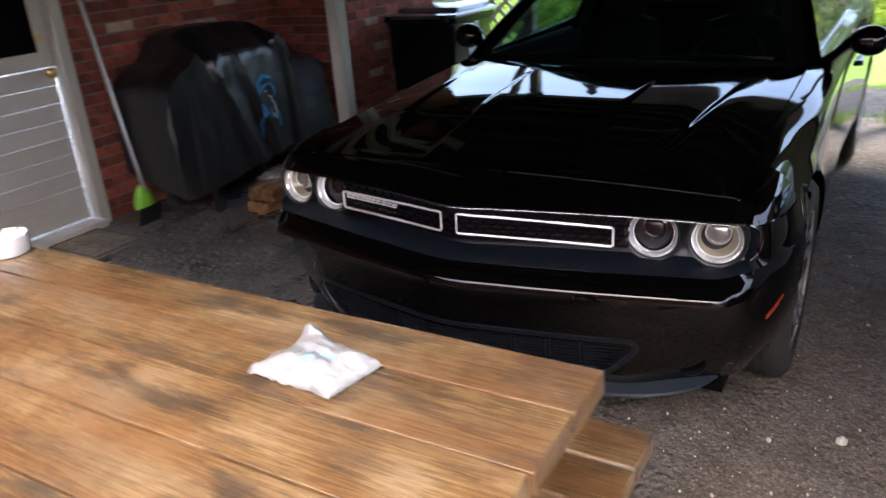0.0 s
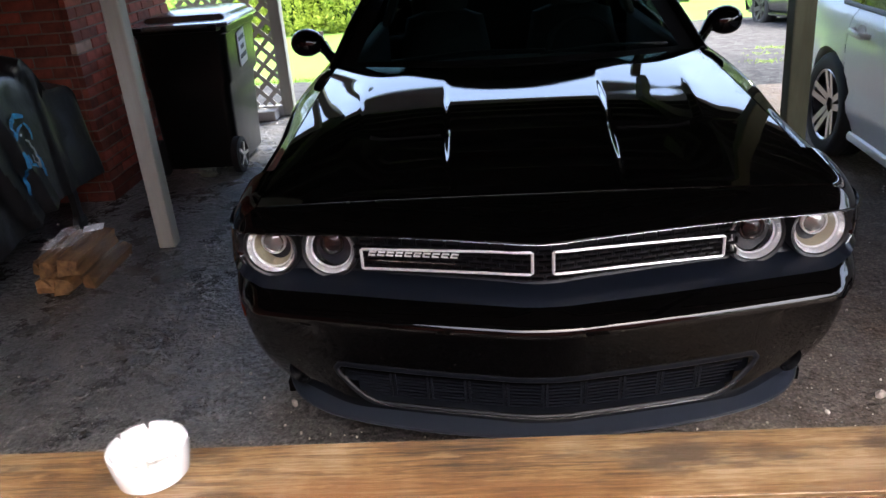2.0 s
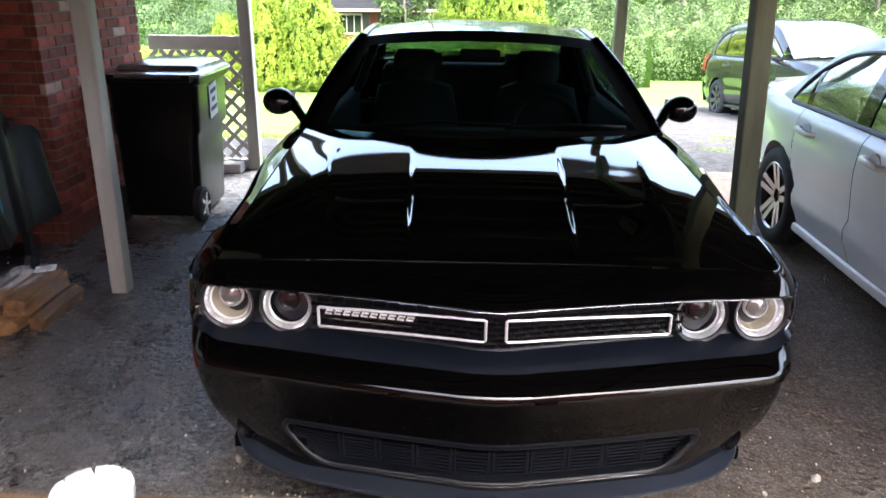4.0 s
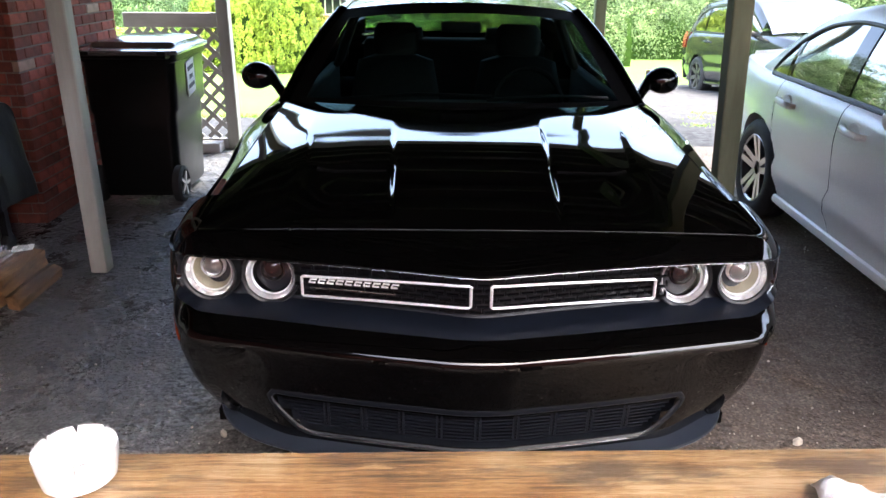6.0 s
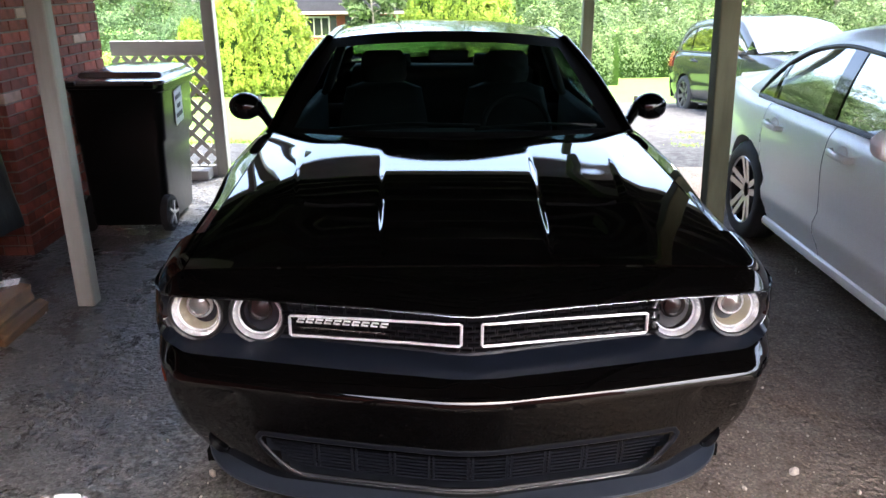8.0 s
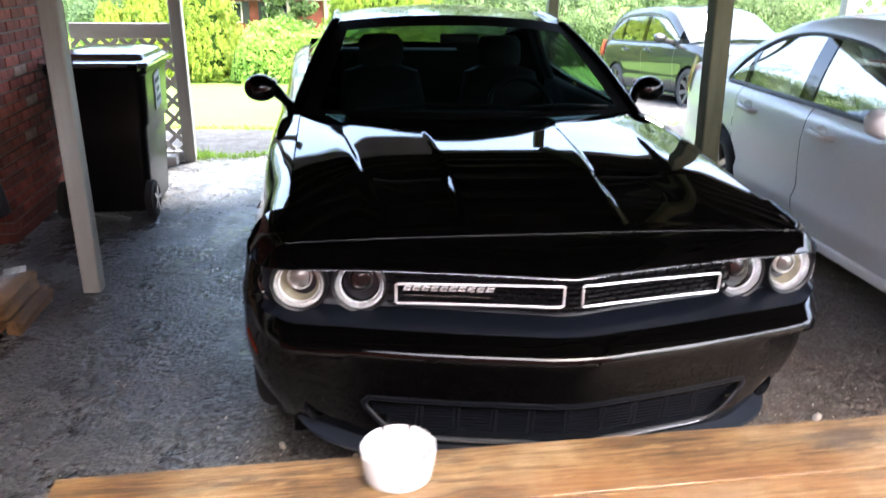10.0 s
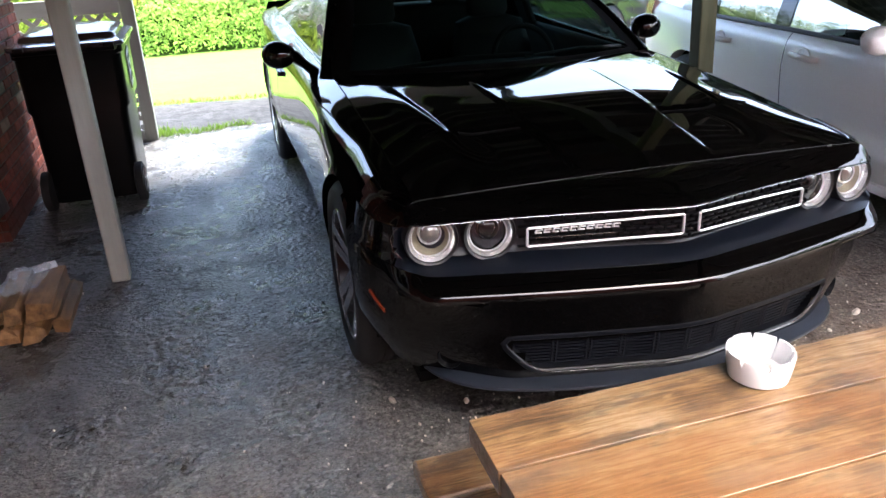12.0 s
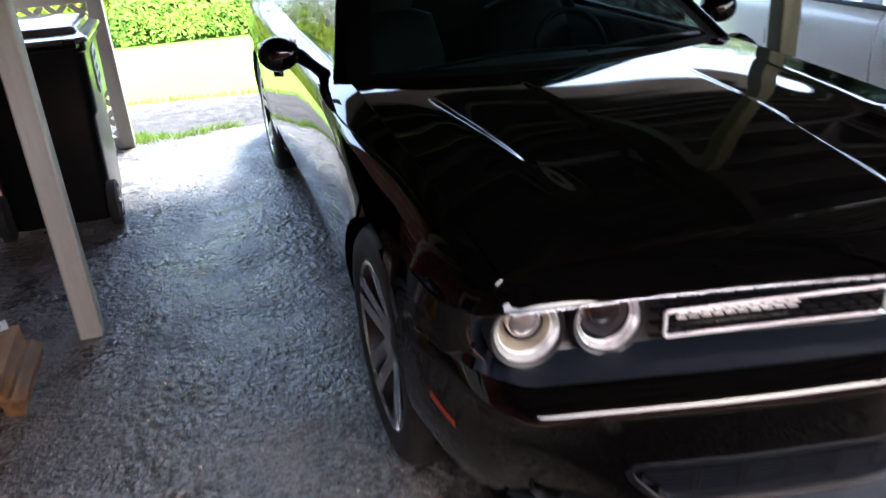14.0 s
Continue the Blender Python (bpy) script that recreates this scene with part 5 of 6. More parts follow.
        part("belt_seal", tube([Vector((s * (flank(y, low_z(y)) + 0.008), y, low_z(y) - 0.008)) for y in np.linspace(y0, y1, 24)], 0.009, 6), M["plastic"], t, "black belt line seal")
        mir = part("mirror", turned([(0, -0.055), (0.05, -0.05), (0.08, -0.03), (0.092, 0.0), (0.09, 0.045), (0.08, 0.05), (0, 0.05)], (0, 0, 0), (0, 1, 0), 22), paint, t)
        my, mz = y0 + 0.2, low_z(y0 + 0.2) + 0.07
        for v in mir.data.vertices:
            q = v.co
            v.co = Vector((s * (hw + 0.125 + q.x * 1.25 * (1 if q.z > 0 else 0.92)), my + q.y - 0.15 * q.x, mz + q.z * (0.72 + 0.8 * q.x)))
        part("arm", tube([(s * (hw - 0.08), my - 0.02, mz - 0.075), (s * (hw + 0.02), my, mz - 0.04), (s * (hw + 0.085), my, mz - 0.015)], [0.03, 0.028, 0.034], 8, flat=1.3), M["plastic"], mir)
        part("headlight", loft([[Vector((s * (wf(y) - 0.02 - 0.05 * q), y, nose_z - 0.14 + 0.14 * q)) for q in (0, 0.5, 1)] for y in np.linspace(0.02, 0.35, 6)]), M["lens"], t)
        part("tail_light", loft([[Vector((s * (wf(y) + 0.014 - 0.05 * q * q), y, tail_z - 0.24 + 0.26 * q)) for q in (0, 0.5, 1)] for y in np.linspace(L - 0.26, L - 0.02, 6)]), M["red"], t, "red tail light")
        for a in axles:
            part("wheel_liner", liner(s * (hw - 0.17), a, r, r + 0.04, 0.12, s), M["void"], t)
            wheel(t, s * (hw - 0.115), a, r, r, r * 0.68, 0.2, s, rim_mat, spokes=spokes[0], twin=spokes[1], spoke_w=spokes[2])
    # across: bonnet, windscreen, roof, rear window, boot lid
    us = np.linspace(-1, 1, 17)
    def across(e, crown):
        y, z = edge_y(e), edge_z(e)
        x = flank(y, z) - 0.03
        return [Vector((u * x, y - 0.14 * (1 - u * u) * (1 if e < n_rail * 0.5 else -0.7) * min(1, abs(e - n_rail * 0.5)), z + crown * (1 - abs(u) ** 2.4))) for u in us]
    half = [k for k, p in enumerate(rail) if p[1] == max(q[1] for q in rail)][0]
    for nm, a, b, mm in (("windscreen", 0, half - 1, M["glass_clear"]), ("roof", half - 1, half + 1, paint), ("rear_window", half + 1, n_rail, M["glass_clear"])):
        part(nm, loft([across(e, 0.045) for e in np.linspace(a, b, 14)]), mm, t)
    def strip(ya, yb, za, zb, nm):
        rows = []
        for k in np.linspace(0, 1, 10):
            y = ya + (yb - ya) * k
            c = za + (zb - za) * k + 0.012 * math.sin(math.pi * k)
            rows.append([Vector((u * (wf(y) - 0.055), y, c + (zt(y) - c) * abs(u) ** 2.5)) for u in us])
        part(nm, loft(rows), paint, t)
    strip(0.0, rail[0][0] + 0.05, nose_z, rail[0][1] + 0.03, "bonnet")
    strip(rail[-1][0] - 0.06, L, rail[-1][1] + 0.02, tail_z + 0.02, "boot_lid")
    part("front_bumper", loft([[Vector((u * w, y + 0.16 * u * u, z)) for u in us] for y, z, w in ((0.0, nose_z, hw * 0.74), (-0.05, nose_z - 0.12, hw * 0.8), (-0.07, 0.45, hw * 0.86), (-0.04, 0.22, hw * 0.84))]), paint, t)
    part("rear_bumper", loft([[Vector((u * w, y - 0.16 * u * u, z)) for u in us] for y, z, w in ((L, tail_z, hw * tail[1] * 0.95), (L + 0.04, tail_z - 0.15, hw * tail[1] * 0.985), (L + 0.06, 0.5, hw * tail[1] * 1.02), (L + 0.02, 0.24, hw * tail[1]))]), paint, t)
    part("underbody", box(-hw + 0.15, hw - 0.15, 0.2, L - 0.2, 0.2, 0.24), M["void"], t)
    ws_y = rail[0][0]
    for s in (-1, 1):
        for y in (ws_y + 1.15, ws_y + 2.0):
            seat = part("seat", loft([[Vector((s * 0.36 + w * math.cos(a), y + q + 0.07 * math.sin(a), z)) for a in np.linspace(0, 2 * math.pi, 16, endpoint=False)] for w, q, z in ((0.22, 0, 0.4), (0.24, 0.08, 0.75), (0.2, 0.16, 1.0), (0.1, 0.17, 1.03))], closed=True, caps=True), M["interior_grey"], t)
            part("headrest", loft([[Vector((s * 0.36 + w * math.cos(a), y + 0.19 + 0.05 * math.sin(a), z)) for a in np.linspace(0, 2 * math.pi, 12, endpoint=False)] for w, z in ((0.1, 1.05), (0.12, 1.08), (0.11, 1.2))], closed=True, caps=True), M["interior_grey"], seat)
    return t


def build_sedan():
    zt = curve((0, 0.3, 1.2, 2.6, 3.64, 4.1, 4.5), (0.7, 0.78, 0.9, 0.925, 0.925, 0.945, 0.93))
    ins = curve((0, 0.1, 0.16, 0.22, 0.28, 0.33, 0.38, 0.46, 0.56, 0.68, 0.74, 0.84, 0.915, 0.96, 1.0), (0.07, 0.05, 0.03, 0.008, 0.0, 0.005, 0.02, 0.015, 0.008, 0.001, 0.0, 0.007, 0.018, 0.036, 0.062))
    dlo = (((1.5, 0.925), (2.6, 0.932), (3.6, 0.93)), ((1.5, 0.955), (1.75, 1.07), (2.1, 1.2), (2.45, 1.27), (2.8, 1.285), (3.1, 1.25), (3.37, 1.15), (3.52, 1.045), (3.6, 0.95)))
    rail = ((1.12, 0.93), (1.5, 1.13), (1.95, 1.325), (2.5, 1.385), (3.0, 1.345), (3.4, 1.21), (3.8, 0.985))
    car = parked_car("silver_sedan", "silver four-door sedan parked beside the carport", 4.5, 1.75, zt, (0.9, 3.6), 0.318, M["silver"], M["alloy"],
                     (1.42, 2.56, 3.38), dlo, rail, ((1.5, 2.62, "front_window"), (2.73, 3.36, "rear_side_window"), (3.385, 3.6, "quarter_window")), ((2.61, 2.74), (3.35, 3.395)), ins, 0.74, 0.98)
    car.matrix_basis = pose(2.674, -0.62, 0, 0, 0, -1.4)


def build_hatchback():
    zt = curve((0, 0.3, 1.0, 2.4, 3.6, 4.1), (0.74, 0.88, 0.95, 0.98, 1.0, 0.98))
    ins = curve((0, 0.1, 0.2, 0.3, 0.4, 0.5, 0.66, 0.8, 0.9, 1.0), (0.09, 0.05, 0.03, 0.012, 0.016, 0.01, 0.0, 0.006, 0.022, 0.06))
    dlo = (((1.2, 0.965), (2.4, 0.985), (3.62, 1.02)), ((1.2, 1.0), (1.5, 1.17), (1.9, 1.34), (2.5, 1.4), (3.1, 1.385), (3.45, 1.32), (3.62, 1.2)))
    rail = ((0.95, 0.97), (1.3, 1.2), (1.8, 1.44), (2.5, 1.51), (3.25, 1.49), (3.65, 1.4), (3.95, 1.05))
    car = parked_car("hatchback", "black-green five-door hatchback parked on the drive", 4.1, 1.7, zt, (0.8, 3.3), 0.31, M["hatch"], M["steel_wheel"],
                     (1.25, 2.3, 3.1), dlo, rail, ((1.2, 2.28, "front_window"), (2.37, 3.15, "rear_side_window"), (3.19, 3.62, "quarter_window")), ((2.27, 2.38), (3.14, 3.2)), ins, 0.82, 1.0, spokes=(7, False, 0.03), handle_z=0.86, lean=0.26, tail=(0.975, 0.92))
    car.matrix_basis = pose(5.16, 7.86, ground_z(8.6) - 0.01, math.degrees(math.atan((ground_z(11.1) - ground_z(8.6)) / 2.5)), 0, 4)


# ---- things ----
TABLE_Z = 0.962


def build_table():
    t = thing("picnic_table", "varnished orange-brown plank picnic table with attached benches", "table", (-0.09, -1.4, 0))
    x0, x1 = -1.015, 0.836
    y = -0.972
    for i, w in enumerate((0.123, 0.138, 0.138, 0.138, 0.138, 0.138)):
        part("plank", box(x0 + 0.002 * (i % 2), x1 - 0.003 * (i % 3), y - w + 0.0045, y, TABLE_Z - 0.04, TABLE_Z - 0.0008 * (i % 2)), M["wood"], t, bevel=0.0012)
        y -= w
    ymid = -0.972 - 3 * 0.138
    for by in (-0.972 + 0.44, -0.972 - 6 * 0.138 - 0.16):
        for k in range(2):
            part("bench_plank", box(x0 + 0.01, x1 - 0.03, by - 0.137 * (k + 1) + 0.004, by - 0.137 * k, 0.51, 0.55), M["wood"], t, bevel=0.006)
    for x in (-0.72, 0.55):
        part("cross_beam", box(x - 0.02, x + 0.02, ymid - 0.36, ymid + 0.36, TABLE_Z - 0.13, TABLE_Z - 0.042), M["wood"], t, bevel=0.004)
        part("bench_beam", box(x - 0.02, x + 0.02, ymid - 0.72, ymid + 0.82, 0.42, 0.508), M["wood"], t, bevel=0.004)
        for s in (-1, 1):
            a, b = Vector((x + 0.042, ymid + s * 0.5, 0.0)), Vector((x + 0.042, ymid + s * 0.2, TABLE_Z - 0.045))
            d = (b - a) / 2
            part("leg", obox((a + b) / 2, d, (0.019, 0, 0), d.normalized().cross(Vector((1, 0, 0))) * 0.045), M["wood"], t, bevel=0.004)
    t.rotation_euler.z = 0.018


def build_ashtray():
    x, y = -0.568, -1.03
    t = thing("ashtray", "white round ceramic ashtray with notched rim on the table", "ashtray", (x, y, TABLE_Z))
    seg = 96
    def ring(r, z, notch=0.0):
        out = []
        for k in range(seg):
            a = 2 * math.pi * k / seg
            q = (a / (2 * math.pi) * 8) % 1
            dip = notch * 1.0 * (1 if abs(q - 0.5) < 0.05 else 0)
            out.append(Vector((x + r * math.cos(a), y + r * math.sin(a), TABLE_Z + 0.94 * (z - dip))))
        return out
    rows = [ring(0.001, 0.002), ring(0.041, 0.001), ring(0.0455, 0.005), ring(0.0478, 0.018), ring(0.0508, 0.047, 0.011), ring(0.0502, 0.05, 0.013), ring(0.0465, 0.05, 0.013), ring(0.0455, 0.046, 0.012), ring(0.036, 0.014), ring(0.001, 0.012)]
    bm = loft(rows, closed=True)
    part("bowl", bm, M["ceramic"], t)
    part("ash", turned([(0.0, 0.0), (0.02, 0.004), (0.03, 0.0)], (x, y, TABLE_Z + 0.0135), (0, 0, 1), 20), M["ash"], t, "grey cigarette ash")
    for a in (0.4, 2.1, 4.0):
        d = Vector((math.cos(a), math.sin(a), 0.1)) * 0.014
        c = Vector((x + 0.012 * math.cos(a * 2), y + 0.012 * math.sin(a * 2), TABLE_Z + 0.021))
        part("cigarette_end", tube([c - d, c + d], 0.004, 8), M["paper"], t, "stubbed cigarette end")


def build_bag():
    t = thing("plastic_bag", "crumpled white plastic bag lying on the table", "bag", (0.42, -1.12, TABLE_Z))
    rng = random.Random(4)
    rows = []
    n = 22
    for j in range(n):
        v = j / (n - 1)
        row = []
        for i in range(n):
            u = i / (n - 1)
            p = Vector((0.335, -1.19, 0)).lerp(Vector((0.5, -1.195, 0)), u).lerp(Vector((0.352, -1.05, 0)).lerp(Vector((0.52, -1.085, 0)), u), v)
            e = min(u, 1 - u, v, 1 - v) * 2
            h = 0.004 + 0.03 * e**0.5 + 0.011 * noise.noise((u * 5, v * 5, 1.3)) * (0.3 + e) + 0.006 * noise.noise((u * 12, v * 12, 4.1))
            h += 0.02 * math.exp(-((u - 0.1) ** 2 + (v - 0.9) ** 2) / 0.02)
            p.x += 0.006 * noise.noise((u * 6, v * 6, 9))
            p.y += 0.006 * noise.noise((u * 6, v * 6, 12))
            p.z = TABLE_Z + max(0.002, h)
            row.append(p)
        rows.append(row)
    bm = loft(rows)
    b = part("film", bm, M["bag"], t)
    md = b.modifiers.new("thick", "SOLIDIFY")
    md.thickness = 0.001
    for u, v, a in ((0.42, 0.45, 0.2), (0.6, 0.5, 0.5), (0.5, 0.3, -0.2)):
        i, j = int(u * (n - 1)), int(v * (n - 1))
        part("print_patch", loft([[rows[j + b][i + c] + Vector((0, 0, 0.0025)) for c in range(4)] for b in range(3)]), M["bag_print"], t, "faded blue print")


def build_grill():
    """A covered barbecue against the wall, with the blue emblem on its front."""
    t = thing("covered_grill", "barbecue under a wrinkled black cover with blue emblem", "grill", (-2.75, 1.7, 0))
    y0, y1 = 0.98, 2.48
    secs = ((0.98, 0.66), (1.02, 0.84), (1.12, 0.93), (1.22, 0.97), (1.3, 1.05), (1.36, 1.11), (1.5, 1.14), (1.75, 1.14), (1.95, 1.12), (2.05, 1.02), (2.12, 0.88), (2.2, 0.86), (2.38, 0.84), (2.45, 0.78), (2.48, 0.6))
    zf = curve([a for a, b in secs], [b for a, b in secs])
    ys = np.linspace(y0, y1, 120)
    # creases of the draped cloth: from (y, z) to (y, z), height
    creases = ((1.6, 0.98, 1.79, 0.24, 0.05), (1.36, 1.1, 1.4, 0.84, 0.045), (1.4, 0.86, 1.62, 0.24, 0.05), (2.05, 0.95, 2.0, 0.3, 0.025), (1.2, 0.8, 1.12, 0.24, 0.02), (1.93, 1.06, 2.1, 0.86, 0.03))
    def crease(y, z):
        w = 0.0
        for ya, za, yb, zb, h in creases:
            f = (za - z) / (za - zb)
            if -0.12 < f < 1.1:
                yf = ya + (yb - ya) * f
                d = y - yf
                w += h * max(0.0, 1 - abs(d) / (0.035 if d < 0 else 0.13)) * min(1, 0.35 + f) * (1 if f > 0 else 1 + f / 0.12)
        return w
    rows = []
    for y in ys:
        h = zf(y)
        e = min(1, min(y - y0, y1 - y) / 0.05)
        inset = 0.05 * (1 - e)
        hem = 0.24 + 0.03 * math.sin(y * 4.1) + 0.06 * (y - 1.7)
        lid = step(y, 1.28, 1.36) * (1 - step(y, 1.93, 2.03))
        sec = []
        pts = [(-3.1 + inset, 0.3), (-3.1 + inset, h * 0.92), (-3.07, h - 0.01), (-2.84 + 0.14 * (1 - lid), h), (-2.82 + 0.14 * (1 - lid), h - 0.006), (-2.6 + 0.02 * (1 - lid), h - 0.03 - 0.13 * lid), (-2.585, h - 0.05 - 0.135 * lid), (-2.55, h * 0.62), (-2.52 - 0.6 * inset, hem + 0.1), (-2.51 - 0.6 * inset, hem)]
        for k in np.linspace(0, len(pts) - 1.001, 46):
            i = int(k)
            f = k - i
            x = pts[i][0] + (pts[i + 1][0] - pts[i][0]) * f
            z = pts[i][1] + (pts[i + 1][1] - pts[i][1]) * f
            w = crease(y, z) + 0.014 * (0.2 - abs(noise.noise((y * 4 + z * 2.2, z * 2.0 - y, 5)))) + 0.004 * noise.noise((x * 12, y * 12, z * 9))
            if k > 4.5:
                x += w
            sec.append(Vector((x, y, z + 0.005 * noise.noise((x * 8, y * 8, 7)))))
        rows.append(sec)
    bm = loft(rows)
    for row in (rows[0], rows[-1]):
        vs = [bm.verts.new(p) for p in row]
        bm.faces.new(vs)
    cover = part("cover", bm, M["tarp"], t)
    # emblem: plain curved strokes laid on the front of the cover
    def on_front(y, z):
        best = min((p for row in rows for p in row[18:]), key=lambda p: (p.y - y) ** 2 + (p.z - z) ** 2)
        return Vector((best.x + 0.012, y, z))
    strokes = (([(1.685, 0.70), (1.72, 0.765), (1.79, 0.785), (1.86, 0.765)], 0.016, "logo_blue"), ([(1.69, 0.68), (1.75, 0.72), (1.82, 0.73)], 0.01, "logo_blue"),
               ([(1.70, 0.62), (1.705, 0.55), (1.685, 0.47), (1.665, 0.40)], 0.02, "logo_blue"), ([(1.84, 0.735), (1.87, 0.69), (1.86, 0.64)], 0.009, "logo_blue"),
               ([(1.85, 0.56), (1.86, 0.5), (1.855, 0.44)], 0.012, "logo_blue"), ([(1.72, 0.6), (1.745, 0.54), (1.785, 0.51)], 0.008, "logo_blue"),
               ([(1.79, 0.66), (1.83, 0.64), (1.845, 0.57), (1.825, 0.5), (1.8, 0.52), (1.79, 0.58)], 0.008, "logo_grey"), ([(1.76, 0.69), (1.79, 0.685)], 0.007, "logo_grey"))
    for pts, r, mm in strokes:
        line = []
        for (a, b), (c, d) in zip(pts, pts[1:]):
            for k in np.linspace(0, 1, 6):
                line.append(on_front(a + (c - a) * k, b + (d - b) * k))
        rr = [r * (0.45 + 0.55 * math.sin(math.pi * (i + 0.5) / len(line))) for i in range(len(line))]
        bm = bmesh.new()
        prev = None
        for i, p in enumerate(line):
            q = line[min(i + 1, len(line) - 1)] - line[max(0, i - 1)]
            side = Vector((0, -q.z, q.y)).normalized() * rr[i]
            a, b = bm.verts.new(p + side), bm.verts.new(p - side)
            if prev:
                bm.faces.new((prev[0], a, b, prev[1]))
            prev = (a, b)
        part("emblem_stroke", bm, M[mm], cover)
    for y in (1.25, 2.15):
        for x in (-3.0, -2.58):
            part("leg", box(x - 0.02, x + 0.02, y - 0.02, y + 0.02, 0.06, 0.5), M["plastic"], t)
            part("caster", turned([(0.0, -0.02), (0.05, -0.018), (0.055, 0), (0.05, 0.018), (0, 0.02)], (x, y, 0.055), (1, 0, 0), 18), M["tyre"], t)
    t.location.y += 0.1


def build_bin():
    t = thing("wheeled_bin", "black wheeled refuse bin with closed lid and white notice", "bin", (-2.18, 3.66, 0))
    def ringo(w, d, z, cx=-2.18, cy=3.66, r=0.06):
        pts = []
        for sx, sy, a0 in ((1, 1, 0), (-1, 1, 90), (-1, -1, 180), (1, -1, 270)):
            for k in np.linspace(0, 90, 5):
                a = radians(a0 + k)
                pts.append(Vector((cx + sx * (w - r) + r * math.cos(a), cy + sy * (d - r) + r * math.sin(a), z)))
        return pts
    bm = loft([ringo(0.26, 0.29, 0.04, cy=3.53), ringo(0.266, 0.3, 0.06, cy=3.54), ringo(0.277, 0.32, 0.5, cy=3.565), ringo(0.281, 0.327, 0.6, cy=3.575), ringo(0.297, 0.342, 0.622, cy=3.595), ringo(0.302, 0.352, 0.93, cy=3.62), ringo(0.315, 0.366, 0.94, cy=3.63), ringo(0.315, 0.366, 0.985, cy=3.63)], closed=True, caps=True)
    part("body", bm, M["bin"], t)
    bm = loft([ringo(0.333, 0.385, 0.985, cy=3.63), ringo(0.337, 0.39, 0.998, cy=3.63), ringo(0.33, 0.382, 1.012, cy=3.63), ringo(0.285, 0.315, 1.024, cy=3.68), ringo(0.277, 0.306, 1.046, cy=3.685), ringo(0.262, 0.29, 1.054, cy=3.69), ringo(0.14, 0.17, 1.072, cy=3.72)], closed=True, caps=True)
    # lid material is paler than the body to mimic mirrored sky
    part("lid", bm, M["bin_lid"], t, "hinged lid of the black bin, sky reflection lightened into its colour")
    for s in (-1, 1):
        part("hinge", obox((-2.18 + s * 0.25, 3.25, 0.992), (0.03, 0, 0), (0, 0.03, 0), (0, 0, 0.018)), M["bin"], t, bevel=0.006)
    part("handle", tube([(-2.46, 3.27, 0.975), (-2.46, 3.225, 0.975), (-1.9, 3.225, 0.975), (-1.9, 3.27, 0.975)], 0.013, 8), M["bin"], t)
    for s in (-1, 1):
        w = part("wheel", turned([(0.0, -0.03), (0.1, -0.03), (0.125, -0.022), (0.125, 0.022), (0.1, 0.03), (0.085, 0.022), (0.0, 0.022)], (-2.18 + s * 0.275, 3.245, 0.125), (s, 0, 0), 28), M["tyre"], t)
        for k in range(5):
            a = 2 * math.pi * k / 5
            c = Vector((-2.18 + s * 0.303, 3.245, 0.125))
            d = Vector((0, math.cos(a), math.sin(a))) * 0.042
            part("spoke", obox(c + d, d, Vector((0, -math.sin(a), math.cos(a))) * 0.01, (0.006, 0, 0)), M["alloy"], w)
    part("axle", tube([(-2.46, 3.255, 0.125), (-1.9, 3.255, 0.125)], 0.012, 8), M["bin"], t)
    lab = part("notice", obox((-1.8755, 3.6, 0.8), (0.003, 0, 0), (0, 0.085, 0.012), (0.0014, 0, 0.115)), M["paper"], t, "white paper notice")
    for k, wd in enumerate((0.06, 0.035, 0.065)):
        part("print_line", obox((-1.8712 + 0.0008 * (1 - k), 3.6, 0.865 - k * 0.06), (0.0008, 0, 0), (0, wd, wd * 0.14), (0, 0, 0.014)), M["ink"], lab, smooth=False)


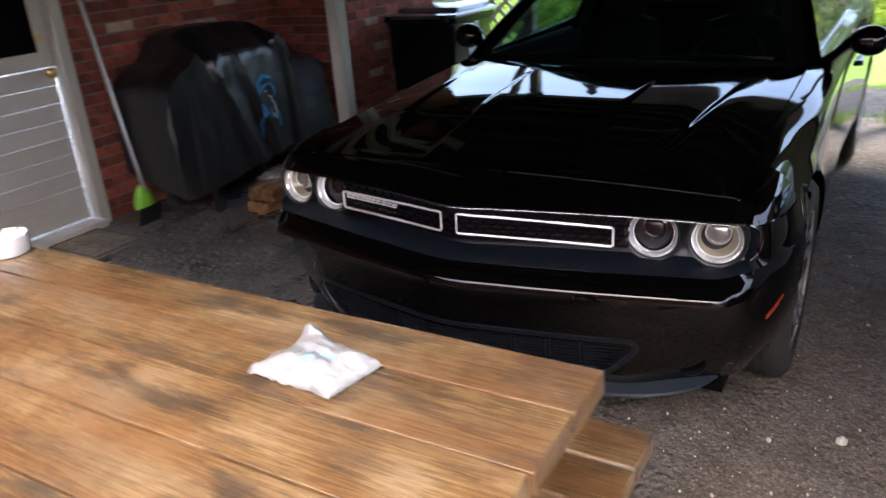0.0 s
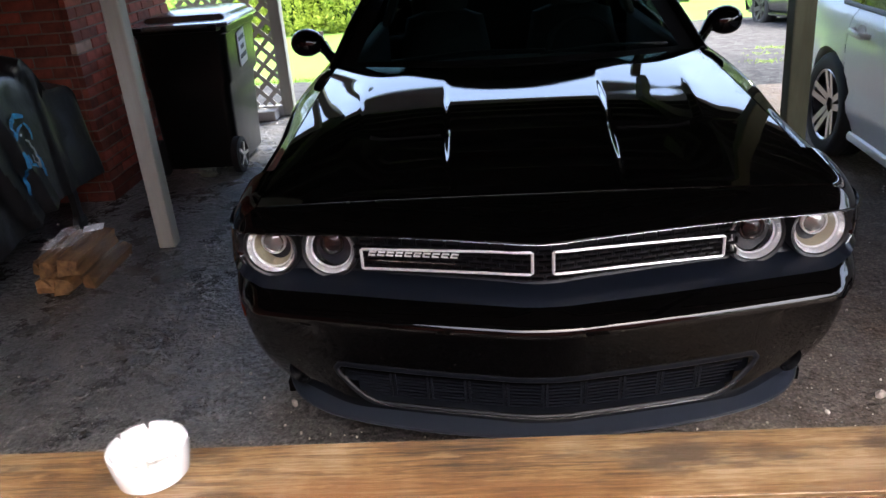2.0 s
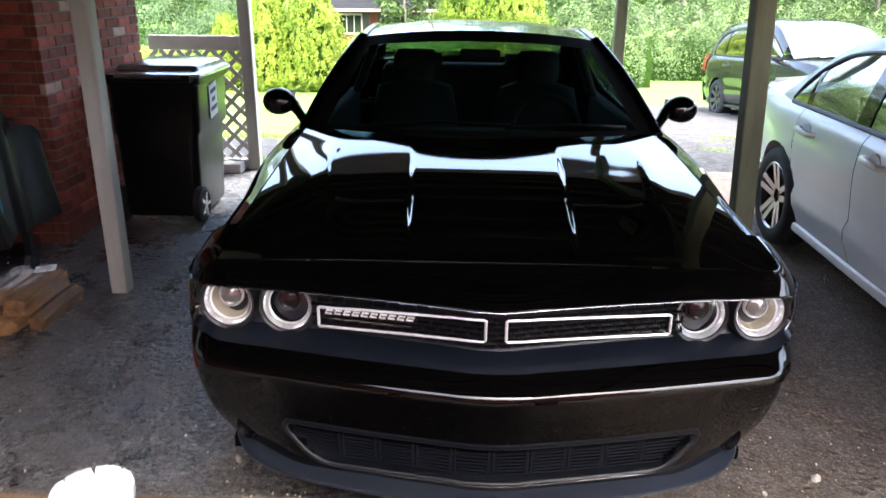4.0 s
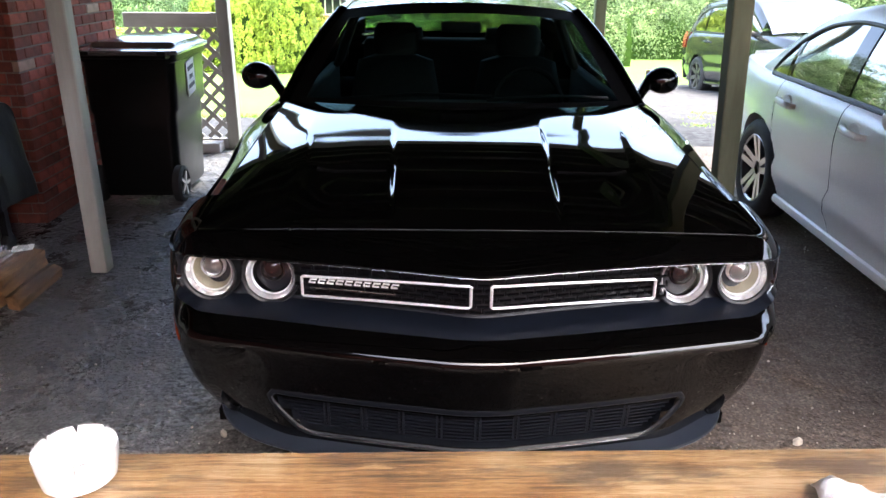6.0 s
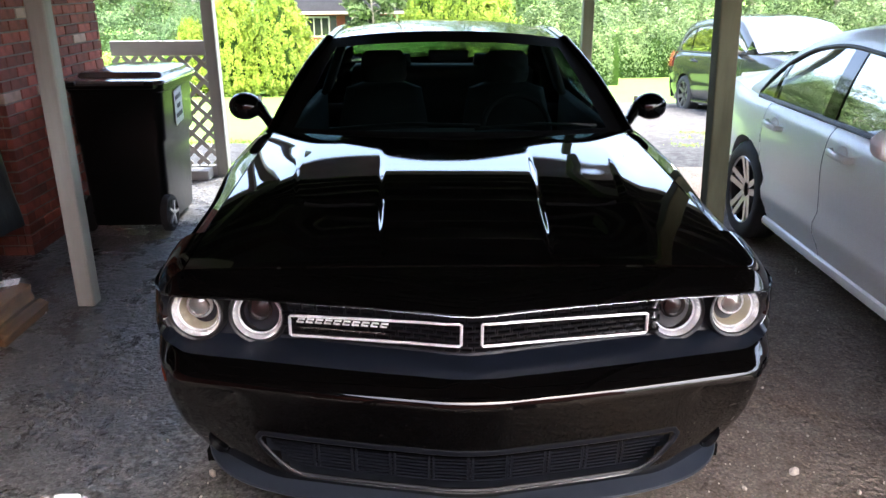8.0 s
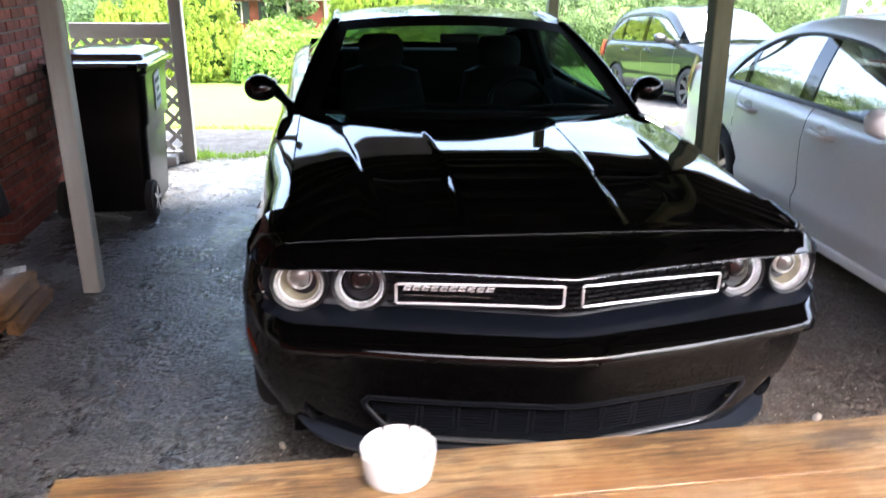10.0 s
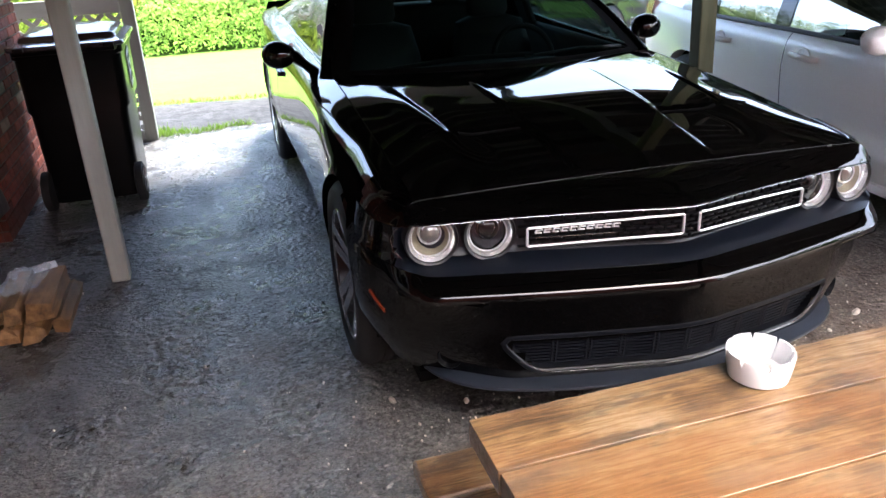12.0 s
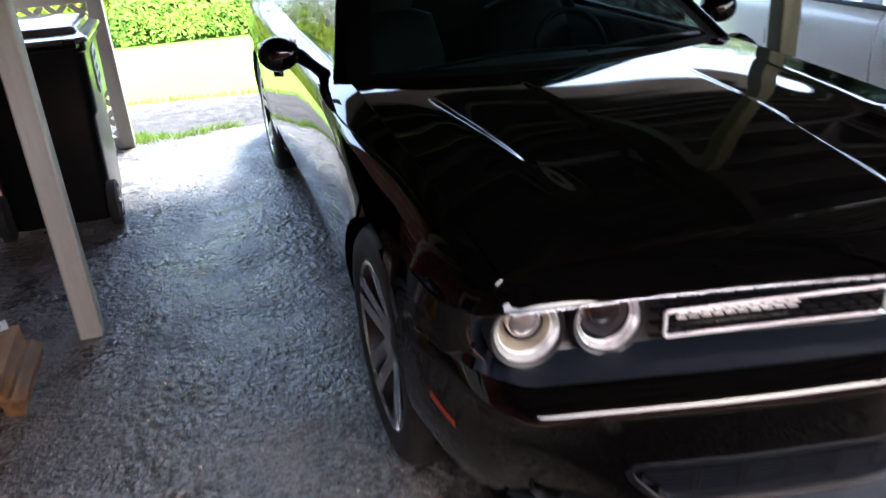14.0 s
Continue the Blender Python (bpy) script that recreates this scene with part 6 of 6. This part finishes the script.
def build_firewood():
    t = thing("firewood_bundle", "bundle of split firewood in clear plastic wrap", "firewood", (-2.24, 1.66, 0))
    rng = random.Random(3)
    # cross-sections of the split logs: centre, corner points, ends
    logs = (((-2.345, 0.055), ((-0.055, -0.05), (0.05, -0.05), (0.06, 0.02), (0.0, 0.055), (-0.05, 0.03)), 1.43, 1.84),
            ((-2.225, 0.06), ((-0.058, -0.055), (0.02, -0.06), (0.062, -0.02), (0.05, 0.045), (-0.03, 0.055)), 1.40, 1.87),
            ((-2.115, 0.05), ((-0.04, -0.046), (0.035, -0.046), (0.045, 0.01), (0.01, 0.05), (-0.042, 0.03)), 1.47, 1.93),
            ((-2.375, 0.155), ((-0.035, -0.04), (0.03, -0.045), (0.035, 0.02), (-0.01, 0.045)), 1.45, 1.82),
            ((-2.295, 0.168), ((-0.045, -0.05), (0.035, -0.052), (0.045, 0.01), (0.02, 0.05), (-0.04, 0.045)), 1.41, 1.85),
            ((-2.18, 0.163), ((-0.065, -0.05), (0.065, -0.05), (0.068, 0.045), (-0.055, 0.06)), 1.42, 1.88))
    for (cx, cz), sec, ya, yb in logs:
        rows = []
        for y, q in ((ya, 0.93), (ya + 0.01, 1.0), (ya * 0.7 + yb * 0.3, 1.02), (ya * 0.35 + yb * 0.65, 1.0), (yb - 0.01, 1.0), (yb, 0.93)):
            rows.append([])
            for k, (a, b) in enumerate(sec):
                for f in (0.0, 0.5):
                    a2, b2 = sec[(k + 1) % len(sec)]
                    u, v = a + (a2 - a) * f, b + (b2 - b) * f
                    wob = 1 + 0.2 * noise.noise((u * 30 + cx * 7, v * 30, y * 7)) - (0.05 if f else 0)
                    rows[-1].append(Vector((cx + u * q * wob, y + 0.026 * noise.noise((u * 40, v * 40, y * 3 + cx)), max(0.003, cz + v * q * wob))))
        part("log", loft(rows, closed=True, caps=True), M["split_wood"], t, smooth=False)
    outline = [(-2.42, 0.09), (-2.425, 0.15), (-2.405, 0.2), (-2.35, 0.226), (-2.27, 0.229), (-2.2, 0.228), (-2.115, 0.218), (-2.105, 0.16), (-2.065, 0.085), (-2.062, 0.03)]
    rows = []
    for y in np.linspace(1.52, 1.82, 28):
        row = []
        for k in np.linspace(0, len(outline) - 1.001, 40):
            i, f = int(k), k - int(k)
            x, z = (outline[i][c] + (outline[i + 1][c] - outline[i][c]) * f for c in (0, 1))
            q = 0.008 * abs(noise.noise((x * 22 + y * 9, y * 26, z * 20))) + 0.004 * noise.noise((x * 60, y * 60, z * 60))
            row.append(Vector((x + 0.5 * q, y, z + q)))
        rows.append(row)
    part("wrap", loft(rows), M["wrap"], t, "clear shrink wrap")
    # loose crumpled film on top
    rows = []
    for v in np.linspace(0, 1, 22):
        rows.append([Vector((-2.39 + 0.2 * u + 0.03 * v + 0.012 * noise.noise((u * 5, v * 5, 2)), 1.50 + 0.3 * v + 0.05 * u, 0.236 + 0.03 * abs(noise.noise((u * 3.1, v * 4.2, 7))) + 0.016 * noise.noise((u * 9, v * 9, 3)) + 0.03 * math.exp(-((u - 0.25) ** 2 + (v - 0.75) ** 2) * 18))) for u in np.linspace(0, 1, 22)])
    part("wrap_tail", loft(rows), M["wrap_loose"], t, "crumpled loose plastic film", smooth=False)
    part("label_card", obox((-2.2, 1.8, 0.245), (0.055, 0.015, 0.004), (-0.012, 0.035, 0.004), (0, 0, 0.0015)), M["paper"], t)
    t.location, t.scale = (-2.255, 1.635, 0), (0.88, 0.92, 0.85)


def build_shovel():
    t = thing("snow_shovel", "long-handled tool with bright green grip leaning by the wall", "tool", (-2.9, 1.05, 0))
    part("shaft", tube([(-3.13, 1.07, 1.42), (-2.88, 1.045, 0.2)], 0.014, 8), M["steel"], t)
    part("grip", loft([[Vector((-2.9 + 0.05 * math.cos(a) * w, 1.04 + 0.075 * math.sin(a) * w, z)) for a in np.linspace(0, 2 * math.pi, 12, endpoint=False)] for w, z in ((0.3, 0.25), (0.8, 0.2), (1.0, 0.12), (0.9, 0.1))], closed=True, caps=True), M["green_plastic"], t, "bright green plastic head")
    part("blade", obox((-2.86, 1.035, 0.06), (0.02, 0, 0.06), (0, 0.085, 0), (0.006, 0, -0.002)), M["plastic"], t, bevel=0.004)


def build_mat():
    t = thing("door_mat", "worn beige patterned door mat on the asphalt", "mat", (-2.88, 0.63, 0))
    part("mat_body", box(-3.09, -2.645, 0.455, 0.8, 0.006, 0.02), M["mat_fibre"], t, bevel=0.005)
    part("border", tube([(-3.08, 0.465, 0.018), (-2.655, 0.465, 0.018), (-2.655, 0.79, 0.018), (-3.08, 0.79, 0.018)], 0.007, 6, cyclic=True), M["plastic"], t)


def build_debris():
    rng = random.Random(8)
    bm = bmesh.new()
    spots = [(1.132, 0.41, 0.022), (-0.875, 0.45, 0.018), (-0.62, 0.36, 0.014), (1.3, 0.3, 0.012), (0.93, 0.33, 0.011)]
    for _ in range(420):
        spots.append((rng.uniform(-2.9, 3.2), rng.uniform(-0.6, 4.6), rng.choice((0.003, 0.004, 0.005, 0.008))))
    for _ in range(160):
        spots.append((rng.gauss(0, 1.1), rng.gauss(0.35, 0.25), rng.choice((0.003, 0.004, 0.006))))
    for x, y, r in spots:
        m = Matrix.Translation((x, y, r * 0.5 + 0.004)) @ Euler((rng.random() * 3, rng.random() * 3, rng.random() * 3)).to_matrix().to_4x4() @ Matrix.Diagonal((r, r * 0.8, r * 0.65, 1))
        bmesh.ops.create_icosphere(bm, subdivisions=1, radius=1, matrix=m)
    rng = random.Random(21)
    verts, faces = [], []
    for k in range(10000):
        x, y = (rng.uniform(-2.6, 3.0), rng.uniform(-0.7, 4.8)) if k % 3 == 0 else (rng.gauss(-1.4, 0.45), rng.uniform(0.2, 4.6))
        if noise.noise((x * 1.3, y * 1.3, 4)) + 0.35 * noise.noise((x * 6, y * 6, 1)) < rng.uniform(-0.35, 0.3):
            continue
        r = rng.choice((0.002, 0.0025, 0.003, 0.004))
        a = rng.uniform(0, 3.14)
        c, s = math.cos(a) * r, math.sin(a) * r
        i = len(verts)
        verts += [(x + c, y + s, 0.003), (x - s, y + c, 0.003), (x - c, y - s, 0.003), (x + s, y - c, 0.003), (x + rng.uniform(-0.5, 0.5) * r, y + rng.uniform(-0.5, 0.5) * r, 0.006 + r * rng.uniform(0.4, 1.0))]
        faces += [(i, i + 1, i + 4), (i + 1, i + 2, i + 4), (i + 2, i + 3, i + 4), (i + 3, i, i + 4)]
    me = bpy.data.meshes.new("asphalt_grit")
    me.from_pydata(verts, [], faces)
    me.materials.append(M["chip"])
    tagged(new("asphalt_grit", me), "dark glossy stone grit standing out of worn asphalt", "gravel", kind="stuff")
    ob = mesh_ob("gravel", bm, M["gravel"], smooth=False)
    tagged(ob, "small pale pebbles and grit scattered on asphalt", "gravel", kind="stuff")


# ---- outdoors ----
def add_leaves(verts, faces, rng, p, size, up=0.0, face=None, loose=0.55):
    """One leaf; face is the way it turns its blade, loose how far it strays from it."""
    rand = lambda k=1.0: Vector((rng.gauss(0, k), rng.gauss(0, k), rng.gauss(0, k)))
    a = (rand() + Vector((0, 0, up))).normalized()
    nrm = (face.normalized() + rand(loose)).normalized() if face else a.cross(rand()).normalized()
    a = (a - nrm * a.dot(nrm)).normalized()
    b = nrm.cross(a)
    s = size * rng.uniform(0.6, 1.35)
    i = len(verts)
    verts += [p - a * s, p + b * s * 0.5, p + a * s, p - b * s * 0.5]
    faces.append((i, i + 1, i + 2, i + 3))


def leaf_part(name, verts, faces, material, parent, label=""):
    me = bpy.data.meshes.new(name)
    me.from_pydata([tuple(v) for v in verts], [], faces)
    me.materials.append(material)
    ob = new(name, me)
    ob.parent = parent
    ob.matrix_parent_inverse = Matrix.Translation(-parent.matrix_basis.translation)
    return tagged(ob, label, kind="stuff") if label else ob


def thuja(x, y, h, r, seed, lobes=6):
    z0 = ground_z(y)
    t = thing("golden_thuja", "dense golden-green conical thuja shrub on the lawn", "shrub", (x, y, z0), group="golden thujas")
    rng = random.Random(seed)
    part("trunk", tube([(x, y, z0 - 0.05), (x + 0.03, y, z0 + h * 0.3), (x, y, z0 + h * 0.8)], [0.09, 0.07, 0.02], 8), M["bark"], t)
    verts, faces = [], []
    tips = [(rng.uniform(0, 6.28), rng.uniform(0.15, 0.62), rng.uniform(0.62, 0.95)) for _ in range(lobes)]
    tips[0] = (0, 0, 1.0)
    for a0, off, hh in tips:
        cx, cy = x + r * off * math.cos(a0), y + r * off * math.sin(a0)
        hl, rl = h * hh, r * (1 - 0.45 * off)
        for _ in range(int(880 * r * h / lobes)):
            v = rng.random() ** 1.2
            a = rng.uniform(0, 2 * math.pi)
            prof = (1 - v) ** 0.46 * min(1, 0.72 + v * 2.2)
            bump = 1 + 0.1 * noise.noise((math.cos(a) * 2.2 + seed, math.sin(a) * 2.2, v * 7)) + 0.2 * noise.noise((math.cos(a) * 5 + seed, math.sin(a) * 5, v * 13))
            rr = rl * prof * bump * (1 - 0.18 * rng.random() ** 2)
            p = Vector((cx + rr * math.cos(a), cy + rr * math.sin(a), z0 + 0.05 + v * hl))
            # one upswept flame of sprays
            d = Vector((math.cos(a), math.sin(a), 0))
            tall = rng.uniform(0.14, 0.26)
            for k in range(26):
                q = k / 25
                w = tall * 0.42 * (1 - q) ** 0.7
                add_leaves(verts, faces, rng, p + d * tall * 0.2 * q + Vector((rng.gauss(0, 1), rng.gauss(0, 1), 0)) * w * 0.6 + Vector((0, 0, tall * (q - 0.3))), 0.032, up=1.8, face=d + Vector((0, 0, 0.35 + 0.6 * q)), loose=0.4)
    leaf_part("crown", verts, faces, M["thuja"], t, "golden-green feathery sprays")
    # dark body behind the sprays, its colour standing in for inner shade
    part("core", turned([(0.01, z0 + h * 0.86), (r * 0.36, z0 + h * 0.7), (r * 0.64, z0 + h * 0.35), (r * 0.68, z0 + h * 0.15), (r * 0.3, z0 + 0.02)], (x, y, 0), (0, 0, 1), 14), M["inner_shade"], t)


def hedge(name, x0, x1, y, depth, h, seed, label, material, n=12000, z_off=0.0):
    z0 = ground_z(y) + z_off
    t = thing(name, label, "hedge", ((x0 + x1) / 2, y, z0))
    rng = random.Random(seed)
    verts, faces = [], []
    for _ in range(n):
        u, a = rng.random(), rng.uniform(0, math.pi)
        x = x0 + (x1 - x0) * u
        hh = h * (1 + (0.3 if h > 1.5 else 0.16) * noise.noise((x * 0.6, seed, 0)) + (0.3 if h > 1.5 else 0.1) * noise.noise((x * 2.1, seed, 3)))
        ends = (1 - abs(2 * u - 1) ** 3) ** 0.5 if x1 - x0 < 3 * depth else min(1, min(u, 1 - u) * (x1 - x0) / (0.6 * depth)) ** 0.5
        clump = 1 + (0.5 if h > 1.5 else 0.2) * noise.noise((x * 0.8, a * 1.4, seed)) + 0.18 * noise.noise((x * 2.6, a * 4, seed + 5))
        q = (0.82 + 0.18 * rng.random()) * clump
        p = Vector((x, y - depth * math.cos(a) * q * ends, z0 + max(0.02, hh * math.sin(a) ** 0.6 * q * ends)))
        add_leaves(verts, faces, rng, p, 0.045, up=0.2, face=Vector((0.3 * math.sin(x * 5), -math.cos(a), math.sin(a) + 0.25)))
    leaf_part("foliage", verts, faces, material, t, "loose green leaves")
    # dark inner sheet, coloured as the shade between leaves
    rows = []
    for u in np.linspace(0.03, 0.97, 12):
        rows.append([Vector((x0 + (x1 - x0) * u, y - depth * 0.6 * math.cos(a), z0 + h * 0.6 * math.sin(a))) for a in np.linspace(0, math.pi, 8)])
    part("core", loft(rows), M["inner_shade"], t)


def tree(x, y, h, r, seed, n=1600, size=0.3, material=None, crown0=0.14):
    z0 = ground_z(y)
    t = thing("tree", "tall leafy green tree behind the street", "tree", (x, y, z0), group="trees behind the street")
    rng = random.Random(seed)
    lean = rng.uniform(-0.4, 0.4)
    part("trunk", tube([(x, y, z0 - 0.2), (x + lean * 0.3, y, z0 + h * 0.4), (x + lean, y, z0 + h * 0.9)], [0.014 * h, 0.01 * h, 0.003 * h], 8), M["tree_bark"], t)
    limbs = bmesh.new()
    clumps = []
    for k in range(24):
        f = crown0 + (0.98 - crown0) * (k + 0.5) / 24
        a = k * 2.4 + rng.uniform(-0.4, 0.4)
        reach = r * (0.45 + 0.75 * math.sin(math.pi * min(1, (f - crown0) / (1 - crown0) * 0.9 + 0.1))) * rng.uniform(0.55, 1.05)
        b = Vector((x + lean * f, y, z0 + h * f))
        e = b + Vector((reach * math.cos(a), reach * math.sin(a), reach * 0.25))
        tube([b, b.lerp(e, 0.5) + Vector((0, 0, 0.1)), e], [0.0035 * h, 0.0025 * h, 0.001 * h], 5, bm=limbs)
        clumps += [(e, rng.uniform(0.5, 0.85) * r * 0.55), (b.lerp(e, 0.55), rng.uniform(0.4, 0.7) * r * 0.55)]
    part("limb_work", limbs, M["tree_bark"], t)
    verts, faces = [], []
    for _ in range(n):
        c, cr = rng.choice(clumps)
        d = Vector((rng.gauss(0, 1), rng.gauss(0, 1), rng.gauss(0, 1))).normalized()
        p = c + Vector((d.x * cr, d.y * cr, d.z * cr * 0.62)) * (0.5 + 0.5 * rng.random())
        add_leaves(verts, faces, rng, p, size * 0.75, face=d + Vector((0, 0, 0.5)))
    leaf_part("crown", verts, faces, material or M["leaves"], t, "green leaves")


def build_far_house():
    y = 48.0
    z0 = ground_z(y) + 0.35
    t = thing("far_house", "single-storey red brick house with grey shingle roof", "house", (-6.5, y, z0))
    x0, x1 = -8.8, -1.6
    part("wall", box(x0, x1, y, y + 7, z0, z0 + 2.6), M["brick"], t, smooth=False)
    bm = loft([[Vector((x0 - 0.5, y - 0.7, z0 + 2.45)), Vector((x1 + 0.5, y - 0.7, z0 + 2.45))], [Vector((x0 - 0.5, y + 3.5, z0 + 4.3)), Vector((x1 + 0.5, y + 3.5, z0 + 4.3))], [Vector((x0 - 0.5, y + 7.7, z0 + 2.45)), Vector((x1 + 0.5, y + 7.7, z0 + 2.45))]])
    r = part("roof", bm, M["roof_shingle"], t, "grey shingle roof", smooth=False)
    part("fascia", box(x0 - 0.5, x1 + 0.5, y - 0.74, y - 0.69, z0 + 2.3, z0 + 2.47), M["door"], t)
    for wx in (-7.2, -4.3):
        w = part("window", box(wx - 0.75, wx + 0.75, y - 0.05, y + 0.02, z0 + 0.9, z0 + 2.15), M["door"], t, "white framed window")
        for k in (-1, 0, 1):
            part("pane", box(wx - 0.2 + k * 0.47, wx + 0.2 + k * 0.47, y - 0.07, y - 0.052, z0 + 1.0, z0 + 2.05), M["hatch"], w)
        for s in (-1, 1):
            part("shutter", box(wx + s * 0.98 - 0.2, wx + s * 0.98 + 0.2, y - 0.06, y, z0 + 0.88, z0 + 2.17), M["plastic"], t)
    part("porch_post", box(-5.0, -4.88, y - 0.66, y - 0.54, z0, z0 + 2.45), M["door"], t)


def build_outdoors():
    thuja(-5.75, 16.9, 1.6, 0.55, 10, 4)
    thuja(-4.85, 16.9, 2.4, 0.68, 11, 5)
    thuja(-3.72, 17.0, 2.4, 0.86, 12, 7)
    thuja(0.4, 18.0, 3.75, 1.62, 13, 9)
    hedge("low_hedge", -11.0, -5.6, 18.2, 0.8, 1.0, 21, "loose bright green hedge along the lawn", M["hedge"])
    hedge("lawn_hedge", -3.1, 0.5, 16.4, 0.75, 1.2, 31, "loose light green hedge on the lawn before the far house", M["hedge"], 16000)
    hedge("round_shrub", 2.0, 5.3, 21.0, 1.3, 2.2, 22, "rounded grey-green shrub at the lawn edge", M["leaves"], 16000)
    hedge("bank_growth", 4.5, 22.0, 26.0, 2.0, 2.4, 23, "wild green undergrowth along the lot edge", M["leaves"], 60000)
    hedge("bank_growth", -26.0, -7.0, 30.0, 2.5, 2.6, 24, "wild green undergrowth beside the far house", M["leaves_dark"], 60000)
    rng = random.Random(77)
    k = 0
    for row, (y, h0) in enumerate(((32, 8.0), (46, 13.0), (60, 17.0))):
        x = -34 - row * 4
        while x < 42 + row * 6:
            yy = y + rng.uniform(-3, 3)
            if not ((row == 0 and -9.5 < x < 3) or (row == 1 and -11 < x < -1)):
                tree(x, yy + (6 if row == 0 and x < 3 else 0), h0 * rng.uniform(0.85, 1.2), h0 * rng.uniform(0.26, 0.36), 100 + k, n=(20000, 17000, 9000)[row], size=(0.1, 0.115, 0.15)[row])
            k += 1
            x += rng.uniform(3.2, 5.2)
    # unseen trees, added round the yard to fill reflections and close the horizon
    for i, (x, y, h) in enumerate(((-14, -20, 8), (-6, -24, 9), (2, -22, 8), (9, -25, 9), (17, -20, 8), (24, -10, 9), (26, 2, 9), (25, 14, 9))):
        tree(x, y, h, h * 0.33, 400 + i, n=1500, size=0.36)
    tree(-3.4, 44.5, 6.0, 1.6, 450, n=5000, size=0.2)
    # out of view: added so the car front mirrors a dark bank
    hedge("back_light_screen", -20.0, 20.0, -13.0, 1.5, 2.6, 25, "unseen dark green growth screening low light behind the yard", M["leaves"], 9000)
    # out of view: added to cut low sky light from the east
    hedge("side_light_screen", -11.0, 11.0, 0.0, 1.6, 4.2, 27, "unseen tall dark green growth cutting low light from the yard side", M["leaves"], 12000)
    side = bpy.data.objects["side_light_screen"]
    side.location, side.rotation_euler = (12.5, 1.0, 0), (0, 0, math.pi / 2)
    build_far_house()
    # overhead line
    for z, r in ((0.0, 0.016), (1.0, 0.0045)):
        t = thing("overhead_wire", "pale overhead utility wire along the street", "wire", (0, 30, 1.5 + z))
        part("cable", tube([(x, 30, 1.45 + z + 0.00055 * (x - 6) ** 2) for x in np.linspace(-40, 45, 24)], r, 6), M["wire"], t)
    # grass tufts round the carport edge
    verts, faces = [], []
    rng = random.Random(5)
    def blades(x, y, n, s, sp):
        for _ in range(n):
            px, py = x + rng.gauss(0, sp), y + rng.gauss(0, sp * 0.6)
            z = ground_z(py) + 0.002
            a = rng.uniform(0, 6.28)
            h = s * rng.uniform(0.5, 1.3)
            d = Vector((math.cos(a), math.sin(a), 0)) * 0.006
            tip = Vector((px + rng.gauss(0, 0.02), py + rng.gauss(0, 0.02), z + h))
            i = len(verts)
            verts.extend([Vector((px, py, z)) - d, Vector((px, py, z)) + d, tip])
            faces.append((i, i + 1, i + 2))
    for x in np.arange(-2.6, -1.1, 0.06):
        blades(x, 4.95 + 0.05 * math.sin(x * 9), 26, 0.05, 0.04)
    blades(-1.9, 4.9, 160, 0.08, 0.08)
    blades(1.2, 4.85, 220, 0.09, 0.1)
    for x, y, n in ((2.97, 7.09, 90), (2.54, 6.0, 70), (3.2, 6.45, 60), (2.75, 6.6, 40)):
        blades(x, y, n, 0.022, 0.13)
    for x in np.arange(-8, 1.6, 0.05):
        blades(x, 6.42 + 0.12 * math.sin(x * 2.1), 12, 0.05, 0.07)
    me = bpy.data.meshes.new("grass_tufts")
    me.from_pydata([tuple(v) for v in verts], [], faces)
    me.materials.append(M["blade"])
    tagged(new("grass_tufts", me), "short green grass tufts along asphalt edges", "grass", kind="stuff")


# black lid with the sky it mirrors lightened into the base colour
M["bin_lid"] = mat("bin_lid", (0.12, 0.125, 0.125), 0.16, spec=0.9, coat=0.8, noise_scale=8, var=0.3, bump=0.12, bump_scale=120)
# shade inside the foliage, put into a dark base colour
M["inner_shade"] = mat("inner_shade", (0.012, 0.03, 0.004), 0.95, spec=0.1, noise_scale=8, var=0.4)

build_ground()
build_carport()
build_door()
build_lattice(-2.78, -1.99, 1.03, "weathered white diagonal lattice panel under a top rail", True)
build_lattice(4.0, 5.1, 1.6, "tall beige diagonal lattice screen beside the carport post")
build_muscle_car()
build_sedan()
build_hatchback()
build_table()
build_ashtray()
build_bag()
build_grill()
build_bin()
build_firewood()
build_shovel()
build_mat()
build_debris()
build_outdoors()
